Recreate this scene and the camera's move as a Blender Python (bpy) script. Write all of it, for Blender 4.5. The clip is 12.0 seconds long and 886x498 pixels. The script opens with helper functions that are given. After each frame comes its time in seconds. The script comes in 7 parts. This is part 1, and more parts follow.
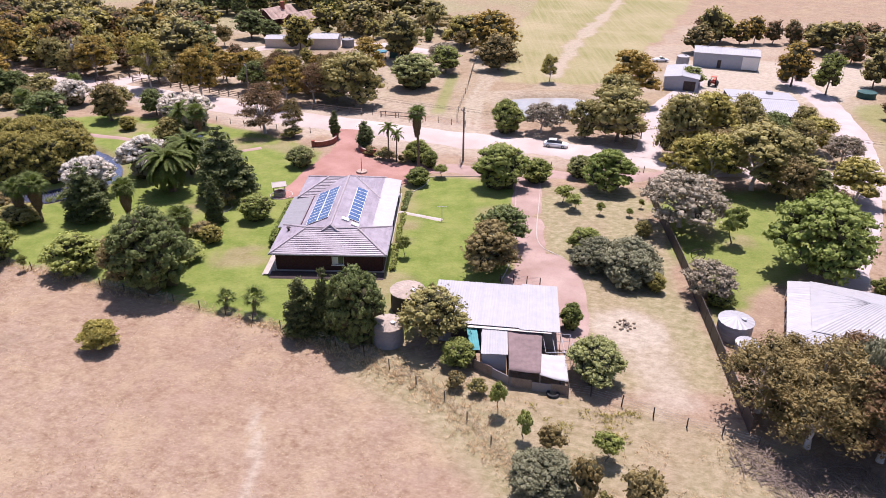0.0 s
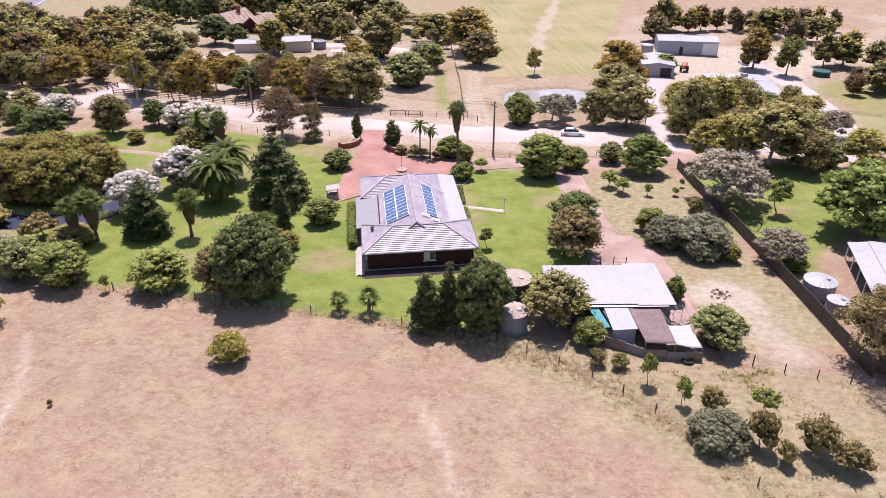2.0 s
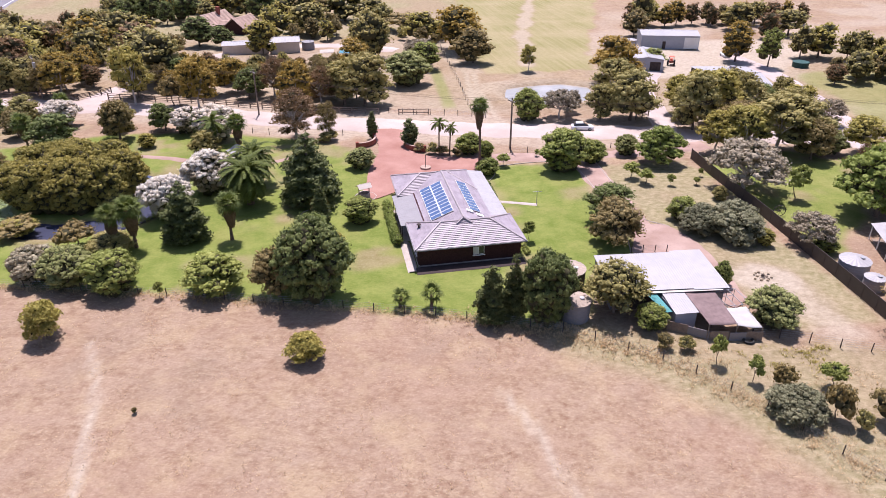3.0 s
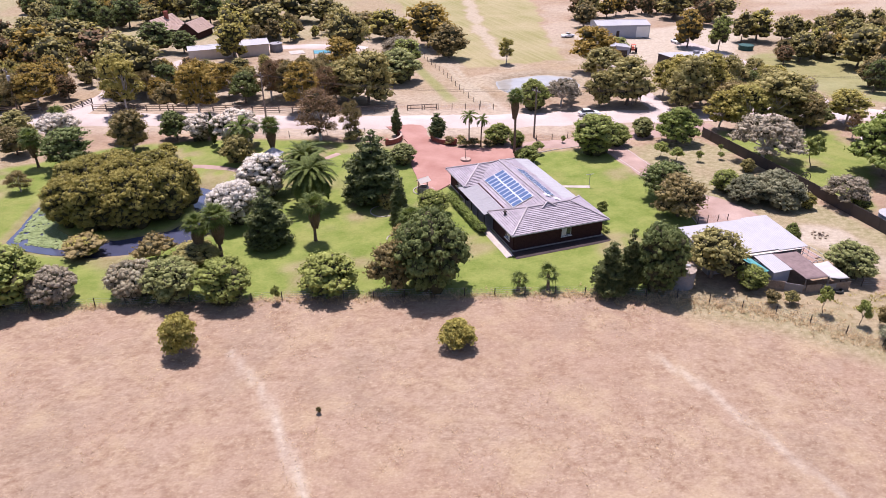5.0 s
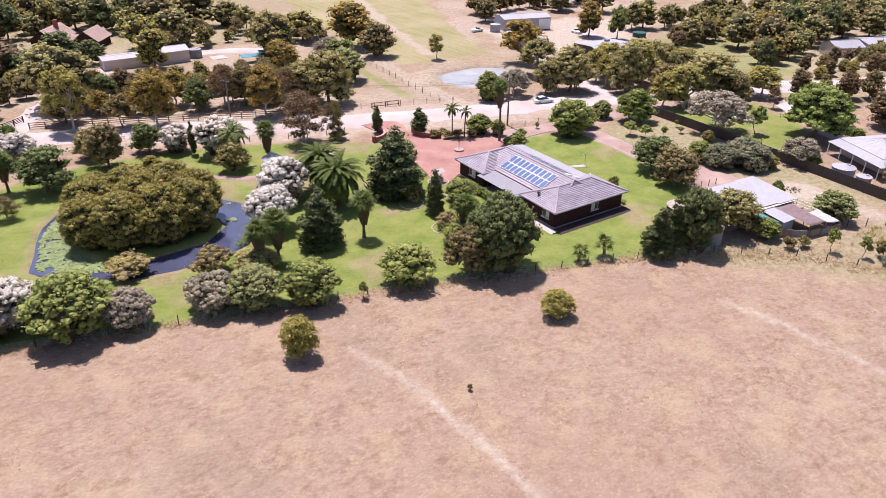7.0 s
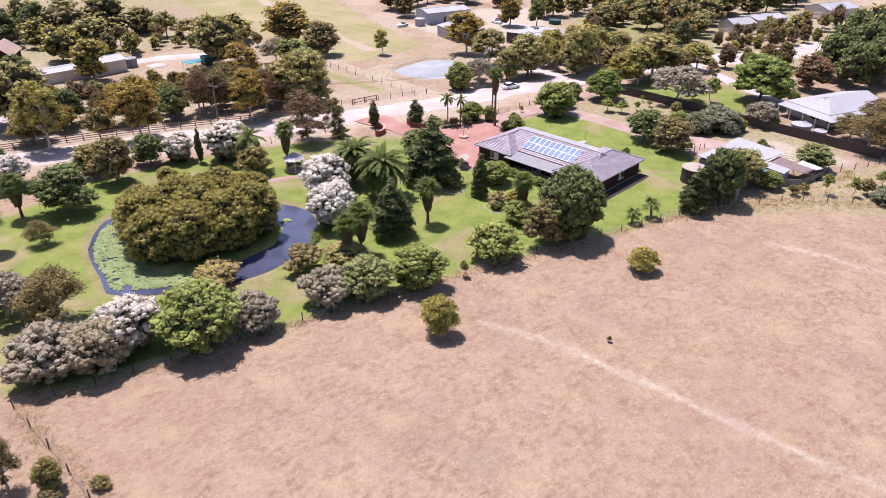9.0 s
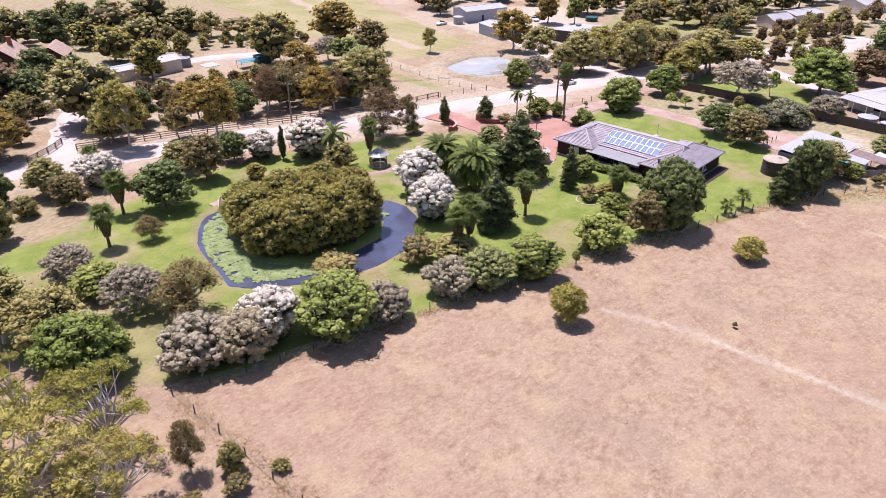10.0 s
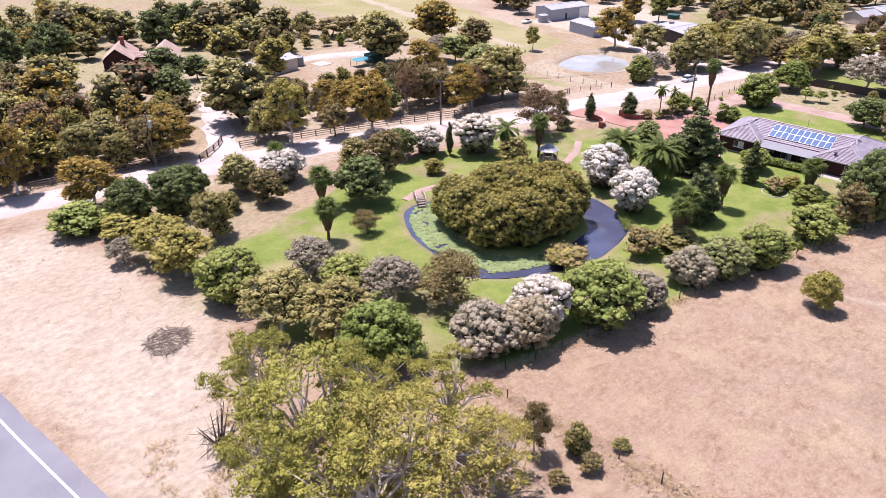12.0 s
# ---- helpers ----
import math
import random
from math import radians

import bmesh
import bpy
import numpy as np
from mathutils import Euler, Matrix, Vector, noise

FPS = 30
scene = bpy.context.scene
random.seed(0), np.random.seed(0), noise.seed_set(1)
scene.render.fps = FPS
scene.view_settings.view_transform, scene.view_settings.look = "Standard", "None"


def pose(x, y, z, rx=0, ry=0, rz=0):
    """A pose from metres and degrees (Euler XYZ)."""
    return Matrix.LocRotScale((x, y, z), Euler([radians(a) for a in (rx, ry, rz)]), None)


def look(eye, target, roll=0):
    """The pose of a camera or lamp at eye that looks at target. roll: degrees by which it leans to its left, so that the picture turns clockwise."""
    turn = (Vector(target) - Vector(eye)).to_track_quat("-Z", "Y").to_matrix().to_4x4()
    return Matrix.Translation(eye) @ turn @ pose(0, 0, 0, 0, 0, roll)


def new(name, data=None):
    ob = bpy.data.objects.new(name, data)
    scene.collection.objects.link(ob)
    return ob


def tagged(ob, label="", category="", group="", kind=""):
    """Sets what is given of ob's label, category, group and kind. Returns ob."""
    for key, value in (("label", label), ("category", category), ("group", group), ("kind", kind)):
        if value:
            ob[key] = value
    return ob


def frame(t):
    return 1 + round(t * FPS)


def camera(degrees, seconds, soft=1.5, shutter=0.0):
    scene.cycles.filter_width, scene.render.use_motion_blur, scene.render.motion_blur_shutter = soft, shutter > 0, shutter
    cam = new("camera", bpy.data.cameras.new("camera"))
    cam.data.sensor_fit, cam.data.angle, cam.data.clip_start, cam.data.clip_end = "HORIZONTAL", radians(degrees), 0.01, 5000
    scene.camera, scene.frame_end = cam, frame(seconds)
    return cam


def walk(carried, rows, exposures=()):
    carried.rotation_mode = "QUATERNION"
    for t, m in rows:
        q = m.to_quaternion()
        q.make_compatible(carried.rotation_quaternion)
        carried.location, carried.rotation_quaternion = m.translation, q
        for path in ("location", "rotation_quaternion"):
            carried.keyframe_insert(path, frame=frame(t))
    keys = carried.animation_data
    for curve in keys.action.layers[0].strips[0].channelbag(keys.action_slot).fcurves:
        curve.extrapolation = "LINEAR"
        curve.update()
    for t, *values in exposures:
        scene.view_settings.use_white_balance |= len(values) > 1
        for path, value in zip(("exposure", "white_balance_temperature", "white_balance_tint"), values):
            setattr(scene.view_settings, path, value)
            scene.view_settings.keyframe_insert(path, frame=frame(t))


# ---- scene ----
import itertools

cam = camera(64.8, 12.0, soft=0.6)
METRES, EYE, TILT, LEAN, TURN = 160.14, 44.45, 0.85, 0.0, 1.6
ROWS = [
    (0.0, 0.0, 0.0, 0.0, 0.15, -29.34, -0.27),
    (0.5, -0.0336, -0.0027, 0.0006, -1.92, -29.36, -0.22),
    (1.0, -0.0679, -0.0046, 0.0011, -4.01, -29.37, -0.12),
    (1.5, -0.1032, -0.0058, 0.0013, -6.09, -29.38, -0.04),
    (2.0, -0.1395, -0.0058, 0.0018, -8.16, -29.44, 0.01),
    (2.5, -0.1766, -0.0044, 0.0026, -10.23, -29.48, 0.01),
    (3.0, -0.2145, -0.0013, 0.0034, -12.32, -29.55, 0.01),
    (5.0, -0.3727, 0.0254, 0.0045, -21.76, -29.67, -0.13),
    (5.5, -0.413, 0.0359, 0.0046, -24.46, -29.67, -0.29),
    (6.0, -0.4536, 0.0485, 0.0052, -27.99, -29.68, -0.55),
    (6.5, -0.4943, 0.063, 0.0061, -31.57, -29.64, -0.78),
    (7.0, -0.5345, 0.0796, 0.0065, -35.19, -29.62, -0.94),
    (9.0, -0.6873, 0.1693, 0.0052, -47.75, -29.6, -0.91),
    (9.5, -0.7231, 0.198, 0.0047, -48.1, -29.6, -0.75),
    (10.0, -0.7578, 0.2281, 0.0038, -48.13, -29.63, -0.55),
    (10.5, -0.7919, 0.2595, 0.0032, -48.15, -29.68, -0.4),
    (11.0, -0.8236, 0.2897, 0.003, -48.16, -29.7, -0.34),
    (11.5, -0.8579, 0.3221, 0.0035, -48.15, -29.69, -0.32),
    (12.0, -0.8919, 0.3548, 0.0038, -48.17, -29.67, -0.24),
]
walk(cam, [(t, pose(0, 0, EYE, TILT, LEAN, TURN) @ pose(METRES * x, METRES * y, METRES * z, 90 + pitch, roll, yaw)) for t, x, y, z, yaw, pitch, roll in ROWS], [(0.0, 0.70, 6180, 25.5), (5.0, 0.71, 6180, 25.5), (9.0, 0.76, 6120, 24), (12.0, 0.89, 6050, 24.5)])

# ---- daylight: a high summer sun from the north, clear sky ----
SUN_HEIGHT, SUN_TURN = 68.5, 7.0
world = bpy.data.worlds.new("summer_sky")
scene.world = world
world.use_nodes = True
_sky = world.node_tree.nodes.new("ShaderNodeTexSky")
_sky.sky_type, _sky.sun_disc = "NISHITA", False
_sky.sun_elevation, _sky.sun_rotation = radians(SUN_HEIGHT), radians(SUN_TURN)
_sky.air_density, _sky.dust_density = 1.0, 1.2
_back = world.node_tree.nodes["Background"]
_back.inputs[1].default_value = 0.099
world.node_tree.links.new(_sky.outputs[0], _back.inputs[0])
_sun = bpy.data.lights.new("sun", "SUN")
_sun.energy, _sun.angle, _sun.color = 5.0, radians(0.55), (1.0, 0.955, 0.9)
_h, _a = radians(SUN_HEIGHT), radians(SUN_TURN)
new("sun", _sun).matrix_basis = look((300 * math.cos(_h) * math.sin(_a), 300 * math.cos(_h) * math.cos(_a), 300 * math.sin(_h)), (0, 0, 0))

# ---- materials ----
class Nodes:
    """A small writer of node trees."""
    def __init__(self, name):
        self.mat = bpy.data.materials.new(name)
        self.mat.use_nodes = True
        self.t = self.mat.node_tree
        self.shader = self.t.nodes["Principled BSDF"]

    def add(self, kind, **inputs):
        n = self.t.nodes.new("ShaderNode" + kind)
        for key, v in inputs.items():
            self.put(n.inputs[key.replace("_", " ")], v)
        return n

    def put(self, socket, v):
        if isinstance(v, bpy.types.NodeSocket):
            self.t.links.new(v, socket)
        elif isinstance(v, tuple) and len(v) == 3 and socket.type == "RGBA":
            socket.default_value = (*v, 1)
        else:
            socket.default_value = v

    def place(self, scale=(1, 1, 1), turn=0.0, space="Object"):
        m = self.add("Mapping", Scale=scale)
        m.inputs["Rotation"].default_value = (0, 0, radians(turn))
        self.t.links.new(self.add("TexCoord").outputs[space], m.inputs["Vector"])
        return m.outputs[0]

    def noise(self, scale, vector, detail=4.0, rough=0.55):
        return self.add("TexNoise", Scale=scale, Vector=vector, Detail=detail, Roughness=rough).outputs["Fac"]

    def ramp(self, fac, lo, hi):
        n = self.add("MapRange", Value=fac)
        n.inputs["From Min"].default_value, n.inputs["From Max"].default_value = lo, hi
        return n.outputs[0]

    def mix(self, fac, a, b):
        n = self.t.nodes.new("ShaderNodeMix")
        n.data_type = "RGBA"
        self.put(n.inputs[0], fac)
        self.put(n.inputs[6], a)
        self.put(n.inputs[7], b)
        return n.outputs[2]

    def maths(self, op, a, b=0.0):
        n = self.t.nodes.new("ShaderNodeMath")
        n.operation = op
        self.put(n.inputs[0], a)
        self.put(n.inputs[1], b)
        return n.outputs[0]

    def attribute(self, name):
        n = self.t.nodes.new("ShaderNodeAttribute")
        n.attribute_name = name
        return n.outputs["Fac"]

    def island(self):
        return self.t.nodes.new("ShaderNodeNewGeometry").outputs["Random Per Island"]

    def each(self):
        return self.t.nodes.new("ShaderNodeObjectInfo").outputs["Random"]

    def done(self, colour, rough=0.8, metal=0.0, bump=None, strength=0.3, depth=0.02, spec=0.3):
        s = self.shader
        self.put(s.inputs["Base Color"], colour)
        self.put(s.inputs["Roughness"], rough)
        self.put(s.inputs["Metallic"], metal)
        self.put(s.inputs["Specular IOR Level"], spec)
        if bump is not None:
            b = self.add("Bump", Height=bump, Strength=strength, Distance=depth)
            self.t.links.new(b.outputs[0], s.inputs["Normal"])
        return self.mat


def plain(name, colour, rough=0.7, metal=0.0, grain=6.0, vary=0.25, spec=0.3, bump=0.15):
    """A surface with two scales of unevenness."""
    n = Nodes(name)
    v = n.place()
    a, b = n.noise(grain, v), n.noise(grain * 0.17, v, 3.0)
    f = n.maths("MULTIPLY", n.maths("ADD", a, b), 0.5)
    dark = tuple(c * (1 - vary) for c in colour)
    light = tuple(min(1, c * (1 + vary)) for c in colour)
    return n.done(n.mix(n.ramp(f, 0.3, 0.7), dark, light), rough, metal, a, bump, 0.01, spec)


def leafy(name, dark, mid, light, rough=0.6, big=0.7):
    """Leaves: each spray has its own tone, each tree a tone of its own, and lobes differ a little."""
    n = Nodes(name)
    v = n.place(space="Object")
    fine = n.noise(4.5, v, 3.0, 0.7)
    f = n.maths("ADD", n.maths("MULTIPLY", n.island(), 0.3), n.maths("MULTIPLY", n.ramp(n.noise(big, v, 4.0, 0.6), 0.3, 0.7), 0.35))
    f = n.maths("ADD", f, n.maths("MULTIPLY", n.ramp(fine, 0.3, 0.7), 0.35))
    c = n.mix(n.ramp(f, 0.05, 0.5), dark, mid)
    c = n.mix(n.ramp(f, 0.5, 0.95), c, light)
    warm = n.mix(n.maths("MULTIPLY", n.each(), 0.25), c, tuple(a * b for a, b in zip(mid, (1.2, 1.0, 0.8))))
    m = n.done(warm, rough, 0.0, fine, 0.9, 0.3, 0.25)
    glow = n.add("BsdfTranslucent", Color=warm)
    both = n.add("MixShader", Fac=0.25)
    n.t.links.new(n.shader.outputs[0], both.inputs[1])
    n.t.links.new(glow.outputs[0], both.inputs[2])
    n.t.links.new(both.outputs[0], n.t.nodes["Material Output"].inputs[0])
    return m


def ground_material():
    """Dry paddock straw, with lawn, bare sand, yellow yard grass and crop where the masks say so."""
    n = Nodes("ground")
    v = n.place()
    streak = n.place((0.85, 1.15, 1), 25)
    fine = n.noise(3.4, streak, 6.0, 0.72)
    tuft = n.noise(1.15, streak, 5.0, 0.68)
    mid, wide = n.noise(0.32, v, 5.0, 0.62), n.noise(0.045, v, 3.0)
    speck = n.ramp(fine, 0.52, 0.68)
    straw = n.mix(n.ramp(tuft, 0.36, 0.66), (0.180, 0.110, 0.072), (0.295, 0.217, 0.147))
    straw = n.mix(n.maths("MULTIPLY", n.ramp(mid, 0.4, 0.62), 0.55), straw, (0.291, 0.213, 0.156))
    straw = n.mix(n.maths("MULTIPLY", n.ramp(wide, 0.42, 0.62), 0.3), straw, (0.239, 0.148, 0.102))
    straw = n.mix(n.maths("MULTIPLY", n.ramp(n.noise(0.11, v, 4.0), 0.52, 0.66), 0.35), straw, (0.190, 0.140, 0.102))
    straw = n.mix(n.maths("MULTIPLY", n.ramp(n.noise(0.21, n.place((1, 1, 1), 60), 5.0, 0.65), 0.5, 0.68), 0.6), straw, (0.320, 0.240, 0.149))
    straw = n.mix(n.maths("MULTIPLY", speck, 0.4), straw, (0.142, 0.091, 0.058))
    straw = n.mix(n.maths("MULTIPLY", n.ramp(fine, 0.46, 0.34), 0.4), straw, (0.375, 0.307, 0.221))
    sand = n.mix(n.ramp(tuft, 0.35, 0.65), (0.278, 0.226, 0.172), (0.395, 0.337, 0.266))
    sand = n.mix(n.maths("MULTIPLY", speck, 0.4), sand, (0.25, 0.19, 0.145))
    yellow = n.mix(n.ramp(tuft, 0.36, 0.64), (0.172, 0.152, 0.074), (0.29, 0.245, 0.152))
    yellow = n.mix(n.maths("MULTIPLY", speck, 0.3), yellow, (0.15, 0.13, 0.06))
    green = n.mix(n.ramp(mid, 0.36, 0.64), (0.11, 0.146, 0.028), (0.175, 0.198, 0.052))
    green = n.mix(n.maths("MULTIPLY", n.ramp(n.noise(0.14, v, 4.0), 0.5, 0.68), 0.5), green, (0.215, 0.205, 0.07))
    green = n.mix(n.maths("MULTIPLY", n.ramp(tuft, 0.5, 0.7), 0.45), green, (0.09, 0.125, 0.02))
    green = n.mix(n.maths("MULTIPLY", n.ramp(fine, 0.5, 0.36), 0.3), green, (0.24, 0.25, 0.075))
    drill = n.noise(1.0, n.place((1.1, 0.03, 1), 17), 3.0, 0.6)
    crop = n.mix(n.ramp(drill, 0.35, 0.65), (0.185, 0.172, 0.068), (0.252, 0.22, 0.115))
    crop = n.mix(n.maths("MULTIPLY", n.ramp(wide, 0.4, 0.66), 0.7), crop, (0.31, 0.255, 0.155))
    crop = n.mix(n.maths("MULTIPLY", n.ramp(tuft, 0.45, 0.7), 0.4), crop, (0.16, 0.14, 0.05))
    c = n.mix(n.attribute("sand"), straw, sand)
    c = n.mix(n.attribute("yellow"), c, yellow)
    c = n.mix(n.attribute("crop"), c, crop)
    c = n.mix(n.attribute("lawn"), c, green)
    return n.done(c, 0.95, 0.0, n.maths("ADD", fine, tuft), 0.55, 0.16, 0.1)


def gravel(name, dark, light, patch=0.3):
    n = Nodes(name)
    v = n.place()
    fine, wide = n.noise(5.0, v, 5.0, 0.7), n.noise(patch, n.place((1, 1, 1), 30), 4.0)
    c = n.mix(n.ramp(wide, 0.3, 0.7), dark, light)
    c = n.mix(n.maths("MULTIPLY", n.ramp(fine, 0.5, 0.8), 0.4), c, tuple(a * 0.6 for a in dark))
    return n.done(c, 0.95, 0.0, fine, 0.5, 0.03, 0.1)


def water_material(name, colour, ripple):
    n = Nodes(name)
    v = n.place()
    c = n.mix(n.ramp(n.noise(0.25, v, 3.0), 0.35, 0.7), colour, tuple(a * 1.35 for a in colour))
    return n.done(c, 0.06, 0.0, n.noise(3.0, v, 2.0), ripple, 0.02, 0.5)


M_GROUND = ground_material()
M_ROAD = gravel("pale_gravel_road", (0.34, 0.275, 0.245), (0.43, 0.365, 0.33), 0.15)
M_DRIVE = gravel("pink_gravel", (0.252, 0.168, 0.137), (0.35, 0.252, 0.215), 0.25)
M_RED = gravel("red_gravel", (0.25, 0.125, 0.1), (0.345, 0.2, 0.165), 0.2)
M_PALE = gravel("pale_dust", (0.345, 0.285, 0.265), (0.43, 0.362, 0.338), 0.2)
M_ASPHALT = gravel("grey_asphalt", (0.16, 0.152, 0.168), (0.2, 0.192, 0.208), 0.2)
M_CONCRETE = plain("concrete", (0.36, 0.31, 0.275), 0.9, grain=4.0, vary=0.2)
M_RUBBLE = plain("straw_coloured_rubble", (0.34, 0.27, 0.19), 0.95, grain=5.0, vary=0.35)
# brick paving with the eave's shadow put into its colour
M_PAVINGSHADE = plain("brick_paving_painted_shade", (0.045, 0.03, 0.028), 0.85, grain=4.0, vary=0.35)
M_LINE = plain("road_paint", (0.8, 0.8, 0.8), 0.7, grain=8.0, vary=0.1)
M_POND = water_material("pond_water", (0.046, 0.05, 0.08), 0.25)
M_DAM = water_material("dam_water", (0.25, 0.235, 0.21), 0.06)
M_BARK = plain("bark", (0.17, 0.13, 0.105), 0.95, grain=5.0, vary=0.45, spec=0.1, bump=0.5)
M_PALEBARK = plain("pale_bark", (0.48, 0.42, 0.37), 0.9, grain=3.0, vary=0.4, spec=0.1, bump=0.4)
M_PALMTRUNK = plain("palm_trunk", (0.16, 0.11, 0.08), 0.95, grain=9.0, vary=0.5, spec=0.1, bump=0.6)
M_SKIRT = leafy("dead_frond", (0.12, 0.075, 0.04), (0.2, 0.13, 0.075), (0.3, 0.21, 0.13))
# dark crown cores: the shade between leaves is put into this colour
M_INNER = plain("painted_crown_shade", (0.06, 0.055, 0.03), 0.95, grain=3.0, vary=0.5, spec=0.05)
LEAF = {
    "olive": leafy("olive_leaves", (0.136, 0.124, 0.029), (0.370, 0.323, 0.074), (0.627, 0.518, 0.165)),
    "amber": leafy("amber_olive_leaves", (0.119, 0.084, 0.017), (0.339, 0.234, 0.043), (0.550, 0.386, 0.088)),
    "lime": leafy("yellow_green_leaves", (0.142, 0.132, 0.023), (0.339, 0.320, 0.064), (0.486, 0.452, 0.122)),
    "dull": leafy("dull_green_leaves", (0.126, 0.116, 0.040), (0.324, 0.282, 0.092), (0.593, 0.496, 0.201)),
    "dark": leafy("dark_green_leaves", (0.055, 0.071, 0.020), (0.146, 0.180, 0.051), (0.331, 0.359, 0.125)),
    "green": leafy("green_leaves", (0.102, 0.130, 0.026), (0.257, 0.289, 0.066), (0.487, 0.505, 0.143)),
    "lime_green": leafy("pale_green_leaves", (0.113, 0.127, 0.037), (0.281, 0.299, 0.105), (0.591, 0.598, 0.255)),
    "bright": leafy("bright_green_leaves", (0.104, 0.141, 0.025), (0.232, 0.284, 0.059), (0.388, 0.429, 0.129)),
    "brown": leafy("brown_olive_leaves", (0.111, 0.083, 0.033), (0.260, 0.201, 0.075), (0.443, 0.345, 0.153)),
    "rust": leafy("rusty_leaves", (0.086, 0.051, 0.026), (0.221, 0.135, 0.064), (0.379, 0.246, 0.123)),
    "willow": leafy("willow_leaves", (0.148, 0.125, 0.028), (0.328, 0.283, 0.067), (0.487, 0.428, 0.124)),
    "grey": leafy("grey_leaves", (0.174, 0.148, 0.098), (0.361, 0.311, 0.221), (0.580, 0.506, 0.392)),
    "fawn": leafy("fawn_leaves", (0.147, 0.120, 0.069), (0.379, 0.315, 0.199), (0.648, 0.614, 0.440)),
    "silver": leafy("silver_green_leaves", (0.108, 0.113, 0.058), (0.235, 0.234, 0.134), (0.430, 0.405, 0.254)),
    "conifer": leafy("conifer_needles", (0.042, 0.058, 0.019), (0.118, 0.139, 0.045), (0.256, 0.267, 0.104)),
    "palm": leafy("palm_leaves", (0.044, 0.062, 0.010), (0.104, 0.137, 0.024), (0.235, 0.263, 0.068), 0.55),
    "blossom": leafy("cream_blossom", (0.486, 0.426, 0.352), (0.705, 0.633, 0.535), (0.855, 0.827, 0.730)),
    "straw": leafy("dry_grass_blades", (0.49, 0.36, 0.21), (0.585, 0.435, 0.252), (0.728, 0.563, 0.348)),
    "lily": leafy("lily_leaves", (0.171, 0.227, 0.081), (0.291, 0.359, 0.149), (0.427, 0.501, 0.243), 0.5),
}

# ---- mesh helpers ----
def mesh_of(name, verts, faces, mat, smooth=False):
    me = bpy.data.meshes.new(name)
    me.from_pydata([tuple(v) for v in verts], [], [tuple(f) for f in faces])
    me.materials.append(mat)
    if smooth:
        me.polygons.foreach_set("use_smooth", [True] * len(me.polygons))
    me.update()
    return me


def bm_mesh(name, bm, mat, smooth=False):
    me = bpy.data.meshes.new(name)
    bm.to_mesh(me)
    bm.free()
    me.materials.append(mat)
    if smooth:
        me.polygons.foreach_set("use_smooth", [True] * len(me.polygons))
    return me


def part(name, data, mat, parent, label="", m=None):
    """Links a bmesh or a mesh as one mesh object under a thing or part."""
    me = bm_mesh(name, data, mat) if isinstance(data, bmesh.types.BMesh) else data
    ob = new(name, me)
    ob.parent = parent
    if m is not None:
        ob.matrix_basis = m
    return tagged(ob, label)


def thing(name, label, category, m=None, group="", kind=""):
    """An empty at the base of a thing."""
    ob = new(name)
    ob.empty_display_size = 0.3
    if m is not None:
        ob.matrix_basis = m
    return tagged(ob, label, category, group, kind)


def box(bm, x0, x1, y0, y1, z0, z1, m=None, bevel=0.0):
    made = bmesh.ops.create_cube(bm, size=1.0)["verts"]
    bmesh.ops.transform(bm, verts=made, matrix=Matrix.LocRotScale(((x0 + x1) / 2, (y0 + y1) / 2, (z0 + z1) / 2), None, (abs(x1 - x0), abs(y1 - y0), abs(z1 - z0))))
    if bevel:
        edges = list({e for v in made for e in v.link_edges})
        made = list({v for f in bmesh.ops.bevel(bm, geom=edges, offset=bevel, segments=1, affect="EDGES")["faces"] for v in f.verts} | {v for v in made if v.is_valid})
    if m is not None:
        bmesh.ops.transform(bm, verts=[v for v in made if v.is_valid], matrix=m)
    return bm


def boxes(*rows, bevel=0.0):
    bm = bmesh.new()
    for r in rows:
        box(bm, *r, bevel=bevel)
    return bm


def tube(bm, points, radii, sides=7, cap=True):
    """A tapered tube along points."""
    rings = []
    pts = [Vector(p) for p in points]
    for i, p in enumerate(pts):
        d = (pts[min(i + 1, len(pts) - 1)] - pts[max(i - 1, 0)]).normalized()
        u = d.cross(Vector((0.31, 0.95, 0.07))).normalized()
        w = d.cross(u)
        rings.append([bm.verts.new(p + radii[i] * (math.cos(2 * math.pi * k / sides) * u + math.sin(2 * math.pi * k / sides) * w)) for k in range(sides)])
    for a, b in zip(rings, rings[1:]):
        for k in range(sides):
            bm.faces.new((a[k], a[(k + 1) % sides], b[(k + 1) % sides], b[k]))
    if cap:
        bm.faces.new(rings[-1])
        bm.faces.new(rings[0][::-1])
    return bm


def lattice(seed):
    return np.random.RandomState(seed).rand(256, 256)


def vnoise(x, y, size, seed):
    """Smooth value noise on arrays, 0 to 1, with features of that many metres."""
    g = lattice(seed)
    u, v = np.asarray(x) / size + 1000.3, np.asarray(y) / size + 1000.7
    i, j = np.floor(u).astype(int), np.floor(v).astype(int)
    a, b = u - i, v - j
    a, b = a * a * (3 - 2 * a), b * b * (3 - 2 * b)
    i0, i1, j0, j1 = i % 256, (i + 1) % 256, j % 256, (j + 1) % 256
    return (g[i0, j0] * (1 - a) + g[i1, j0] * a) * (1 - b) + (g[i0, j1] * (1 - a) + g[i1, j1] * a) * b


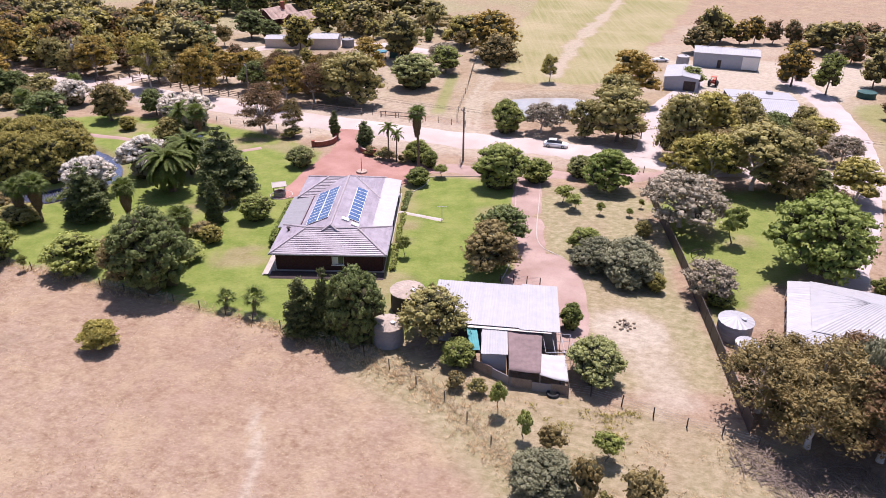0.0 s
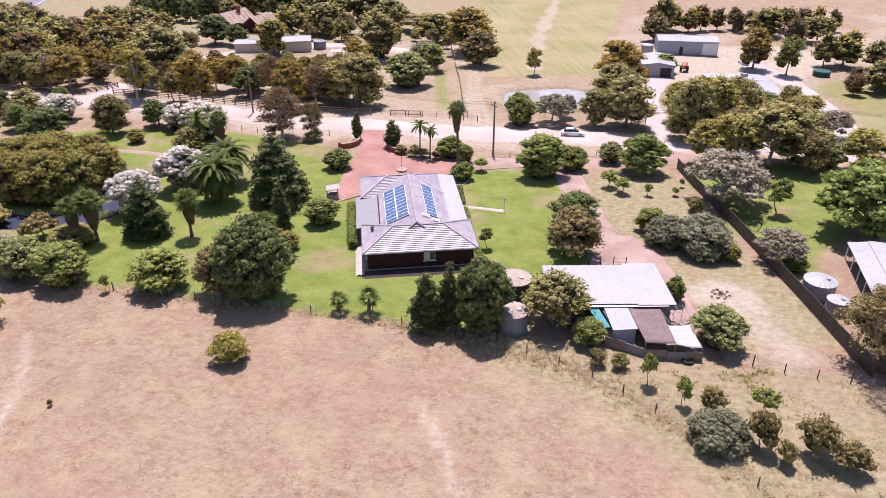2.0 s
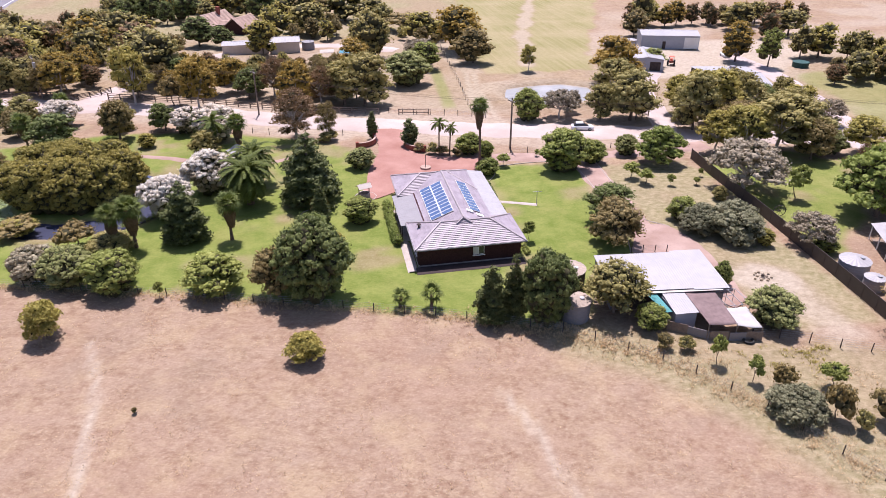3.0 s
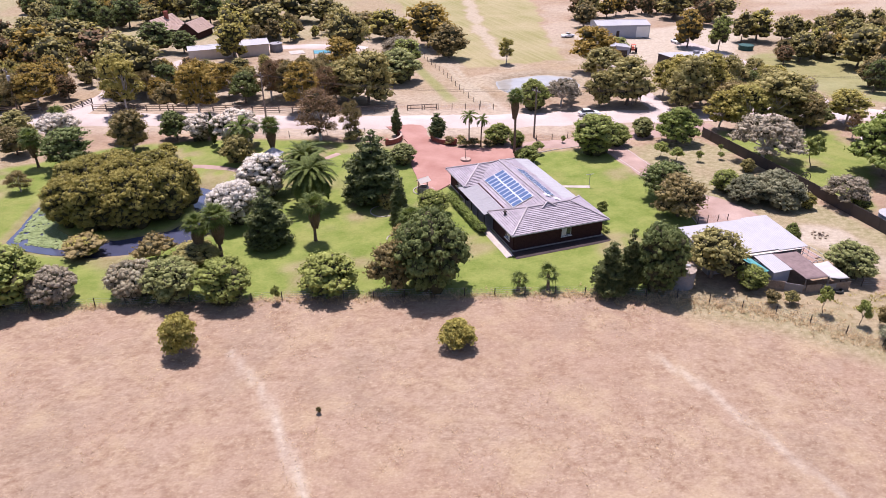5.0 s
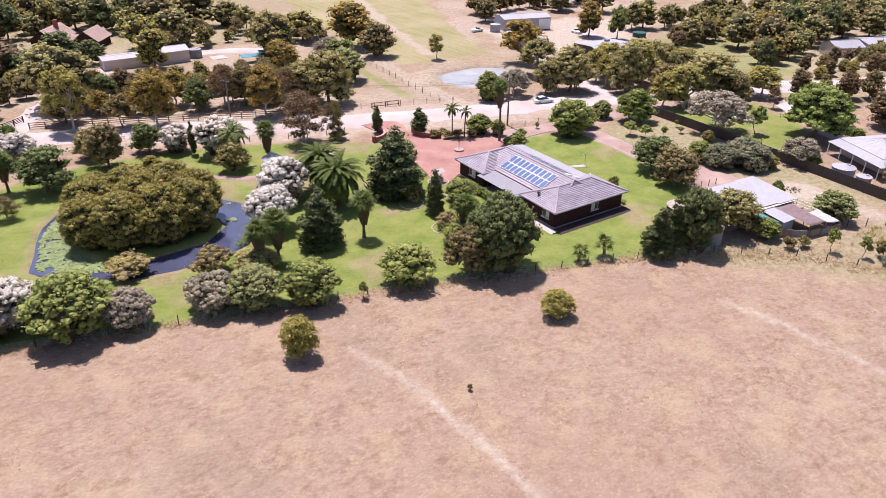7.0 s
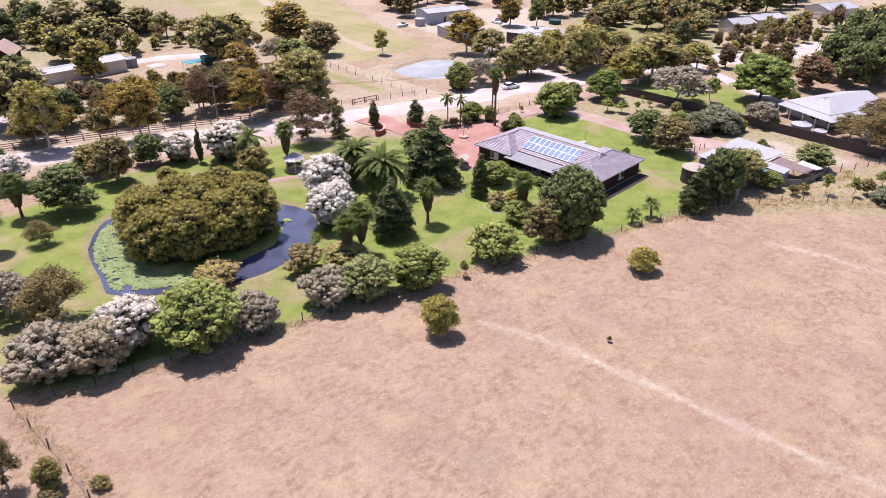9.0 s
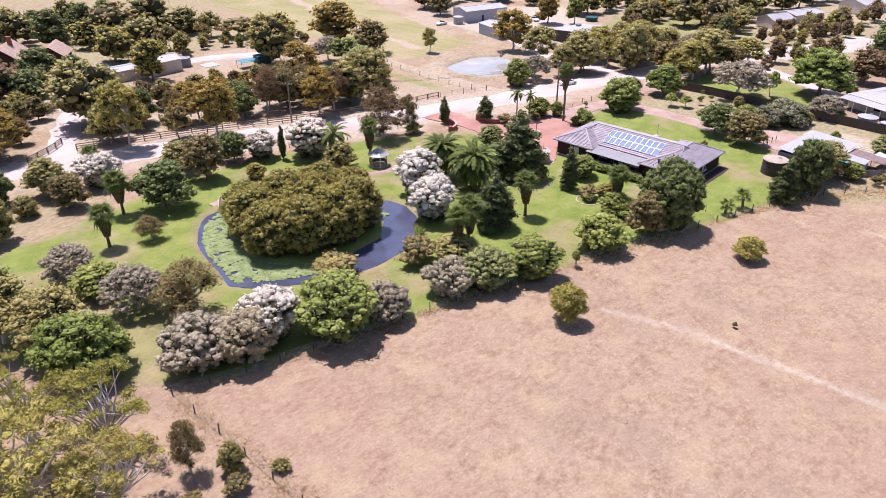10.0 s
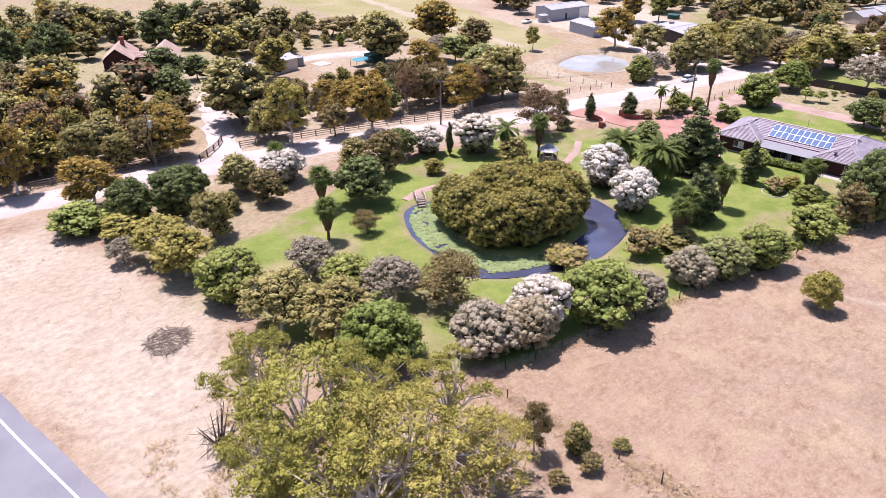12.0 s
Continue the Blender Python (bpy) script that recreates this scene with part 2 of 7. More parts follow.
def inside(x, y, poly):
    """Signed distance to a polygon on arrays, positive inside."""
    d, odd = np.full(np.shape(x), 1e9), np.zeros(np.shape(x), bool)
    for (x0, y0), (x1, y1) in zip(poly, poly[1:] + poly[:1]):
        dx, dy = x1 - x0, y1 - y0
        k = np.clip(((x - x0) * dx + (y - y0) * dy) / (dx * dx + dy * dy), 0, 1)
        d = np.minimum(d, np.hypot(x - x0 - k * dx, y - y0 - k * dy))
        if dy:
            odd ^= ((y0 > y) != (y1 > y)) & (x < x0 + (y - y0) * dx / dy)
    return np.where(odd, d, -d)


def off_line(x, y, line):
    d = np.full(np.shape(x), 1e9)
    for (x0, y0), (x1, y1) in zip(line, line[1:]):
        dx, dy = x1 - x0, y1 - y0
        k = np.clip(((x - x0) * dx + (y - y0) * dy) / (dx * dx + dy * dy), 0, 1)
        d = np.minimum(d, np.hypot(x - x0 - k * dx, y - y0 - k * dy))
    return d


def step(d, soft):
    t = np.clip(d / soft + 0.5, 0, 1)
    return t * t * (3 - 2 * t)


# ---- the lie of the land ----
SOUTH_FENCE = [(-102.3, 88.6), (-96.5, 86.4), (-76.9, 81.2), (-55.6, 75.0), (-31.6, 67.1), (-19.4, 62.8), (-10.1, 58.6), (-1.0, 51.5), (4.5, 43.8), (9.5, 33.0)]
LAWN = [(-104, 92), (-96.5, 86.8), (-76.9, 81.6), (-55.6, 75.4), (-31.6, 67.6), (-19.4, 63.4), (-12, 60.2), (-5, 62), (-2.5, 69.5), (5, 72.8), (6.8, 80), (7.8, 86), (8.2, 100), (7.8, 105.5), (-6, 106.3), (-9, 103), (-26, 99), (-27, 108), (-26, 119), (-38, 126), (-56, 134), (-75, 137), (-92, 132), (-104, 131), (-110, 122), (-110, 105)]
NEXT_LAWN = [(30.2, 104), (28.6, 66), (36, 72), (50, 84), (56, 97), (48, 104)]
FAR_LAWN = [(72, 114), (80, 150), (104, 160), (130, 140), (110, 118), (84, 104)]
YARD = [(12, 104), (28.5, 103.5), (26.6, 54), (14, 54.5), (14.5, 71), (13, 80), (10.8, 84)]
WEST = [(-134, 160), (-118, 155), (-115, 140), (-113, 118), (-118, 106), (-125, 92), (-131.5, 94), (-134, 112)]
CROP = [(6.5, 166), (6.6, 193), (12, 230), (24, 300), (84, 300), (58, 229), (39, 184), (34, 165)]
CROP_TRACK = [(19.4, 174), (27.3, 209.5), (39.1, 245.5), (57, 300)]
SHED_YARD = [(46, 154), (48, 192), (66, 190), (88, 192), (102, 180), (88, 163), (77, 150), (60, 156)]
POND = [(-87.2, 102.8), (-85.3, 99.8), (-82, 97.3), (-79, 95.6), (-75.6, 93.8), (-72, 93.2), (-68, 93.4), (-62.6, 94.4), (-59.6, 97), (-57.4, 100.5), (-56.4, 104.5), (-57.6, 108.4), (-61, 113), (-66, 117), (-72, 120.8), (-77, 122.2), (-79.8, 121), (-82, 118.5), (-84, 115.4), (-85.3, 111.4), (-86.3, 106.6)]
ISLE = [(-81.5, 105), (-79, 100.5), (-73, 98), (-66, 98.5), (-62, 102), (-62.5, 108), (-67, 112.5), (-74, 114.5), (-80, 111)]
DAM = [(6.6, 147), (8.5, 153), (14.4, 154.5), (22, 154.5), (27, 150.5), (25.5, 143), (20, 139.3), (13, 138.5), (8, 140.8)]
ROAD = [(-300, 245), (-170, 188), (-123, 168), (-100, 161.5), (-80, 155.5), (-58, 147.5), (-40, 138.5), (-21, 131.8), (0, 124.8), (20, 119.8), (36, 114.6), (56, 109.5), (78, 97.5), (106, 84), (160, 56), (320, -30)]
TRACK_W = [(-60.5, 66), (-58, 58), (-57.5, 52), (-56.6, 43), (-56.2, 33), (-54.5, 20), (-52, -10)]
TRACK_E = [(-19, 50), (-17.3, 44), (-16.6, 38), (-15.6, 30), (-14, 10)]


def smooth_line(line, each=1.0):
    """Points along a Catmull-Rom curve."""
    p = [Vector((*q, 0)) for q in line]
    p = [2 * p[0] - p[1]] + p + [2 * p[-1] - p[-2]]
    out = []
    for a, b, c, d in zip(p, p[1:], p[2:], p[3:]):
        k = max(2, int((c - b).length / each))
        for i in range(k):
            t = i / k
            out.append(0.5 * (2 * b + (c - a) * t + (2 * a - 5 * b + 4 * c - d) * t * t + (3 * b - a - 3 * c + d) * t ** 3))
    return out + [p[-2]]


def build_ground():
    """One sheet to the horizon, finer where the camera passes."""
    ax = np.concatenate([[-4000, -2000, -1000, -600, -400], np.arange(-300, -146, 4), np.arange(-146, 62, 0.75), np.arange(62, 200, 1.5), np.arange(200, 330, 5), [400, 600, 1000, 2000, 4000]])
    ay = np.concatenate([[-4000, -2000, -1000, -500, -250, -120], np.arange(-60, 24, 4), np.arange(24, 168, 0.75), np.arange(168, 320, 1.5), np.arange(320, 450, 6), [500, 700, 1000, 2000, 4000]])
    x, y = np.meshgrid(ax, ay, indexing="ij")
    wob = 2.4 * (vnoise(x, y, 5, 1) - 0.5) + 1.4 * (vnoise(x, y, 1.6, 2) - 0.5)
    z = 0.16 * (vnoise(x, y, 9, 3) - 0.5) + 0.07 * (vnoise(x, y, 1.7, 4) - 0.5)
    pond = np.maximum(inside(x, y, [tuple(p.xy) for p in smooth_line(POND + POND[:1], 1.0)[:-1]]) + 0.1 * wob, -9)
    isle = inside(x, y, ISLE)
    bowl = step(pond - 0.1, 1.6) * (1 - step(isle, 1.5))
    z = z * (1 - bowl) - 0.95 * bowl + 0.15 * step(isle, 3)
    dam = inside(x, y, DAM)
    z += 0.7 * np.exp(-((dam + 3) / 2.2) ** 2) - 1.2 * step(dam, 2.5)
    road = off_line(x, y, ROAD)
    z = z * step(road - 5, 3) - 0.04 * (1 - step(road - 5, 3))
    near = np.exp(-np.hypot(x + 30, y - 90) / 600)
    z = z * near
    lawn = np.maximum(step(inside(x, y, LAWN) + 0.7 * wob, 1.6), 0.95 * step(inside(x, y, NEXT_LAWN) + wob, 2.5))
    lawn = np.maximum(lawn, 0.55 * step(inside(x, y, FAR_LAWN) + wob, 3))
    thin = step(vnoise(x, y, 7, 5) - 0.66, 0.2) * step(vnoise(x, y, 2.2, 6) - 0.4, 0.5)
    lawn *= 1 - 0.55 * thin
    lawn *= 1 - 0.45 * step(inside(x, y, [(-112, 122), (-104, 92), (-96, 96), (-92, 108), (-98, 122)]) + 2 * wob, 6) * step(vnoise(x, y, 4, 7) - 0.35, 0.4)
    strip = step(1.3 - np.abs(x + 6.4 - 0.06 * (y - 150)), 1) * step(16 - np.abs(y - 157), 4)
    lawn = np.maximum(lawn, 0.6 * strip)
    yellow = 0.95 * step(inside(x, y, YARD) + wob, 2) * (0.7 + 0.3 * step(vnoise(x, y, 4, 8) - 0.35, 0.5))
    yellow = np.maximum(yellow, 0.65 * step(inside(x, y, [(-114, 152), (-94, 152), (-78, 142), (-90, 130), (-113, 116)]) + 2 * wob, 5) * (0.5 + 0.5 * vnoise(x, y, 4, 31)))
    bank = step(3.6 - off_line(x, y, SOUTH_FENCE[3:]), 4) * step(x + 12, 6)
    scrub = step(inside(x, y, [(-6, 58), (10, 53.5), (27, 47), (40, 40), (40, 10), (12, 28), (4, 43)]) + wob, 3)
    yellow = np.maximum(yellow, 0.85 * np.maximum(bank, scrub * (0.5 + 0.5 * vnoise(x, y, 3, 9))))
    north = step(y - (136 - 0.36 * x), 6) * (1 - step(inside(x, y, CROP) + wob, 2))
    yellow = np.maximum(yellow, north * (0.3 + 0.7 * step(y - 215, 30)) * (0.45 + 0.5 * step(vnoise(x, y, 12, 10) - 0.4, 0.4)) * (1 - 0.9 * step(x - 30, 20) * step(y - 192, 12)))
    yellow = np.maximum(yellow, 0.8 * step(inside(x, y, [(60, 84), (84, 78), (130, 66), (190, 70), (190, 128), (96, 122), (66, 106)]) + 2 * wob, 5) * (0.4 + 0.6 * vnoise(x, y, 6, 33)))
    sand = 0.95 * step(inside(x, y, WEST) + wob, 5) * (0.6 + 0.4 * vnoise(x, y, 6, 11))
    sand = np.maximum(sand, 0.9 * step(8.5 + wob - road, 3) * step(50 - np.abs(x + 30), 200))
    sand = np.maximum(sand, north * 0.55 * step(vnoise(x, y, 10, 12) - 0.42, 0.4) * step(240 - y, 30))
    sand = np.maximum(sand, step(inside(x, y, SHED_YARD) + wob, 3))
    ring = np.hypot(x - 18.5, y - 64.5)
    bare = np.maximum(step(3.9 + 0.8 * wob - ring, 2.4), 0.8 * step(2.4 + 1.2 * wob - np.hypot(x - 20.5, (y - 57) * 0.55), 3))
    sand = np.maximum(sand, bare)
    for line in (TRACK_W, TRACK_E):
        d = off_line(x, y, line)
        sand = np.maximum(sand, 0.95 * step(0.42 + 0.16 * wob - d, 0.6) * (0.55 + 0.45 * vnoise(x, y, 3.5, 13)))
    sand = np.maximum(sand, 0.55 * step(1.0 + 0.5 * wob - np.abs(inside(x, y, DAM) + 1.5), 2))
    rim = np.abs(pond + 0.5)
    lawn *= 1 - 0.4 * step(0.5 - rim, 0.5)
    lawn *= 1 - bowl
    crop = step(inside(x, y, CROP) + wob, 2)
    sand = np.maximum(sand * (1 - crop), 0.8 * crop * step(2.2 + wob - off_line(x, y, CROP_TRACK), 2))
    crop *= 1 - 0.8 * step(2.2 + wob - off_line(x, y, CROP_TRACK), 2)
    sand = np.maximum(sand, 0.8 * step(0.8 + 0.4 * wob - np.abs(off_line(x, y, [(0, 128), (0.6, 152), (3, 168), (1, 182), (2, 200)]) - 0.9), 0.8))
    yellow *= 1 - np.maximum(0.85 * step(inside(x, y, SHED_YARD) + wob, 3), 0.9 * bare)
    nx, ny = x.shape
    me = bpy.data.meshes.new("ground")
    idx = np.arange(nx * ny).reshape(nx, ny)
    quads = np.stack([idx[:-1, :-1], idx[1:, :-1], idx[1:, 1:], idx[:-1, 1:]], -1).reshape(-1, 4)
    me.vertices.add(nx * ny)
    me.vertices.foreach_set("co", np.stack([x, y, z], -1).astype(np.float32).ravel())
    me.loops.add(quads.size)
    me.loops.foreach_set("vertex_index", quads.ravel().astype(np.int32))
    me.polygons.add(len(quads))
    me.polygons.foreach_set("loop_start", np.arange(0, quads.size, 4, dtype=np.int32))
    me.update(calc_edges=True)
    me.polygons.foreach_set("use_smooth", np.ones(len(quads), bool))
    for name, mask in (("lawn", lawn), ("yellow", yellow), ("sand", sand), ("crop", crop)):
        me.attributes.new(name, "FLOAT", "POINT").data.foreach_set("value", np.clip(mask, 0, 1).astype(np.float32).ravel())
    me.materials.append(M_GROUND)
    tagged(new("ground", me), "dry straw-coloured paddock with green garden lawns and sandy verges", "ground", kind="structure")


def strip(name, label, category, line, width, z, mat, ragged=0.25, each=1.2, seed=1):
    """A road laid along a line, with uneven edges and a slight crown."""
    pts = smooth_line(line, each)
    verts, faces = [], []
    for i, p in enumerate(pts):
        d = (pts[min(i + 1, len(pts) - 1)] - pts[max(i - 1, 0)]).normalized()
        s = Vector((d.y, -d.x, 0))
        w = [width / 2 + ragged * (noise.noise((p.x * 0.3 + side * 50, p.y * 0.3, seed)) * 2 + noise.noise((p.x, p.y + side * 9, seed))) for side in (-1, 1)]
        for off, up in ((-w[0] - 0.3, -0.14), (-w[0], 0), (0, 0.03), (w[1], 0), (w[1] + 0.3, -0.14)):
            q = p + s * off
            verts.append((q.x, q.y, z + up))
    for i in range(len(pts) - 1):
        for k in range(4):
            faces.append((i * 5 + k, i * 5 + k + 1, i * 5 + k + 6, i * 5 + k + 5))
    me = mesh_of(name, verts, [f[::-1] for f in faces], mat, True)
    bm = bmesh.new()
    bm.from_mesh(me)
    bmesh.ops.recalc_face_normals(bm, faces=bm.faces)
    if sum(f.normal.z for f in bm.faces) < 0:
        bmesh.ops.reverse_faces(bm, faces=bm.faces)
    bm.to_mesh(me)
    bm.free()
    return tagged(new(name, me), label, category, kind="structure")


def patch(name, label, category, outline, z, mat, ragged=0.3, each=0.8, depth=0.0):
    """A flat sheet with a curved outline and a turned-down rim."""
    line = smooth_line(outline + outline[:1], each)[:-1]
    line = [p + Vector((noise.noise((p.x * 0.5, p.y * 0.5, 3)), noise.noise((p.x * 0.5, p.y * 0.5, 8)), 0)) * ragged for p in line]
    bm = bmesh.new()
    rim = [bm.verts.new((p.x, p.y, z)) for p in line]
    top = bm.faces.new(rim)
    if top.normal.z < 0:
        top.normal_flip()
    if depth:
        low = [bm.verts.new((p.x, p.y, z - depth)) for p in line]
        for i in range(len(rim)):
            bm.faces.new((rim[i], rim[i - 1], low[i - 1], low[i]))
    bm.normal_update()
    bmesh.ops.recalc_face_normals(bm, faces=bm.faces) if depth else None
    bmesh.ops.triangulate(bm, faces=[f for f in bm.faces if len(f.verts) > 4])
    return tagged(new(name, bm_mesh(name, bm, mat)), label, category, kind="structure")


build_ground()
strip("road", "wide pale unsealed gravel road past the farm", "road", ROAD, 7.6, 0.03, M_ROAD, 0.6, 2.0)
strip("east_track", "pale dusty track up to the farm sheds", "track", [(63, 104), (66.5, 112), (70, 126), (73.5, 144), (75, 158), (74, 172)], 5.4, 0.06, M_PALE, 0.2)
strip("neighbour_drive", "pale concrete drive by the green lawn", "driveway", [(65, 107), (60.6, 96), (56, 88), (50, 78), (46, 70)], 3.4, 0.07, M_PALE, 0.15)
strip("shed_track", "pale dusty track beside the farm dam", "track", [(31, 117), (33.5, 126), (37, 142), (42, 152), (48, 162), (52, 172)], 4.4, 0.08, M_PALE, 0.2)
strip("road_junction", "wide pale gravel apron where the roads meet", "road", [(74, 99.5), (82, 96.5), (92, 91.5), (104, 87.5), (114, 84)], 10.5, 0.055, M_ROAD, 1.2, 2.0)
strip("front_lane", "pinkish gravel lane along the front boundary", "driveway", [(-8, 111), (0, 110), (8, 108.3), (17, 108.4), (27, 108.4), (35, 109.5)], 3.6, 0.075, M_DRIVE, 0.5)
strip("driveway", "reddish pink gravel driveway to the shed", "driveway", [(9.8, 108), (10.2, 100), (9.4, 88), (9.2, 80), (10.2, 73), (11.6, 66), (11.8, 60)], 4.3, 0.05, M_DRIVE, 0.35)
patch("forecourt", "red gravel forecourt with a turning circle", "driveway", [(-25.2, 130), (-18.5, 128.5), (-19.2, 119.5), (-16, 114), (-10, 112), (-4.5, 111), (-6.5, 107), (-9.5, 103.5), (-13, 101.5), (-20, 101), (-26, 97.5), (-29, 97.5), (-27.5, 103), (-26.5, 109), (-24.2, 117), (-24, 123)], 0.1, M_RED, 0.3, depth=0.2)
patch("drive_apron", "pinkish gravel apron before the shed", "driveway", [(5.3, 74), (9, 80), (13.5, 80), (15, 73), (14.4, 64), (12.5, 59.5), (10.5, 60), (10.6, 67), (5, 69)], 0.065, M_DRIVE, 0.3, depth=0.2)
strip("garden_path", "pale sandy path by the pond and bridge", "path", [(-76.5, 124.2), (-72, 124.6), (-67, 123.6), (-60, 121.2), (-54, 117), (-49, 114.8), (-42, 116.4), (-37, 119)], 1.1, 0.1, M_DRIVE, 0.15)
strip("entry_track", "pale track into the woodland gate", "track", [(-89, 150), (-85, 158), (-80, 168), (-72, 183), (-64, 196), (-45, 206), (-25, 204), (-12, 196)], 5.0, 0.06, M_ROAD, 0.3)
strip("asphalt_road", "grey sealed asphalt road with a white edge line", "road", [(-152.5, 330), (-145.6, 230), (-140.6, 150), (-139.6, 118.8), (-138.7, 102), (-136.3, 60), (-128, -40), (-120, -200)], 9.0, 0.09, M_ASPHALT, 0.08, 3.0)
strip("edge_line", "white painted edge line on the asphalt", "road marking", [(-149.4, 330), (-142.5, 230), (-137.5, 150), (-136.6, 118.8), (-135.75, 102), (-133.4, 60), (-125.2, -40), (-117.2, -200)], 0.14, 0.118, M_LINE, 0.0, 3.0)
patch("pond_water", "dark blue still water of the garden pond", "water", POND, -0.32, M_POND, 0.2)
patch("dam_water", "pale muddy water of the farm dam", "water", DAM, -0.28, M_DAM, 0.2)

# ---- trees and plants ----
def ball_dirs(rng, n, low=-0.55):
    z = rng.uniform(low, 1, n)
    a = rng.uniform(0, 2 * math.pi, n)
    s = np.sqrt(1 - z * z)
    return np.stack([s * np.cos(a), s * np.sin(a), z], -1)


def spray_quads(rng, pos, out, size, long=1.5, droop=0.0, loose=0.7):
    """Kite-shaped leaf sprays at pos that face roughly along out."""
    n = len(pos)
    nor = out + loose * rng.normal(size=(n, 3))
    nor /= np.linalg.norm(nor, axis=1)[:, None]
    t = np.cross(nor, rng.normal(size=(n, 3)))
    t[:, 2] -= droop
    t /= np.linalg.norm(t, axis=1)[:, None]
    b = np.cross(nor, t)
    b /= np.linalg.norm(b, axis=1)[:, None]
    s = (size * rng.uniform(0.6, 1.35, n))[:, None]
    v = np.stack([pos - t * s * long * 0.5, pos + b * s * 0.5 - nor * s * 0.1, pos + t * s * long * 0.5, pos - b * s * 0.5 - nor * s * 0.1], 1)
    return v.reshape(-1, 3)


def quads_mesh(name, v, mat, extra_v=None, extra_f=None, outer=0):
    n = len(v) // 4
    f = np.arange(n * 4).reshape(-1, 4)
    if extra_v is None:
        extra_v, extra_f = np.zeros((0, 3)), np.zeros((0, 4), int)
    co = np.concatenate([v, extra_v]).astype(np.float32)
    q = np.concatenate([f, extra_f + n * 4]).astype(np.int32)
    me = bpy.data.meshes.new(name)
    me.vertices.add(len(co))
    me.vertices.foreach_set("co", co.ravel())
    me.loops.add(q.size)
    me.loops.foreach_set("vertex_index", q.ravel())
    me.polygons.add(len(q))
    me.polygons.foreach_set("loop_start", np.arange(0, q.size, 4, dtype=np.int32))
    me.update(calc_edges=True)
    me.materials.append(mat)
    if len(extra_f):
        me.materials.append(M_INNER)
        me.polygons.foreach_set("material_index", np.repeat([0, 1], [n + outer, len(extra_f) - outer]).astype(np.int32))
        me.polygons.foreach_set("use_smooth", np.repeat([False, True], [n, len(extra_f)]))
    return me


def ball_shell(seg=6, rows=4):
    """Unit points and quads of a ball open at its foot."""
    v = [(math.sin(math.pi * i / rows) * math.cos(2 * math.pi * k / seg), math.sin(math.pi * i / rows) * math.sin(2 * math.pi * k / seg), math.cos(math.pi * i / rows)) for i in range(rows) for k in range(seg)]
    f = [(i * seg + k, (i + 1) * seg + k, (i + 1) * seg + (k + 1) % seg, i * seg + (k + 1) % seg) for i in range(rows - 1) for k in range(seg)]
    return np.array(v), np.array(f)


def balls(rng, centre, radius, rough=0.14, seg=6, rows=4):
    """Many lumpy balls at once: all their points and quads."""
    v, f = ball_shell(seg, rows)
    n = len(centre)
    turn = rng.uniform(0, 6.283, n)[:, None]
    w = 1 + rough * rng.normal(size=(n, len(v)))
    w[:, :seg] = 1 + 0.4 * rough * rng.normal(size=(n, 1))
    x = (v[:, 0] * np.cos(turn) - v[:, 1] * np.sin(turn)) * w
    y = (v[:, 0] * np.sin(turn) + v[:, 1] * np.cos(turn)) * w
    p = np.stack([x, y, v[:, 2] * w], -1) * radius[:, None, :] + centre[:, None, :]
    return p.reshape(-1, 3), (f[None] + (np.arange(n) * len(v))[:, None, None]).reshape(-1, 4)


def spread(rng, lobes, clump, low, apart=1.25, tries=14):
    """Places on the outside of all lobes, no two nearer than about a clump, with their outward directions."""
    lobes = np.array(lobes, float)
    area = lobes[:, 3] * lobes[:, 4] + lobes[:, 4] * lobes[:, 5]
    n = int(tries * area.sum() * 2.2 / clump ** 2 * 0.35) + 40
    which = rng.choice(len(lobes), n, p=area / area.sum())
    d = ball_dirs(rng, n, low)
    pos = lobes[which, :3] + d * lobes[which, 3:6]
    out = np.ones(n, bool)
    for l in lobes:
        out &= np.sum(((pos - l[:3]) / l[3:6]) ** 2, axis=1) > 0.8
    pos, d = pos[out], d[out]
    taken, cell = {}, clump * apart
    keep = []
    for i, p in enumerate(pos):
        c = tuple(int(math.floor(q / cell)) for q in p)
        near = False
        for o in itertools.product((-1, 0, 1), repeat=3):
            for j in taken.get((c[0] + o[0], c[1] + o[1], c[2] + o[2]), ()):
                if (pos[j][0] - p[0]) ** 2 + (pos[j][1] - p[1]) ** 2 + (pos[j][2] - p[2]) ** 2 < cell * cell:
                    near = True
                    break
            if near:
                break
        if not near:
            taken.setdefault(c, []).append(i)
            keep.append(i)
    return pos[keep], d[keep]


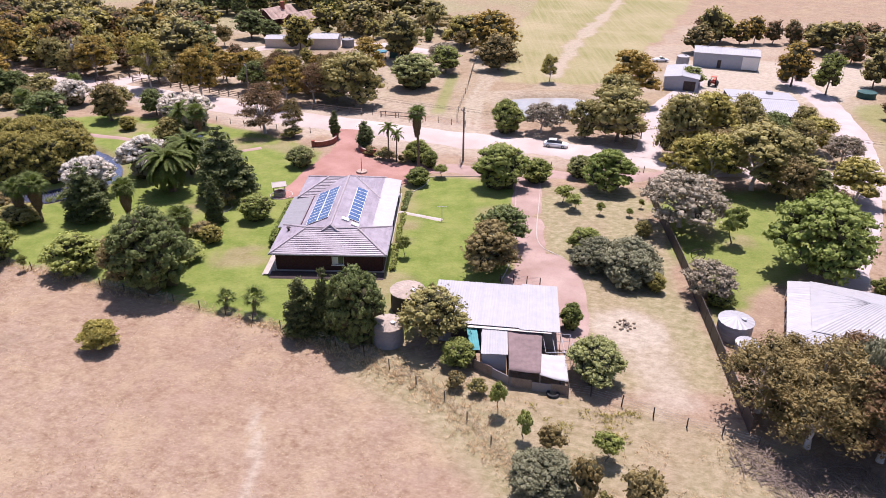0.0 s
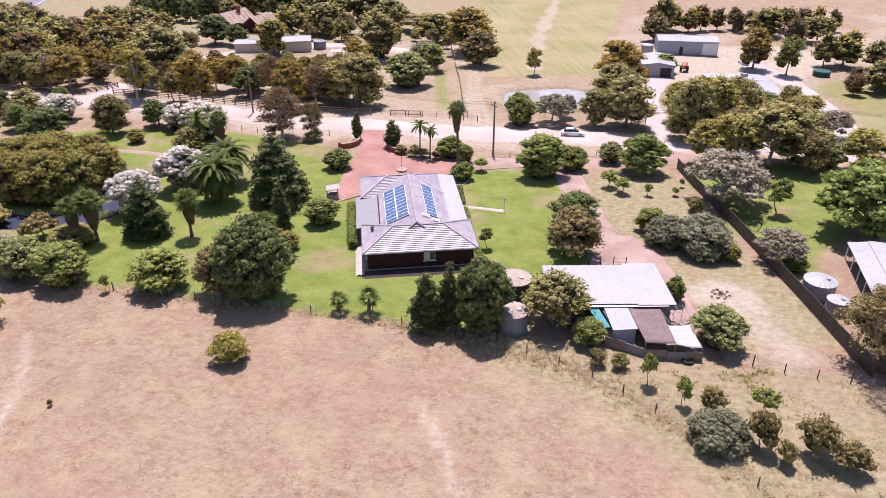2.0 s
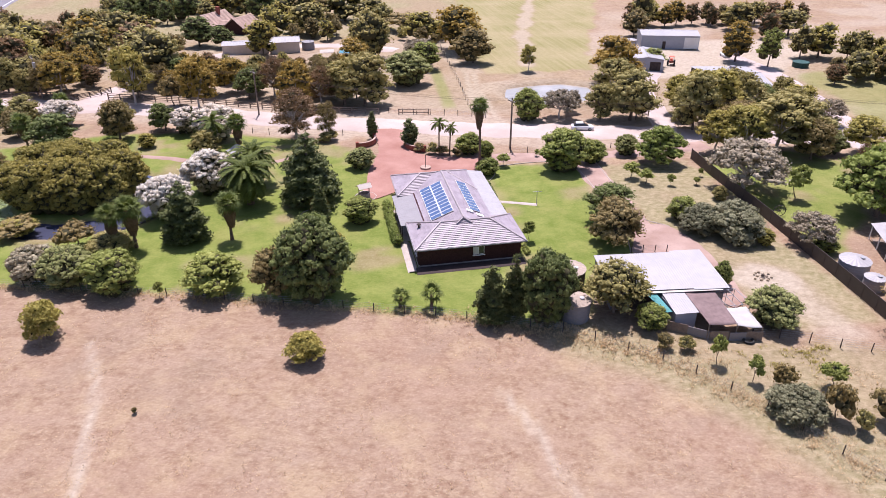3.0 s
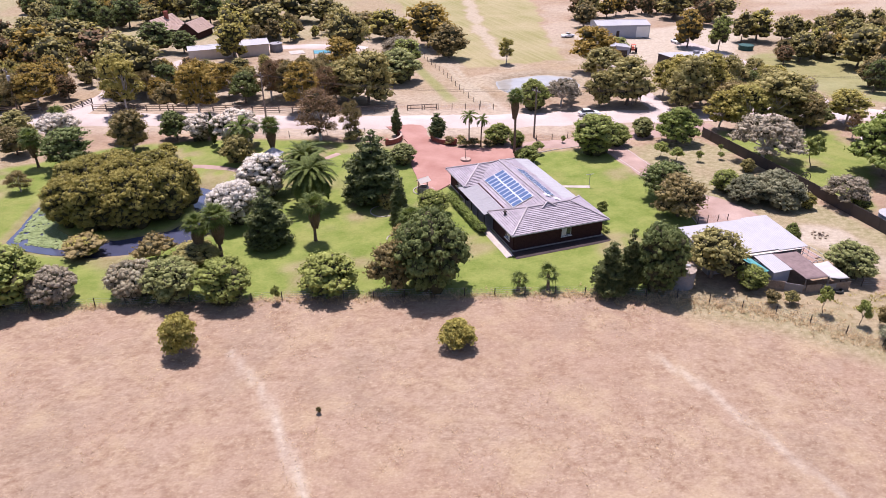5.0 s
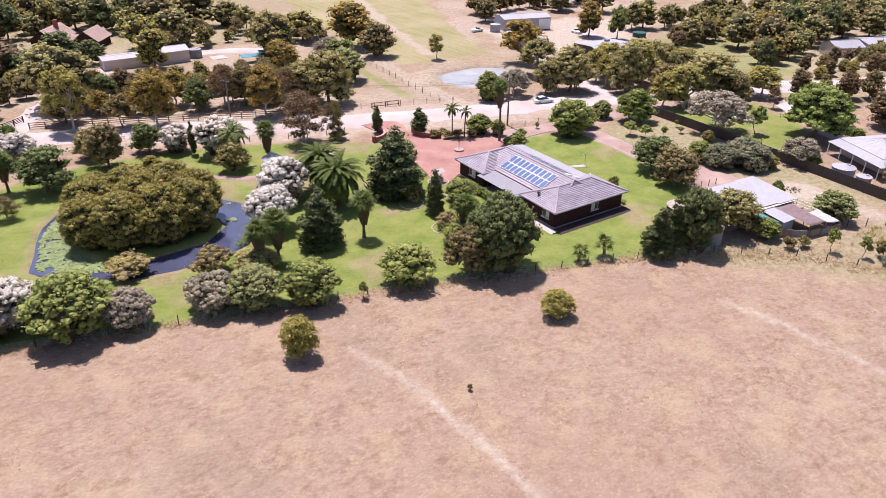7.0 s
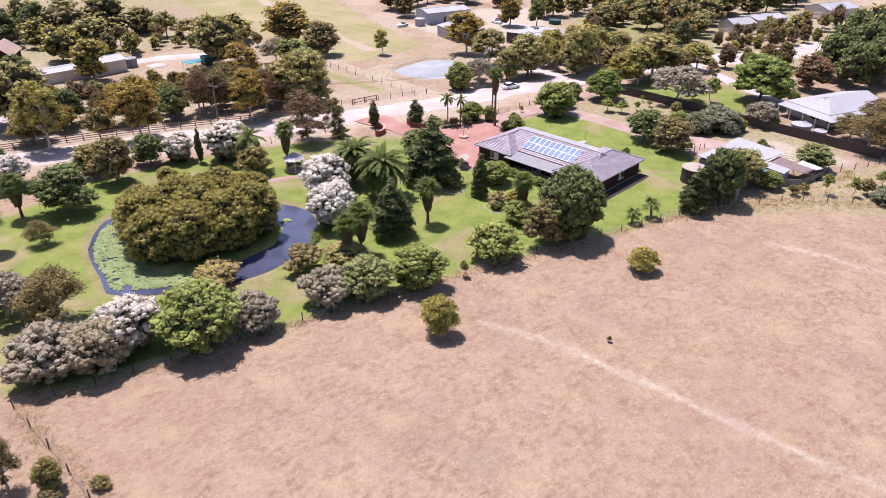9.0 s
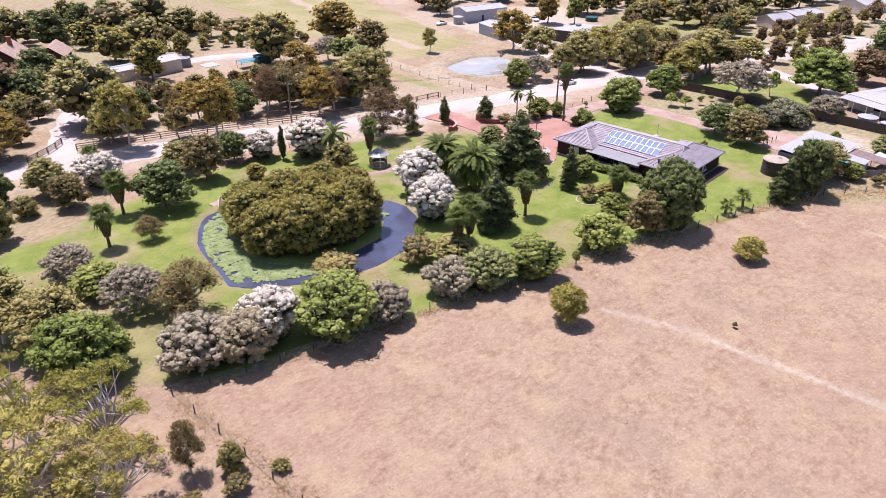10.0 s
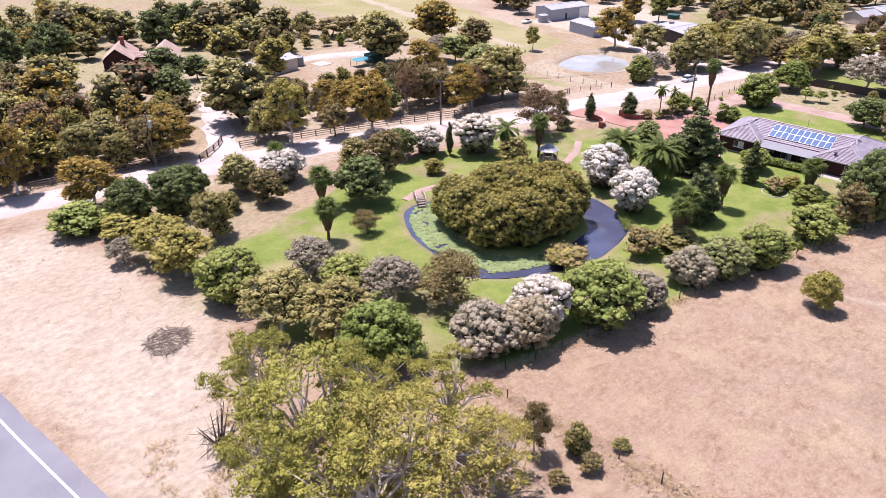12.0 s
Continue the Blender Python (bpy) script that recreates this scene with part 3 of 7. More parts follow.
def clump_mesh(name, rng, pos, d, clump, flat, leaves, size, mat, long=1.5, droop=0.0, loose=0.5, body=0.74, inner=None, up=0.35):
    """Rounded clumps of foliage: each a lumpy body under a skin of leaf sprays. inner: dark lobes behind them, painted
    as the crown's inner shade.
    """
    n = len(pos)
    c = clump * rng.uniform(0.72, 1.32, n)
    rad = np.stack([c * rng.uniform(0.85, 1.2, n), c * rng.uniform(0.85, 1.2, n), c * flat * rng.uniform(0.85, 1.15, n)], -1)
    centre = pos - d * c[:, None] * 0.3
    w = np.repeat(np.arange(n), leaves)
    e = ball_dirs(rng, len(w), -0.45)
    at = centre[w] + e * rad[w] * rng.uniform(0.78, 1.36, (len(w), 1))
    face = e + np.array((0, 0, up))
    v = spray_quads(rng, at, face, size, long, droop, loose)
    bv, bf = balls(rng, centre, rad * body, 0.16, 5, 4)
    outer = len(bf)
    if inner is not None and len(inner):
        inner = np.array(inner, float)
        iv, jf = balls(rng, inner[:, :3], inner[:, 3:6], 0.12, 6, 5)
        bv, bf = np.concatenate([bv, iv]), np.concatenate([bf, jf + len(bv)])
    return quads_mesh(name, v, mat, bv, bf, outer)


def billow(name, rng, lobes, mat, clump=0.55, flat=0.8, leaves=20, size=0.2, low=-0.25, core=0.84, apart=1.25, under=(), **more):
    """A whole crown of clumps over its lobes."""
    lobes = list(lobes) + list(under)
    pos, d = spread(rng, lobes, clump, low, apart)
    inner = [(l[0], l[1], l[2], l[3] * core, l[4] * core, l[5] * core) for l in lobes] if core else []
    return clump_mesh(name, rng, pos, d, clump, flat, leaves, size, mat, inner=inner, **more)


def trunk_mesh(rng, height, radius, lobes, mat, limbs=7, fork=0.35, lean=0.3):
    bm = bmesh.new()
    top = Vector((rng.normal() * lean * 0.5, rng.normal() * lean * 0.5, height * fork))
    mid = top * 0.5 + Vector((rng.normal() * lean * 0.3, rng.normal() * lean * 0.3, 0))
    tube(bm, [(0, 0, -0.3), (0, 0, 0.15), mid, top], [radius * 1.5, radius * 1.15, radius * 0.9, radius * 0.8], 8)
    for k in rng.permutation(len(lobes))[:limbs]:
        e = Vector(lobes[k][:3])
        m = top.lerp(e, 0.5) + Vector((rng.normal(), rng.normal(), 0.3)) * 0.12 * (e - top).length
        tube(bm, [top, m, e], [radius * 0.6, radius * 0.38, radius * 0.12], 6, False)
    return bm_mesh("trunk", bm, mat, True)


def lobes_dome(rng, n, r, h, low, high, fat, flat):
    """Clumps spread over a dome: n of them, fat across, between the heights low and high."""
    out = []
    for k in range(n):
        u = (k + 0.5) / n
        a = k * 2.39996 + rng.uniform(-0.4, 0.4)
        rad = math.sqrt(u) * r * (1 - fat) * rng.uniform(0.74, 1.16)
        z = h * (low + (high - low) * math.sqrt(max(0.0, 1 - u ** 1.4)) * rng.uniform(0.8, 1.1))
        f = r * fat * rng.uniform(0.75, 1.25)
        out.append((rad * math.cos(a), rad * math.sin(a), z, f, f * rng.uniform(0.85, 1.15), f * flat * rng.uniform(0.8, 1.2)))
    return out


def umbrella(rng, n, r, h, base, top, fat, flat):
    """Lobes over a full dome, from its top down to its rim: base and top are shares of the height."""
    out = []
    for k in range(n):
        c = 1 - (k + 0.35) / n
        a = k * 2.39996 + rng.uniform(-0.35, 0.35)
        q = math.sqrt(1 - c * c) * r * (1 - fat) * rng.uniform(0.88, 1.1)
        f = r * fat * rng.uniform(0.78, 1.2)
        z = h * (base + (top - base) * c * rng.uniform(0.9, 1.06))
        out.append((q * math.cos(a), q * math.sin(a), z, f * rng.uniform(0.9, 1.1), f, f * flat * rng.uniform(0.85, 1.15)))
    return out


def skirt(rng, r, h, rim):
    """Recessed lower lobes in the shade of a crown's rim."""
    out = []
    for k in range(5):
        a = k * 1.2566 + rng.uniform(-0.2, 0.2)
        out.append((0.36 * r * math.cos(a), 0.36 * r * math.sin(a), 0.48 * rim * h, 0.32 * r, 0.32 * r, 0.58 * rim * h))
    return out


def heads(rng, n, r, h, low, high, fat, flat):
    """Separate foliage heads of a gum on their own limbs, the outer ones lower, with gaps between."""
    out = []
    for k in range(n):
        u = (k + rng.uniform(0.25, 0.75)) / n
        a = k * 2.39996 + rng.uniform(-0.5, 0.5)
        z = low + (high - low) * (1 - u) ** 0.75
        q = r * (1 - fat) * min(1.0, 0.22 + 0.95 * u ** 0.6) * rng.uniform(0.8, 1.12) * (0.72 if u > 0.85 else 1)
        f = r * fat * rng.uniform(0.72, 1.28)
        out.append((q * math.cos(a), q * math.sin(a), h * z * rng.uniform(0.94, 1.05), f * rng.uniform(0.85, 1.2), f, f * flat * rng.uniform(0.8, 1.2)))
    return out


def make_species(key, seed, kin=0, thin=False):
    """One grown specimen: the trunk's and crown's meshes and its true radius and height."""
    rng = np.random.RandomState(seed)
    parts = []

    def grown(lobes, tint, girth, bark=M_BARK, limbs=7, fork=0.35, **more):
        return [("trunk", trunk_mesh(rng, h, girth, lobes, bark, limbs, fork)), ("crown", billow("crown", rng, lobes, LEAF[tint], **more))]

    if key == "D":
        r, h = 5.0, 10.5
        lo = umbrella(rng, 22, r, h, 0.33, 0.85, 0.31, 0.8)
        parts = grown(lo, "dark", 0.32, clump=0.62, leaves=22, size=0.24, under=skirt(rng, r, h, 0.4))
    elif key == "G":
        r, h = 3.4, 6.8
        lo = umbrella(rng, 16, r, h, 0.34, 0.82, 0.35, 0.7)
        parts = grown(lo, ("green", "lime_green", "green")[kin % 3], 0.2, clump=0.46, leaves=20, size=0.18, under=skirt(rng, r, h, 0.42))
    elif key == "V":
        r, h = 3.6, 5.4
        lo = umbrella(rng, 16, r, h, 0.36, 0.8, 0.35, 0.7)
        parts = grown(lo, "fawn" if kin % 2 else "grey", 0.2, M_PALEBARK, clump=0.42, leaves=18, size=0.16, body=0.86, under=skirt(rng, r, h, 0.44))
    elif key == "O":
        r, h = 2.6, 5.2
        lo = umbrella(rng, 14, r, h, 0.3, 0.78, 0.38, 0.75)
        parts = grown(lo, ("green", "olive", "dull")[kin % 3], 0.14, clump=0.44, flat=0.75, leaves=20, size=0.18, core=0.74, up=0.5, loose=0.8, apart=1.3, under=skirt(rng, r, h, 0.34))
    elif key == "L":
        r, h = 2.0, 4.8
        lo = umbrella(rng, 14, r, h, 0.22, 0.78, 0.38, 0.8)
        parts = grown(lo, "olive", 0.1, M_BARK, 11, 0.24, clump=0.34, flat=0.7, leaves=44, size=0.15, core=0.28, body=0.36, long=1.9, up=0.5, loose=0.9)
    elif key == "T":
        r, h = 1.2, 2.6
        lo = lobes_dome(rng, 6, r, h, 0.35, 0.82, 0.42, 0.8)
        parts = grown(lo, "green", 0.05, M_BARK, 4, clump=0.3, leaves=20, size=0.15, core=0.6)
    elif key == "K":
        r, h = 3.6, 7.6
        lo = heads(rng, 14, r, h, 0.18, 0.9, 0.36, 0.88)
        parts = grown(lo, ("dull", "dark", "brown")[kin % 3], 0.2, M_BARK, 9, clump=0.64, leaves=24, size=0.2, core=0.66, body=0.62, droop=0.4, loose=0.9)
    elif key in "EA":
        r, h = 3.8, 9.0
        lo = heads(rng, 14, r, h, 0.24, 0.9, 0.34, 0.85)
        parts = grown(lo, (("olive", "dull", "olive") if key == "E" else ("amber", "olive", "amber"))[kin % 3], 0.2, M_PALEBARK, 12, 0.26, clump=0.64, flat=0.75, leaves=26, size=0.19, core=0.58, body=0.6, up=0.6, loose=0.9)
    elif key == "J":
        r, h = 6.4, 11.0
        lo = []
        for a, b, c, d, e, f in heads(rng, 11, r, h, 0.4, 0.92, 0.25, 0.55):
            for _ in range(4):
                q = rng.normal(size=3) * 0.52 * d * np.array((1, 1, 0.5))
                w = d * rng.uniform(0.36, 0.6)
                lo.append((a + 1.15 * q[0], b + 1.15 * q[1], c + q[2], w, w * rng.uniform(0.8, 1.2), w * rng.uniform(0.45, 0.62)))
        parts = grown(lo, ("lime", "olive", "lime")[kin % 3], 0.27, M_PALEBARK, 46, 0.24, clump=0.66, flat=0.5, leaves=85, size=0.11, core=0, body=0.5, low=0.0, apart=1.4, long=2.6, up=0.8, loose=0.9)
    elif key in "ekrdg":
        r, h = 3.8, 8.4
        lo = heads(rng, 12, r, h, 0.2, 0.88, 0.4, 0.95)
        tint = {"e": ("amber", "olive", "dull")[kin % 3], "k": ("dull", "dull", "brown")[kin % 3], "r": "rust", "d": "dark", "g": "green"}[key]
        parts = grown(lo, tint, 0.2, M_BARK, 5, 0.3, clump=0.86 if thin else 0.7, flat=0.8, leaves=9 if thin else 16, size=0.46 if thin else 0.32, apart=1.6 if thin else 1.5, core=0.8, body=0.55, low=-0.15, up=0.6, loose=0.9)
    elif key == "R":
        r, h = 4.0, 10.0
        lo = heads(rng, 15, r, h, 0.2, 0.92, 0.32, 0.75)
        parts = grown(lo, "rust" if kin % 2 else "brown", 0.24, M_PALEBARK, 15, 0.3, clump=0.6, leaves=46, size=0.13, core=0.46, body=0.4, droop=0.5, long=2.4, loose=1.1)
    elif key == "B":
        r, h = 5.2, 8.5
        lo = umbrella(rng, 22, r, h, 0.24, 0.84, 0.3, 0.7)
        parts = grown(lo, "bright", 0.28, M_BARK, 9, 0.3, clump=0.62, flat=0.62, leaves=26, size=0.24, core=0.76, loose=0.7)
    elif key == "Y":
        r, h = 4.2, 6.4
        lo = umbrella(rng, 20, r, h, 0.16, 0.78, 0.33, 0.85)
        parts = grown(lo, "silver", 0.2, clump=0.55, leaves=26, size=0.22, loose=0.8)
    elif key == "S":
        r, h = 4.0, 7.0
        lo = umbrella(rng, 20, r, h, 0.34, 0.84, 0.27, 0.75)
        parts = grown(lo, "grey", 0.2, M_PALEBARK, 16, 0.28, clump=0.5, leaves=24, size=0.18, core=0.5, body=0.66, loose=0.9, apart=1.35)
    elif key == "H":
        r, h = 1.5, 2.4
        lo = lobes_dome(rng, 8, r, h, 0.25, 0.72, 0.42, 0.75)
        parts = [("stem", trunk_mesh(rng, h, 0.06, lo, M_BARK, 5)), ("crown", billow("crown", rng, lo, LEAF["dull" if kin % 2 else "brown"], clump=0.36, leaves=16, size=0.15, loose=0.8))]
    elif key == "W":
        r, h = 3.8, 6.8
        lo = umbrella(rng, 17, r, h, 0.42, 0.84, 0.32, 0.7)
        lo += skirt(rng, r * 0.9, h, 0.46)
        pos, d = spread(rng, lo, 0.42, -0.2)
        lit = d[:, 2] + 0.45 * rng.normal(size=len(d)) + (0.3, 0.0, 0.55)[kin % 3] + 1.6 * np.minimum(0, pos[:, 2] / h - 0.42) > 0.25
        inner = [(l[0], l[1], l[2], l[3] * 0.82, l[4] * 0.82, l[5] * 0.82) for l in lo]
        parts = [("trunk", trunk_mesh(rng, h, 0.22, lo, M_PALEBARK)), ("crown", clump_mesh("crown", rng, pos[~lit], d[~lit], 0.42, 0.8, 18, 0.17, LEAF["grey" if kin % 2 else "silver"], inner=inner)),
                 ("blossom", clump_mesh("blossom", rng, pos[lit], d[lit], 0.44, 0.8, 20, 0.16, LEAF["blossom"], body=0.88))]
    elif key == "I":
        r, h = 5.0, 9.6
        lo = umbrella(rng, 24, r, h, 0.32, 0.86, 0.3, 0.85)
        parts = grown(lo, "willow", 0.25, clump=0.56, flat=0.8, leaves=26, size=0.17, droop=0.35, long=2.4, up=0.6, loose=0.9, body=0.72, apart=1.35, low=-0.15, under=skirt(rng, r * 1.3, h, 0.44))
    elif key in "CN":
        r, h = (3.0, 10.0) if key == "C" else (1.1, 7.0)
        lo = []
        tiers = 12 if key == "C" else 13
        for i in range(tiers):
            u = i / (tiers - 1)
            w = r * (1 - 0.86 * u ** 1.5) * (0.78 + 0.22 * min(1, u * 4))
            k = 7 if u < 0.5 else 5 if u < 0.85 else 2
            for j in range(k):
                a = 2 * math.pi * (j + 0.5 * (i % 2)) / k + rng.uniform(-0.5, 0.5)
                q = w * rng.uniform(0.3, 0.84)
                lo.append((q * math.cos(a), q * math.sin(a), h * (0.06 + 0.88 * u) + rng.uniform(-0.03, 0.03) * h, w * rng.uniform(0.24, 0.42) + 0.1, w * rng.uniform(0.24, 0.42) + 0.1, 0.08 * w + 0.2))
        bm = bmesh.new()
        tube(bm, [(0, 0, -0.2), (0, 0, h * 0.5), (0, 0, h * 0.97)], [0.03 * h, 0.02 * h, 0.004 * h], 8)
        parts = [("trunk", bm_mesh("trunk", bm, M_BARK)), ("crown", billow("crown", rng, lo, LEAF["conifer"], clump=0.45 if key == "C" else 0.28, flat=0.6, leaves=26, size=0.2 if key == "C" else 0.15, long=2.4, droop=0.5, core=0.62, loose=0.7))]
    elif key == "P":
        r, h = 0.8, 5.4
        lo = [(rng.normal() * 0.08, rng.normal() * 0.08, h * (0.1 + 0.8 * i / 9), 0.75 * math.sin(math.pi * (0.22 + 0.7 * i / 9)), 0.75 * math.sin(math.pi * (0.22 + 0.7 * i / 9)), 0.55) for i in range(10)]
        parts = grown(lo, "conifer", 0.08, M_BARK, 1, clump=0.26, leaves=16, size=0.14, long=2.0)
    elif key == "X":
        r, h = 2.2, 4.2
        bm = bmesh.new()
        for k in range(26):
            a = k * 2.4
            q = Vector((math.cos(a), math.sin(a), 0))
            e = q * r * rng.uniform(0.5, 1.0) + Vector((rng.normal() * 0.5, rng.normal() * 0.5, h * rng.uniform(0.15, 1.0)))
            m = q * r * 0.25 + Vector((0, 0, h * 0.35))
            tube(bm, [(0, 0, -0.2), m, e], [0.16, 0.09, 0.02], 5, False)
            for j in range(4):
                s = m.lerp(e, rng.uniform(0.3, 0.9))
                tube(bm, [s, s + Vector(rng.normal(size=3)) * 0.6], [0.035, 0.01], 4, False)
        parts = [("bough", bm_mesh("bough", bm, M_BARK))]
    elif key == "Z":
        r, h = 2.6, 0.9
        bm = bmesh.new()
        for k in range(170):
            a, q = rng.uniform(0, 6.283), r * 0.85 * math.sqrt(rng.uniform(0, 1))
            z = h * (1 - (q / r) ** 2) * rng.uniform(0.1, 0.95)
            way = Vector((*rng.normal(size=2), 0.12 * rng.normal())).normalized() * rng.uniform(0.4, 1.1)
            mid = Vector((q * math.cos(a), q * math.sin(a), z))
            tube(bm, [mid - way, mid + Vector((0, 0, 0.08)), mid + way], [0.035, 0.03, 0.012], 4, False)
        parts = [("branch_heap", bm_mesh("branch_heap", bm, M_BARK))]
    return r, h, parts


SPECIES = {
    "D": ("broadleaf_tree", "tall dense dark green tree on the lawn edge", "tree", 2),
    "G": ("broadleaf_tree", "round dense mid-green garden tree", "tree", 3),
    "O": ("wattle_tree", "bushy olive-green wattle with low rounded crown", "tree", 3),
    "T": ("sapling", "small young garden tree with thin stem", "sapling", 2),
    "K": ("gum_tree", "dull dark green gum tree with drooping clumps", "tree", 4),
    "E": ("gum_tree", "olive gum tree with yellowish clumped crown and pale limbs", "tree", 5),
    "J": ("gum_tree", "large airy yellow-green gum with bare pale limbs showing", "tree", 3),
    "R": ("gum_tree", "rusty brown-leaved gum tree with pale branches", "tree", 3),
    "B": ("shade_tree", "bright green spreading shade tree on lawn", "tree", 2),
    "Y": ("silver_tree", "wide silvery grey-green bushy tree", "tree", 2),
    "S": ("paperbark_tree", "sparse grey open-crowned tree with many limbs", "tree", 3),
    "H": ("shrub", "low rounded olive-brown shrub", "shrub", 3),
    "W": ("blossom_tree", "tree covered in dense creamy white blossom", "tree", 3),
    "I": ("willow_tree", "dense brown-green weeping tree on the pond island", "tree", 3),
    "C": ("pine_tree", "tall dark green tiered conifer", "tree", 3),
    "N": ("narrow_conifer", "slim dark green columnar conifer", "tree", 1),
    "P": ("pencil_pine", "narrow dark pencil pine by the gate", "tree", 1),
    "V": ("billowy_tree", "rounded fawn-grey tree of dense cauliflower clumps", "tree", 4),
    "L": ("wattle_tree", "small airy olive wattle alone in the paddock", "tree", 2),
    "Z": ("brush_pile", "flat round heap of grey cut branches", "brush pile", 1),
    "X": ("dead_tree", "leafless dead grey branches in dry paddock", "dead tree", 1),
}
GROWN = {}
PLANTED = []
FAR_WOOD = []


def plant(key, places, label=""):
    name, text, category, kinds = SPECIES[key]
    for x, y, h, r in places:
        i = len(PLANTED)
        if key in "DGKERBW" and r > 0.62 * h:
            r = 0.5 * (r + 0.62 * h)
            h = r / 0.62
        far = (key in "EKR" and (y > 172 or x > 62)) or (key in "DG" and (y > 165 or x > 68))
        kind = key.lower() if far else "A" if key == "E" and y > 143 else key
        seed = i * 7 % kinds
        away = far and key in "EKR" and (y > 196 or x > 88 or (y > 188 and x < -84))
        if (kind, seed, away) not in GROWN:
            GROWN[kind, seed, away] = make_species(kind, 31 + seed + 10 * ord(kind), seed, away)
        gr, gh, meshes = GROWN[kind, seed, away]
        PLANTED.append((x, y, r))
        turn = i * 137.5 % 360
        m = Matrix.LocRotScale((x, y, 0), Euler((0, 0, radians(turn))), (r / gr, r / gr, h / gh))
        if away:
            FAR_WOOD.extend((me, m) for part_name, me in meshes)
            continue
        tree = thing(name, label or text, category, m)
        for part_name, me in meshes:
            part(part_name, me, None, tree)

plant("O", [(-48.2, 74.4, 5.3, 3.6), (23.6, 72.3, 2.5, 1.2), (25.3, 86.8, 2.4, 1.2), (-114.1, 150.1, 4.6, 4.3), (-110.2, 145, 3.1, 3.7), (-96.4, 140.4, 3.4, 1.8), (-98.7, 111.9, 4.2, 3.4), (-65.6, 128.3, 2.7, 1.8), (-62.7, 87.5, 2.8, 3.1), (-36.4, 77.9, 2.3, 3.3), (-76.8, 95.3, 2.3, 2.6), (-103.6, 75.6, 3.4, 1.2)])
plant("T", [(-7.2, 79.6, 2.9, 1), (15.4, 97.4, 2.8, 1.5), (16.8, 94.6, 2.5, 1.5), (20.5, 93.3, 2, 0.7), (26.9, 95.7, 1.5, 0.5), (3.8, 49.9, 3.5, 0.9), (5.9, 46.7, 3.1, 0.9), (12.8, 44.3, 2.8, 1.3), (36.7, 84.7, 5.5, 1.9), (-54.6, 74.1, 2.2, 0.6)])
plant("K", [(3.9, 76.7, 5.2, 4.5), (5.5, 83.1, 5.8, 3.7), (-2.8, 61, 5.8, 3.9), (36.5, 117.9, 10.9, 4.9), (42.6, 111.6, 6.2, 5), (54.8, 124.9, 6.2, 3.8), (21.2, 127.4, 7.4, 3.4), (26.8, 125.6, 9.6, 5.8), (5.7, 177.6, 8.9, 5.2), (-19.7, 187.4, 11.7, 6.3), (104.5, 191.7, 7.9, 5.5), (90.4, 165.1, 9.2, 3.2), (59.2, 199.9, 8, 3.9), (64.3, 207.2, 11.4, 3.8), (-103.7, 172, 8.2, 3.5), (-98.6, 174.4, 7.7, 4.2), (-94.3, 167.4, 8.2, 3.5), (-71.9, 172.9, 11.3, 8), (-73.5, 161.7, 7.6, 3.9), (-57.6, 271.8, 10.2, 7.1), (-36.3, 237.8, 10.5, 7.8), (-23.7, 242, 10.8, 7.2)])
plant("K", [(-102.7, 134.8, 6.7, 3.1), (-91.2, 144.9, 5.8, 3.6), (-90.8, 138.8, 5.3, 2.9), (-81.4, 128.4, 5.3, 5.6), (-72.5, 139.3, 3.1, 4.5), (-54.2, 120.9, 2.7, 4.2), (-71.4, 133.4, 7.6, 3.5), (-63.8, 137.2, 5.4, 3), (-24.3, 146.2, 11.2, 5.8), (-28.7, 147.3, 8.8, 5.1), (-108.5, 210.6, 7.5, 6.9), (-87.9, 219.6, 7.8, 6.1), (-35.5, 222.6, 9.5, 6.2), (-15.2, 236.8, 7.5, 5.4), (-40.6, 71.8, 6.4, 2.9)])
plant("G", [(5.7, 103.4, 7.6, 4.3), (11.6, 105.5, 4.2, 2.6), (18.7, 107.7, 4, 2.2), (16.4, 81.8, 3, 2.7), (12.3, 64, 3.5, 1.3), (13.7, 55.4, 3.3, 3.8), (0, 57.3, 3.1, 1.9), (30.3, 69.2, 2.6, 1.7), (54.3, 101.5, 4.5, 3.1), (50.6, 72.2, 2.3, 1.6), (6.8, 129.8, 6.9, 3.3), (-13.4, 160.4, 8.7, 5.4), (77.3, 158.8, 10.4, 3.7), (49.6, 165.2, 4.1, 3.3), (-7, 173.9, 5, 5.4), (-109.8, 119.7, 6, 4.9), (-84.5, 85.1, 7.5, 5.1), (-66, 79.4, 5.1, 3.7), (-60.1, 76.8, 5.8, 3.5), (-8.2, 113.8, 4, 2.6)])
plant("G", [(-27.7, 110.4, 3.7, 2.5), (-29.4, 89.9, 2.8, 3.3), (-7.2, 103.5, 2.5, 2.3)])
plant("B", [(-106.6, 97.6, 6.9, 4.9), (22.7, 102.7, 6.2, 4.6), (44.6, 77.2, 9.9, 7.1)])
plant("Y", [(17.2, 78.0, 4.0, 3.0), (21.0, 75.8, 4.8, 4.2), (7.1, 41.6, 3, 2.8), (37.9, 48.2, 11.8, 4)])
plant("C", [(-36.3, 97.7, 11.2, 4.7), (-16.9, 62.1, 7.2, 2.3), (-14.4, 62, 8.3, 1.8), (-53.2, 88.8, 8.7, 3.2)])
plant("N", [(-34.9, 88.6, 7.1, 1.3)])
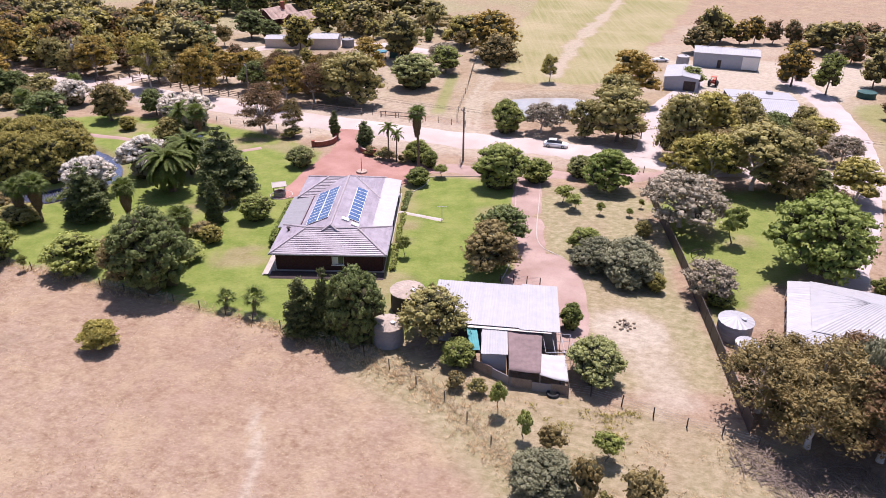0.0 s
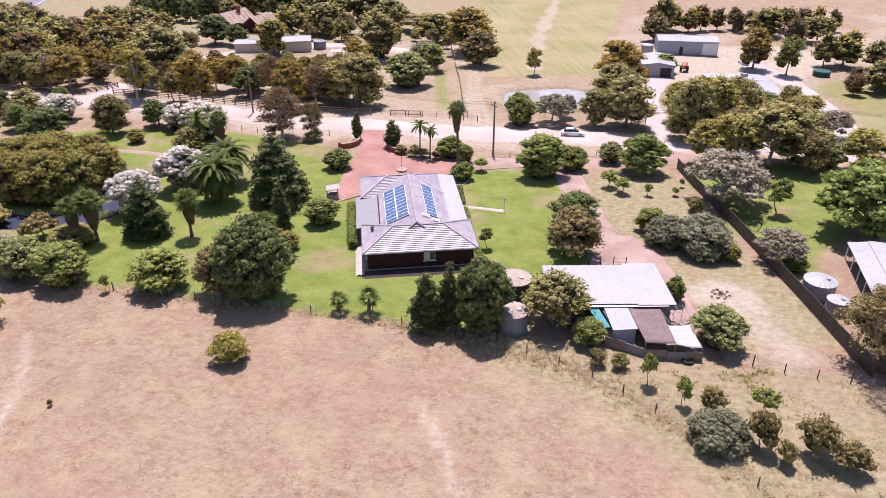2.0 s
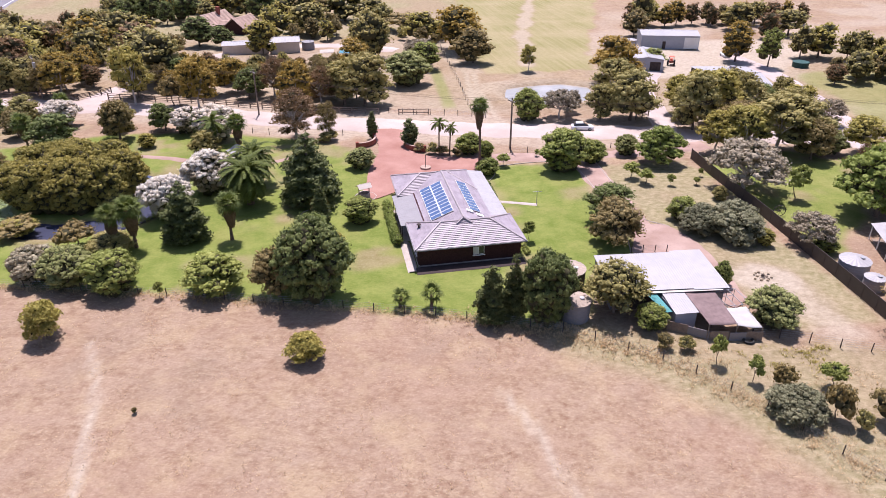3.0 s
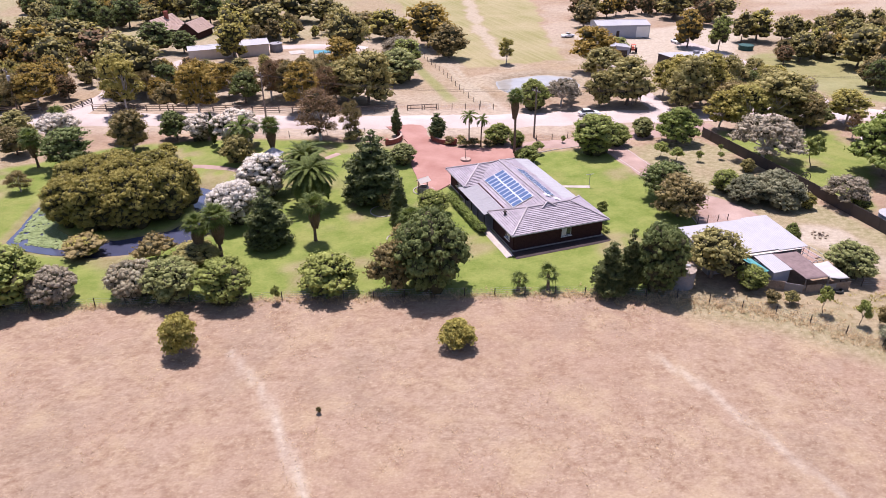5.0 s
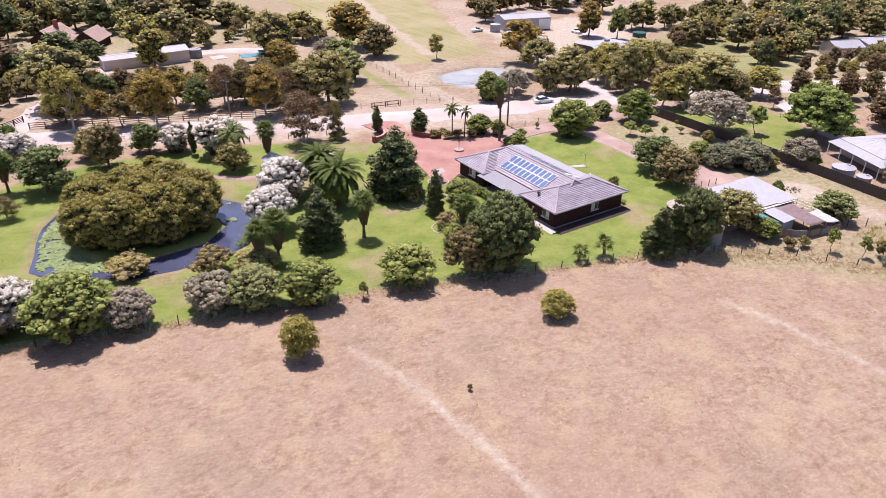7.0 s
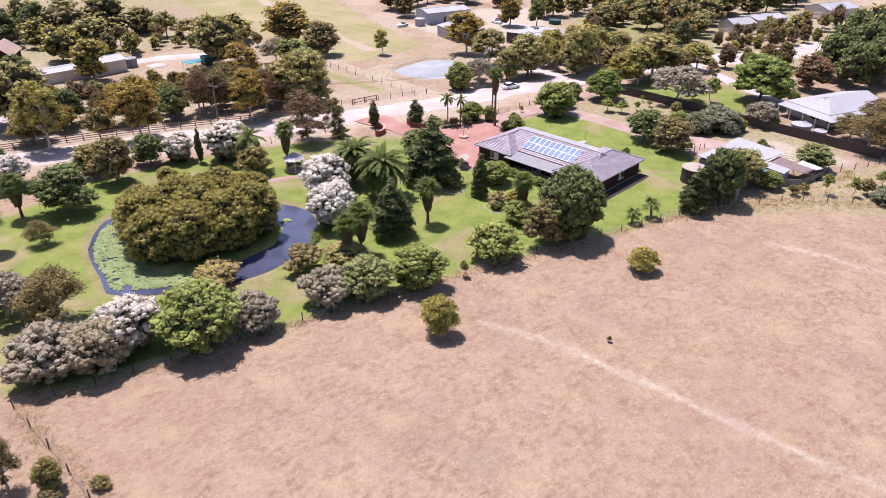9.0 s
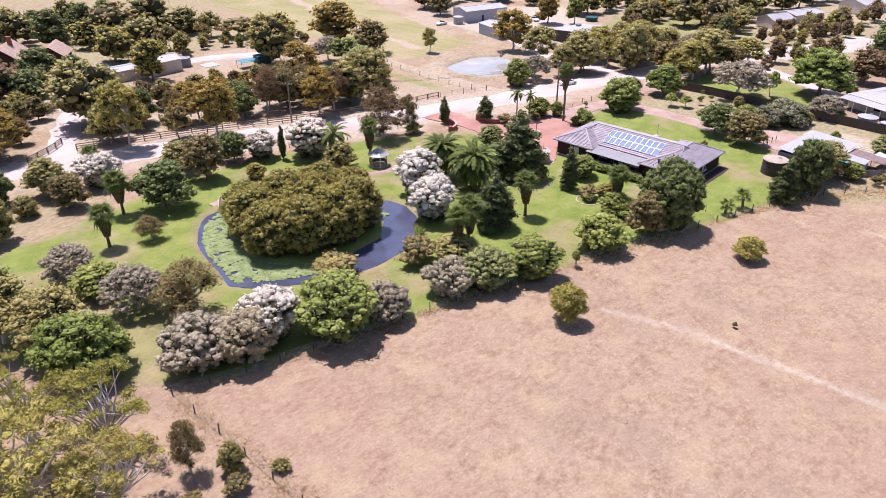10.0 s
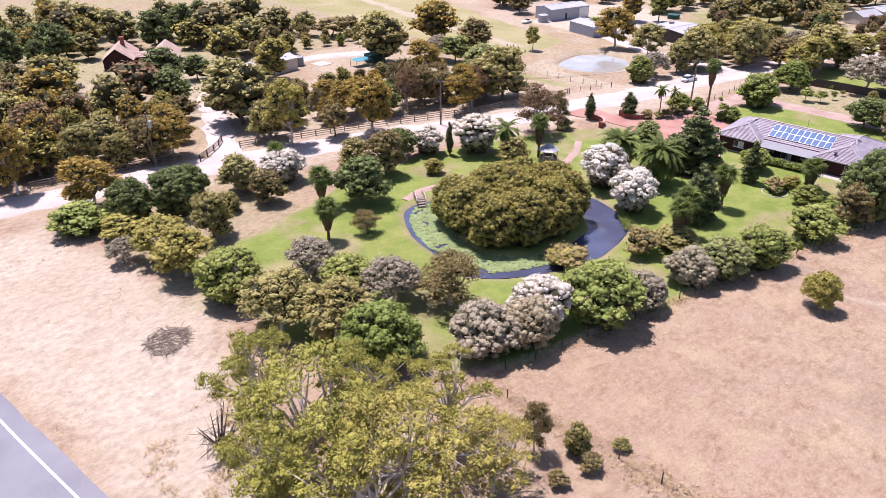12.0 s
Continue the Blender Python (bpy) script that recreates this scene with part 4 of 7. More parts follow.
# real fallen branches, spread wider to stand in for the gums' deep shade
plant("Z", [(25.8, 44.6, 0.6, 2.6), (29.4, 43.2, 0.55, 2.9), (33.0, 42.4, 0.6, 2.8), (27.2, 42.0, 0.4, 2.0)], "fallen branches below the rusty gums, spread to darken their shaded ground")
plant("R", [(-106.0, 78.4, 5.4, 1.5)], "slim rusty young gum beside the paddock fence")
plant("H", [(-104.4, 73.6, 1.6, 1.1), (-100.6, 73.0, 1.2, 0.9), (-107.8, 74.6, 1.4, 1.0)])
plant("H", [(-0.2, 53.6, 1.8, 1), (1.8, 52.8, 1.8, 1), (8.2, 45.2, 2.8, 1.3), (10.3, 40.4, 4.1, 1.4), (11.4, 38.4, 2.6, 1), (14.9, 39.1, 4.1, 1.9), (16.5, 37.1, 2.8, 1.6), (-103.1, 201.7, 3.3, 3.3), (-93.8, 204, 2.9, 3.6), (-64.8, 153.7, 6.9, 3.1), (-12.5, 227.2, 8.3, 4.2), (-7.4, 221.5, 6.2, 6.2), (-53.6, 53.5, 0.7, 0.3), (-32.5, 124.8, 2.1, 2.2), (-35.8, 84.5, 2.1, 1.8), (-35.1, 94.4, 2.9, 1.5), (-35.3, 93.8, 2.0, 1.2), (-77, 94.9, 2.4, 3.1), (-67.6, 89.6, 3.5, 2.6)])
plant("R", [(-38.6, 127.0, 9.0, 4.8), (-33.0, 126.2, 7.1, 2.2), (30.8, 46.6, 7.4, 4.3), (36.4, 45.2, 8.4, 4.6), (28.1, 51.1, 7.4, 4.4), (33.1, 48.9, 8.8, 5.0), (37.4, 53, 7.2, 3.6), (33.2, 55.5, 4.8, 3.2), (62.4, 72.9, 7.1, 4.6), (95.9, 189.2, 7.8, 3.7), (83.1, 141, 5.1, 2.6), (-79.8, 197.7, 5.9, 8), (-43.7, 155.8, 8.6, 3.6), (-93.8, 99.7, 6.8, 3.9), (-87.8, 120.4, 3.2, 2.2), (-33.6, 147, 8.2, 3.7)])
plant("S", [(-97.3, 105.4, 5.6, 3.8), (31, 89.7, 8.8, 6.2), (29.3, 71, 5.1, 3.3), (63.3, 114.9, 5.8, 3.4), (13.3, 129.6, 6.7, 3.8), (16.9, 132.6, 5.3, 1.9), (-8, 179, 7.1, 4.2), (-114.1, 136.9, 3.9, 2.5), (-99.9, 117.1, 5.1, 3.5)])
plant("E", [(41.6, 120.1, 10.8, 5.3), (45.4, 103.4, 10.4, 6.7), (50.1, 104.2, 9.6, 5.2), (61, 121.5, 7, 4.2), (59.8, 99.3, 5.4, 5.3), (33.6, 150.8, 11.4, 6.1), (28.4, 138.6, 9.4, 4.7), (17.3, 166.6, 7, 2.4), (4.5, 191, 12.7, 7.3), (72.2, 165.6, 10.1, 4.7), (93.6, 201.8, 7, 7), (95.7, 165.2, 9.2, 4.8), (-114, 183, 8.6, 5.2), (-115, 170, 11.2, 3.7), (-107.9, 175.7, 9.7, 3.5), (-90.5, 166.1, 9.5, 4.8), (-108.3, 201.7, 10, 5.8), (-73.1, 156.1, 12.7, 4.4), (-53.9, 169.7, 5.5, 3.7), (-59, 149.7, 11.6, 4.5), (-38.8, 144.9, 10.1, 4.2), (-48, 195.2, 9.9, 4.9)])
plant("E", [(-83.8, 225.1, 7, 4), (-84.5, 275.7, 8.1, 5.7), (-70.1, 256, 7, 3.6), (-56.3, 254.3, 11.3, 5.8), (-42.8, 238.9, 8.2, 4.9), (-3.4, 205.8, 7.6, 6), (-109.2, 156.4, 7.3, 5.1), (-110.7, 133.4, 5.9, 4.4), (-110.9, 128, 5.9, 4.2), (-110.3, 109.5, 6.1, 5.2), (-107.3, 104.1, 7, 4.4), (-24.8, 168.7, 9.1, 4.8), (-94.8, 206.4, 8.4, 6.8), (-123.5, 213, 8.6, 8), (-45.5, 219.1, 9.2, 5.1)])
plant("E", [(-109.5, 175.3, 8.1, 5)])
plant("D", [(-75, 192.9, 7, 5.8), (-60, 208.7, 5.3, 4.2), (-66.6, 211.9, 4.6, 7.3), (-93.6, 239, 5.8, 4.9), (-73.8, 266.3, 8, 4.8), (-36.4, 70.9, 10.8, 4.6), (-10.9, 60.8, 9.2, 3.2), (-107.5, 147.5, 7.2, 3.6), (-102, 145.5, 7.6, 4), (-98.5, 147.5, 6.6, 3.2)])
plant("W", [(-84.2, 143.6, 5.8, 3.7), (-53.2, 129.5, 6, 5.4), (-51.6, 105.2, 6.2, 4.8), (-57.0, 97.2, 6.6, 3.7), (-90, 89.5, 6.4, 3.7), (-59.6, 135.2, 4.9, 3.3)])
plant("X", [(-125, 98.1, 4.6, 2.3)])
plant("Z", [(-119.6, 117, 0.9, 2.9)])
plant("V", [(-97.6, 91.2, 5.4, 4.2), (-93.6, 88.6, 5.6, 3.6), (-78.8, 83.4, 4.6, 2.9), (-70.2, 81.6, 4.6, 3.2)])
plant("L", [(-65.4, 67.9, 5.2, 2.1), (-37.6, 58.6, 3.5, 2.0)])
plant("D", [(71, 66.5, 10, 4.6), (78.5, 64, 11, 5), (75, 72.5, 10.5, 4.8), (85, 69, 12, 5.2), (92, 65, 12, 5.4), (82, 58, 10, 4.8)], "tall dense mid-green roadside tree")
plant("P", [(-24.6, 124.4, 5.4, 0.9), (-18.1, 119.5, 5.2, 1.4), (-57.5, 132, 6.1, 0.6)])
plant("I", [(-78.6, 106.0, 7.4, 4.0), (-75.2, 103.2, 8.0, 4.2), (-70.6, 102.0, 8.2, 4.2), (-66.4, 103.2, 8.0, 4.0), (-64.4, 106.4, 7.8, 3.8), (-77.6, 110.2, 7.8, 4.2), (-72.5, 111.2, 8.4, 4.4), (-67.2, 110.2, 8.0, 4.2), (-71.6, 106.6, 8.8, 4.4), (-76.6, 114.2, 7.0, 3.6)])
plant("J", [(-126.1, 88.3, 10.2, 4.2), (-123, 82.3, 9.8, 6.5), (-112, 78.2, 8.1, 4.4), (-120.3, 98.2, 10.9, 4.3), (-110, 85.3, 8.9, 4.5), (-117.6, 82.7, 11.2, 6.9), (-121, 90.5, 12.1, 7.2), (-114.5, 90.5, 9.6, 4.6)])


def pinnate_frond(rng, length, pairs, leaf, arch):
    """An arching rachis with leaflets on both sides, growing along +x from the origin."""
    pts = [Vector((length * math.sin(arch * t) / arch, 0, length * (math.cos(arch * t) - 1) / arch)) for t in np.linspace(0, 1, 9)]
    bm = bmesh.new()
    tube(bm, pts, [0.05 * (1 - 0.85 * k / 8) for k in range(9)], 4, False)
    for i in range(pairs):
        t = 0.12 + 0.88 * i / (pairs - 1)
        k = min(7, int(t * 8))
        p = pts[k].lerp(pts[k + 1], t * 8 - k)
        d = (pts[k + 1] - pts[k]).normalized()
        s = leaf * math.sin(math.pi * (0.15 + 0.75 * t))
        for side in (-1, 1):
            tip = p + (d * 0.55 + Vector((0, side, 0)) * 0.8 + Vector((0, 0, -0.35 + 0.15 * rng.normal()))) * s
            b = d * 0.11
            bm.faces.new([bm.verts.new(q) for q in (p - b, p + b, tip + Vector((0, 0, 0.02)))])
    return bm_mesh("frond", bm, LEAF["palm"])


def fan_frond(rng, stalk, size, droop):
    """A stalk along +x with a deeply cut fan of drooping fingers at its end."""
    bm = bmesh.new()
    tube(bm, [(0, 0, 0), (stalk, 0, -0.06)], [0.03, 0.02], 4, False)
    k = 15
    c = Vector((stalk, 0, -0.06))
    for i in range(k):
        am = radians(-125 + 250 * (i + 0.5) / k)
        half = radians(250 / k * 0.5)
        r = size * (0.8 + 0.2 * math.cos(am)) * rng.uniform(0.9, 1.08)
        m = [c + Vector((math.cos(q), math.sin(q), 0.06 * size - 0.12 * droop)) * r * 0.5 for q in (am - half, am + half)]
        tip = c + Vector((math.cos(am), math.sin(am), -droop * rng.uniform(0.8, 1.3))) * r
        bm.faces.new([bm.verts.new(v) for v in (c, m[0], tip, m[1])])
    return bm_mesh("frond", bm, LEAF["palm"])


_rng = np.random.RandomState(5)
FAN = [fan_frond(_rng, 0.8, 0.85, 0.35), fan_frond(_rng, 0.75, 0.9, 0.6)]
DATE = [pinnate_frond(_rng, 4.2, 44, 0.62, 1.55), pinnate_frond(_rng, 4.4, 44, 0.6, 1.95)]
QUEEN = [pinnate_frond(_rng, 2.6, 26, 0.62, 1.4), pinnate_frond(_rng, 2.5, 26, 0.6, 1.7)]


def palm(kind, x, y, h, r, seed):
    """A palm with a ringed trunk, a crown of single fronds and, on fan palms, a skirt of dead ones."""
    rng = np.random.RandomState(seed)
    fronds, unit, count, label = {"fan": (FAN, 1.45, 34, "fan palm with shaggy brown skirt and green crown"), "date": (DATE, 3.3, 96, "large feathery date palm with arching fronds"), "queen": (QUEEN, 2.3, 16, "slender feather palm with drooping fronds")}[kind]
    ob = thing("palm_tree", label, "palm", Matrix.LocRotScale((x, y, 0), Euler((0, 0, rng.uniform(0, 6.28))), None))
    s = r / unit
    top = h - (0.6 if kind != "date" else 0.75) * r
    girth = {"fan": 0.22, "date": 0.5, "queen": 0.13}[kind]
    lean = rng.normal(size=2) * 0.12
    bm = bmesh.new()
    n = max(8, int(top / 0.25))
    tube(bm, [(lean[0] * (k / n) ** 2, lean[1] * (k / n) ** 2, -0.2 + (top + 0.2) * k / n) for k in range(n + 1)], [girth * (1.25 - 0.35 * min(1, 4 * k / n)) * (1.06 if k % 2 else 0.94) for k in range(n + 1)], 9)
    part("trunk", bm, M_PALMTRUNK, ob)
    head = Vector((lean[0], lean[1], top))
    count = 15 if h < 3.5 else count
    for k in range(count):
        u = (k + 0.5) / count
        tilt = (radians(80) - u * radians(105)) if kind != "fan" else (radians(74) - u * radians(100))
        m = Matrix.Translation(head) @ Euler((0, -tilt + rng.normal() * 0.08, k * 2.39996)).to_matrix().to_4x4() @ Matrix.Scale(s * rng.uniform(0.88, 1.08), 4)
        part("frond", fronds[k % 2], None, ob, m=m)
    if kind == "fan" and h > 3.5:
        cnt = 900
        a, z = rng.uniform(0, 6.28, cnt), rng.uniform(0, 1, cnt)
        long = min(3.6, 0.6 * top)
        w = (0.34 + 0.34 * (1 - np.abs(2 * z - 0.9))) * (r / 1.6)
        pos = np.stack([lean[0] + w * np.cos(a), lean[1] + w * np.sin(a), top - 0.15 - long * z], -1)
        v = spray_quads(rng, pos, np.stack([np.cos(a), np.sin(a), 0 * a], -1), 0.28, 2.0, 2.5, 0.3)
        part("dead_skirt", quads_mesh("dead_skirt", v, M_SKIRT), None, ob, "shaggy brown skirt of dead fronds")


for _i, _row in enumerate([
        ("fan", -47.2, 87.8, 6.4, 1.7), ("fan", -62.2, 87.5, 6.2, 1.6), ("fan", -59.7, 87.8, 7.0, 1.9), ("date", -45.3, 99.3, 7.8, 3.4), ("date", -44.8, 106.6, 7.4, 3.2),
        ("fan", -7.6, 108.2, 11.3, 1.5), ("queen", -13.5, 115.2, 6.6, 1.7), ("queen", -11.9, 113.4, 6.0, 1.3), ("fan", -86.6, 131.0, 6.4, 1.9), ("fan", -48.3, 119.8, 7.4, 1.7),
        ("fan", -92.7, 122.5, 5.9, 1.7), ("fan", -35.9, 79.5, 6.4, 1.7), ("queen", -52.9, 123.4, 7.4, 2.8), ("fan", -23.2, 65.5, 2.8, 1.35), ("fan", -26.7, 66.6, 2.2, 1.15),
        ("fan", -84.0, 145.0, 6.0, 1.6)]):
    palm(*_row[:4], _row[4] * (1.08 if _row[0] == "fan" else 1.08), 40 + _i)


KEEP_OFF = [[(60, 90), (60.6, 96), (65, 107), (70, 126), (73.5, 144), (75, 158)], [(74, 99.5), (92, 91.5), (114, 84)], [(-89, 150), (-85, 158), (-80, 168), (-72, 183), (-64, 196), (-45, 209), (-25, 204)]]
KEEP_OUT = [[(-66, 182), (-36, 180), (-36, 207), (-62, 207)], [(-84, 208), (-46, 208), (-46, 240), (-62, 246), (-76, 238)], [(-36, 178), (-12, 176), (-10, 206), (-34, 206)]]


def fill(outline, apart, seed, kinds, low, high):
    """More of the same woodland between the placed trees."""
    rng = random.Random(seed)
    xs, ys = [p[0] for p in outline], [p[1] for p in outline]
    for _ in range(2600):
        x, y = rng.uniform(min(xs), max(xs)), rng.uniform(min(ys), max(ys))
        if any(abs(x - a) < 9 and math.hypot(x - a, y - b) - 0.45 * c < apart for a, b, c in PLANTED):
            continue
        if inside(np.array([x]), np.array([y]), outline)[0] < 1:
            continue
        if off_line(np.array([x]), np.array([y]), ROAD)[0] < 6.5 or any(off_line(np.array([x]), np.array([y]), q)[0] < 5.5 for q in KEEP_OFF):
            continue
        if any(inside(np.array([x]), np.array([y]), q)[0] > -2 for q in KEEP_OUT):
            continue
        h = rng.uniform(low, high)
        plant(rng.choice(kinds), [(round(x, 1), round(y, 1), h, h * rng.uniform(0.34, 0.5))])


fill([(-190, 215), (-122, 176), (-95, 168), (-88, 166), (-86, 185), (-100, 215), (-190, 300)], 3.5, 3, "EEKKER", 6, 11)
fill([(-74, 164), (-58, 158), (-35, 149), (-24, 148), (-24, 156), (-40, 160), (-60, 168), (-70, 172)], 2.6, 4, "EEKKR", 5, 9)
fill([(34, 128), (36, 119), (50, 116), (64, 111), (68, 118), (60, 128), (44, 132)], 2.4, 5, "EKK", 6, 10)
fill([(31, 107), (44, 97), (58, 100), (58, 105), (40, 110)], 2.4, 15, "EKKG", 6, 10)
fill([(-100, 245), (-72, 242), (-30, 232), (-24, 250), (-60, 290), (-110, 290)], 5.0, 6, "EKDK", 7, 12)
fill([(-24, 214), (-2, 196), (4, 200), (2, 222), (-20, 226)], 3.0, 16, "HHEO", 3, 6)
fill([(84, 76), (96, 62), (120, 50), (150, 40), (160, 52), (118, 72), (100, 80)], 3.6, 7, "DGKD", 9, 13)
fill([(88, 122), (112, 121), (140, 118), (180, 112), (200, 130), (150, 155), (110, 150)], 4.5, 8, "EKKD", 7, 11)
fill([(84, 100), (100, 94), (118, 88), (120, 94), (100, 103), (88, 108)], 3.0, 18, "HROR", 3, 5)
fill([(50, 92), (58, 88), (80, 84), (84, 90), (64, 100)], 3.4, 17, "RRKO", 4, 7)
fill([(62, 210), (120, 205), (118, 214), (64, 216)], 3.4, 9, "EKR", 6, 9)
fill([(-118, 172), (-88, 165), (-60, 166), (-40, 162), (-26, 168), (-34, 186), (-60, 192), (-75, 208), (-112, 232)], 2.9, 21, "EKKERKH", 3.5, 6.5)
fill([(-112, 228), (-84, 214), (-100, 250)], 3.2, 22, "EKKRK", 5, 8)
fill([(-44, 208), (-26, 212), (-28, 234), (-42, 238)], 3.6, 24, "EKKH", 4, 7)
fill([(96, 104), (112, 98), (140, 90), (150, 94), (120, 106), (100, 112)], 3.4, 23, "KEHR", 3.5, 6)

fill([(82, 112), (108, 116), (112, 122), (84, 119)], 2.6, 31, "EKKD", 5, 8)
fill([(84, 138), (104, 141), (135, 134), (138, 142), (106, 150), (84, 146)], 3.0, 32, "EKK", 5, 8)
fill([(92, 160), (135, 156), (170, 150), (170, 158), (95, 168)], 3.4, 33, "EKR", 5, 8)


def mesh_arrays(me, slots):
    co = np.empty(len(me.vertices) * 3, np.float32)
    me.vertices.foreach_get("co", co)
    own = []
    for k in me.materials:
        if k not in slots:
            slots.append(k)
        own.append(slots.index(k))
    return co.reshape(-1, 3), np.array([(list(p.vertices) + [p.vertices[0]])[:4] + [len(p.vertices), own[p.material_index]] for p in me.polygons])


def far_woodland():
    """The farthest gums, too many to count, as one stretch of woodland."""
    slots, cos, idx, mats, at, known = [], [], [], [], 0, {}
    for me, m in FAR_WOOD:
        n = len(me.vertices)
        if me.name not in known:
            known[me.name] = mesh_arrays(me, slots)
        co, quads = known[me.name]
        cos.append(co @ np.array(m.to_3x3()).T.astype(np.float32) + np.array(m.translation, np.float32))
        idx.append(quads[:, :4] + at)
        mats.append(quads[:, 4:])
        at += n
    idx, mats = np.concatenate(idx), np.concatenate(mats)
    keep = mats[:, 0] == 4
    q = idx[keep].astype(np.int32)
    me = bpy.data.meshes.new("far_woodland")
    me.vertices.add(at)
    me.vertices.foreach_set("co", np.concatenate(cos).ravel())
    me.loops.add(q.size)
    me.loops.foreach_set("vertex_index", q.ravel())
    me.polygons.add(len(q))
    me.polygons.foreach_set("loop_start", np.arange(0, q.size, 4, dtype=np.int32))
    me.update(calc_edges=True)
    for k in slots:
        me.materials.append(k)
    me.polygons.foreach_set("material_index", mats[keep, 1].astype(np.int32))
    tagged(new("far_woodland", me), "distant olive and rusty gum woodland beyond the paddocks", "woodland", kind="stuff")


far_woodland()

# ---- buildings ----
def ribbed(name, colour, rough=0.5, metal=0.3, vary=0.12):
    return plain(name, colour, rough, metal, 1.2, vary, 0.4, 0.05)


def tile_material():
    n = Nodes("roof_tiles")
    v = n.place()
    f = n.maths("ADD", n.maths("MULTIPLY", n.island(), 0.5), n.maths("MULTIPLY", n.noise(7.0, v, 3.0), 0.5))
    c = n.mix(n.ramp(f, 0.2, 0.8), (0.185, 0.15, 0.17), (0.27, 0.225, 0.25))
    c = n.mix(n.ramp(n.noise(0.8, v, 4.0), 0.45, 0.75), c, (0.32, 0.275, 0.3))
    return n.done(c, 0.42, 0.0, n.noise(9.0, v), 0.3, 0.02, 0.6)


def brick_material(name, dark, light):
    n = Nodes(name)
    v = n.place((1, 1, 1))
    c = n.mix(n.ramp(n.noise(5.0, v, 4.0), 0.3, 0.7), dark, light)
    return n.done(c, 0.9, 0.0, n.noise(14.0, v), 0.4, 0.01, 0.2)


M_TILE = tile_material()
M_RIDGE = plain("ridge_capping", (0.33, 0.28, 0.285), 0.5, grain=4.0)
M_BRICK = brick_material("dark_red_brick", (0.032, 0.013, 0.013), (0.058, 0.024, 0.022))
M_REDBRICK = brick_material("entrance_red_brick", (0.2, 0.06, 0.045), (0.32, 0.11, 0.08))
M_BROWNTILE = plain("brown_roof", (0.33, 0.23, 0.185), 0.75, grain=3.0, vary=0.3)
M_WHITE = ribbed("white_sheet_roof", (0.295, 0.283, 0.29), 0.5, 0.0)
M_ZINC = ribbed("grey_zinc_sheet", (0.2, 0.19, 0.2), 0.65, 0.0)
M_STEELBLUE = ribbed("grey_blue_cladding", (0.3, 0.31, 0.36), 0.55, 0.1)
M_CREAM = ribbed("cream_cladding", (0.5, 0.43, 0.38), 0.6, 0.0)
M_SHADECLOTH = plain("brown_shade_cloth", (0.17, 0.12, 0.115), 0.95, grain=2.0, vary=0.3)
M_CANVAS = plain("white_canvas", (0.36, 0.345, 0.335), 0.85, grain=1.5, vary=0.15)
M_TEAL = plain("teal_sheet", (0.045, 0.21, 0.21), 0.6, grain=2.0)
M_DKGREEN = plain("dark_green_sheet", (0.02, 0.07, 0.065), 0.55, grain=2.0)
M_BLUETARP = plain("blue_green_tarp", (0.045, 0.19, 0.24), 0.6, grain=2.0)
M_FENCE = ribbed("dark_brown_steel_fence", (0.055, 0.04, 0.036), 0.6, 0.0, 0.2)
M_WOOD = plain("weathered_wood", (0.2, 0.155, 0.125), 0.9, grain=7.0, vary=0.4)
M_DARKWOOD = plain("dark_timber", (0.06, 0.045, 0.04), 0.9, grain=7.0, vary=0.4)
M_RUST = plain("rusty_red_paint", (0.38, 0.075, 0.04), 0.6, grain=4.0, vary=0.3)
M_GREYMETAL = plain("grey_metal", (0.4, 0.4, 0.41), 0.4, 0.6, grain=4.0)
M_FRAMEWHITE = plain("white_frame", (0.72, 0.7, 0.68), 0.5, grain=3.0, vary=0.08)
# near-black colour that stands in for the darkness of unlit rooms
M_ROOMDARK = plain("painted_room_shade", (0.03, 0.027, 0.025), 0.9, grain=3.0)
M_BLIND = plain("pale_blind", (0.55, 0.52, 0.5), 0.8, grain=3.0, vary=0.08)
M_TYRE = plain("black_rubber", (0.02, 0.02, 0.02), 0.8, grain=6.0)


def glass_material(name, colour, rough=0.06):
    n = Nodes(name)
    return n.done(n.mix(n.ramp(n.noise(1.5, n.place(), 2.0), 0.3, 0.7), colour, tuple(c * 1.4 for c in colour)), rough, 0.0, None, spec=0.6)


M_GLASS = glass_material("dark_window_glass", (0.025, 0.03, 0.035))
M_SOLAR = glass_material("blue_solar_cells", (0.05, 0.085, 0.17), 0.25)


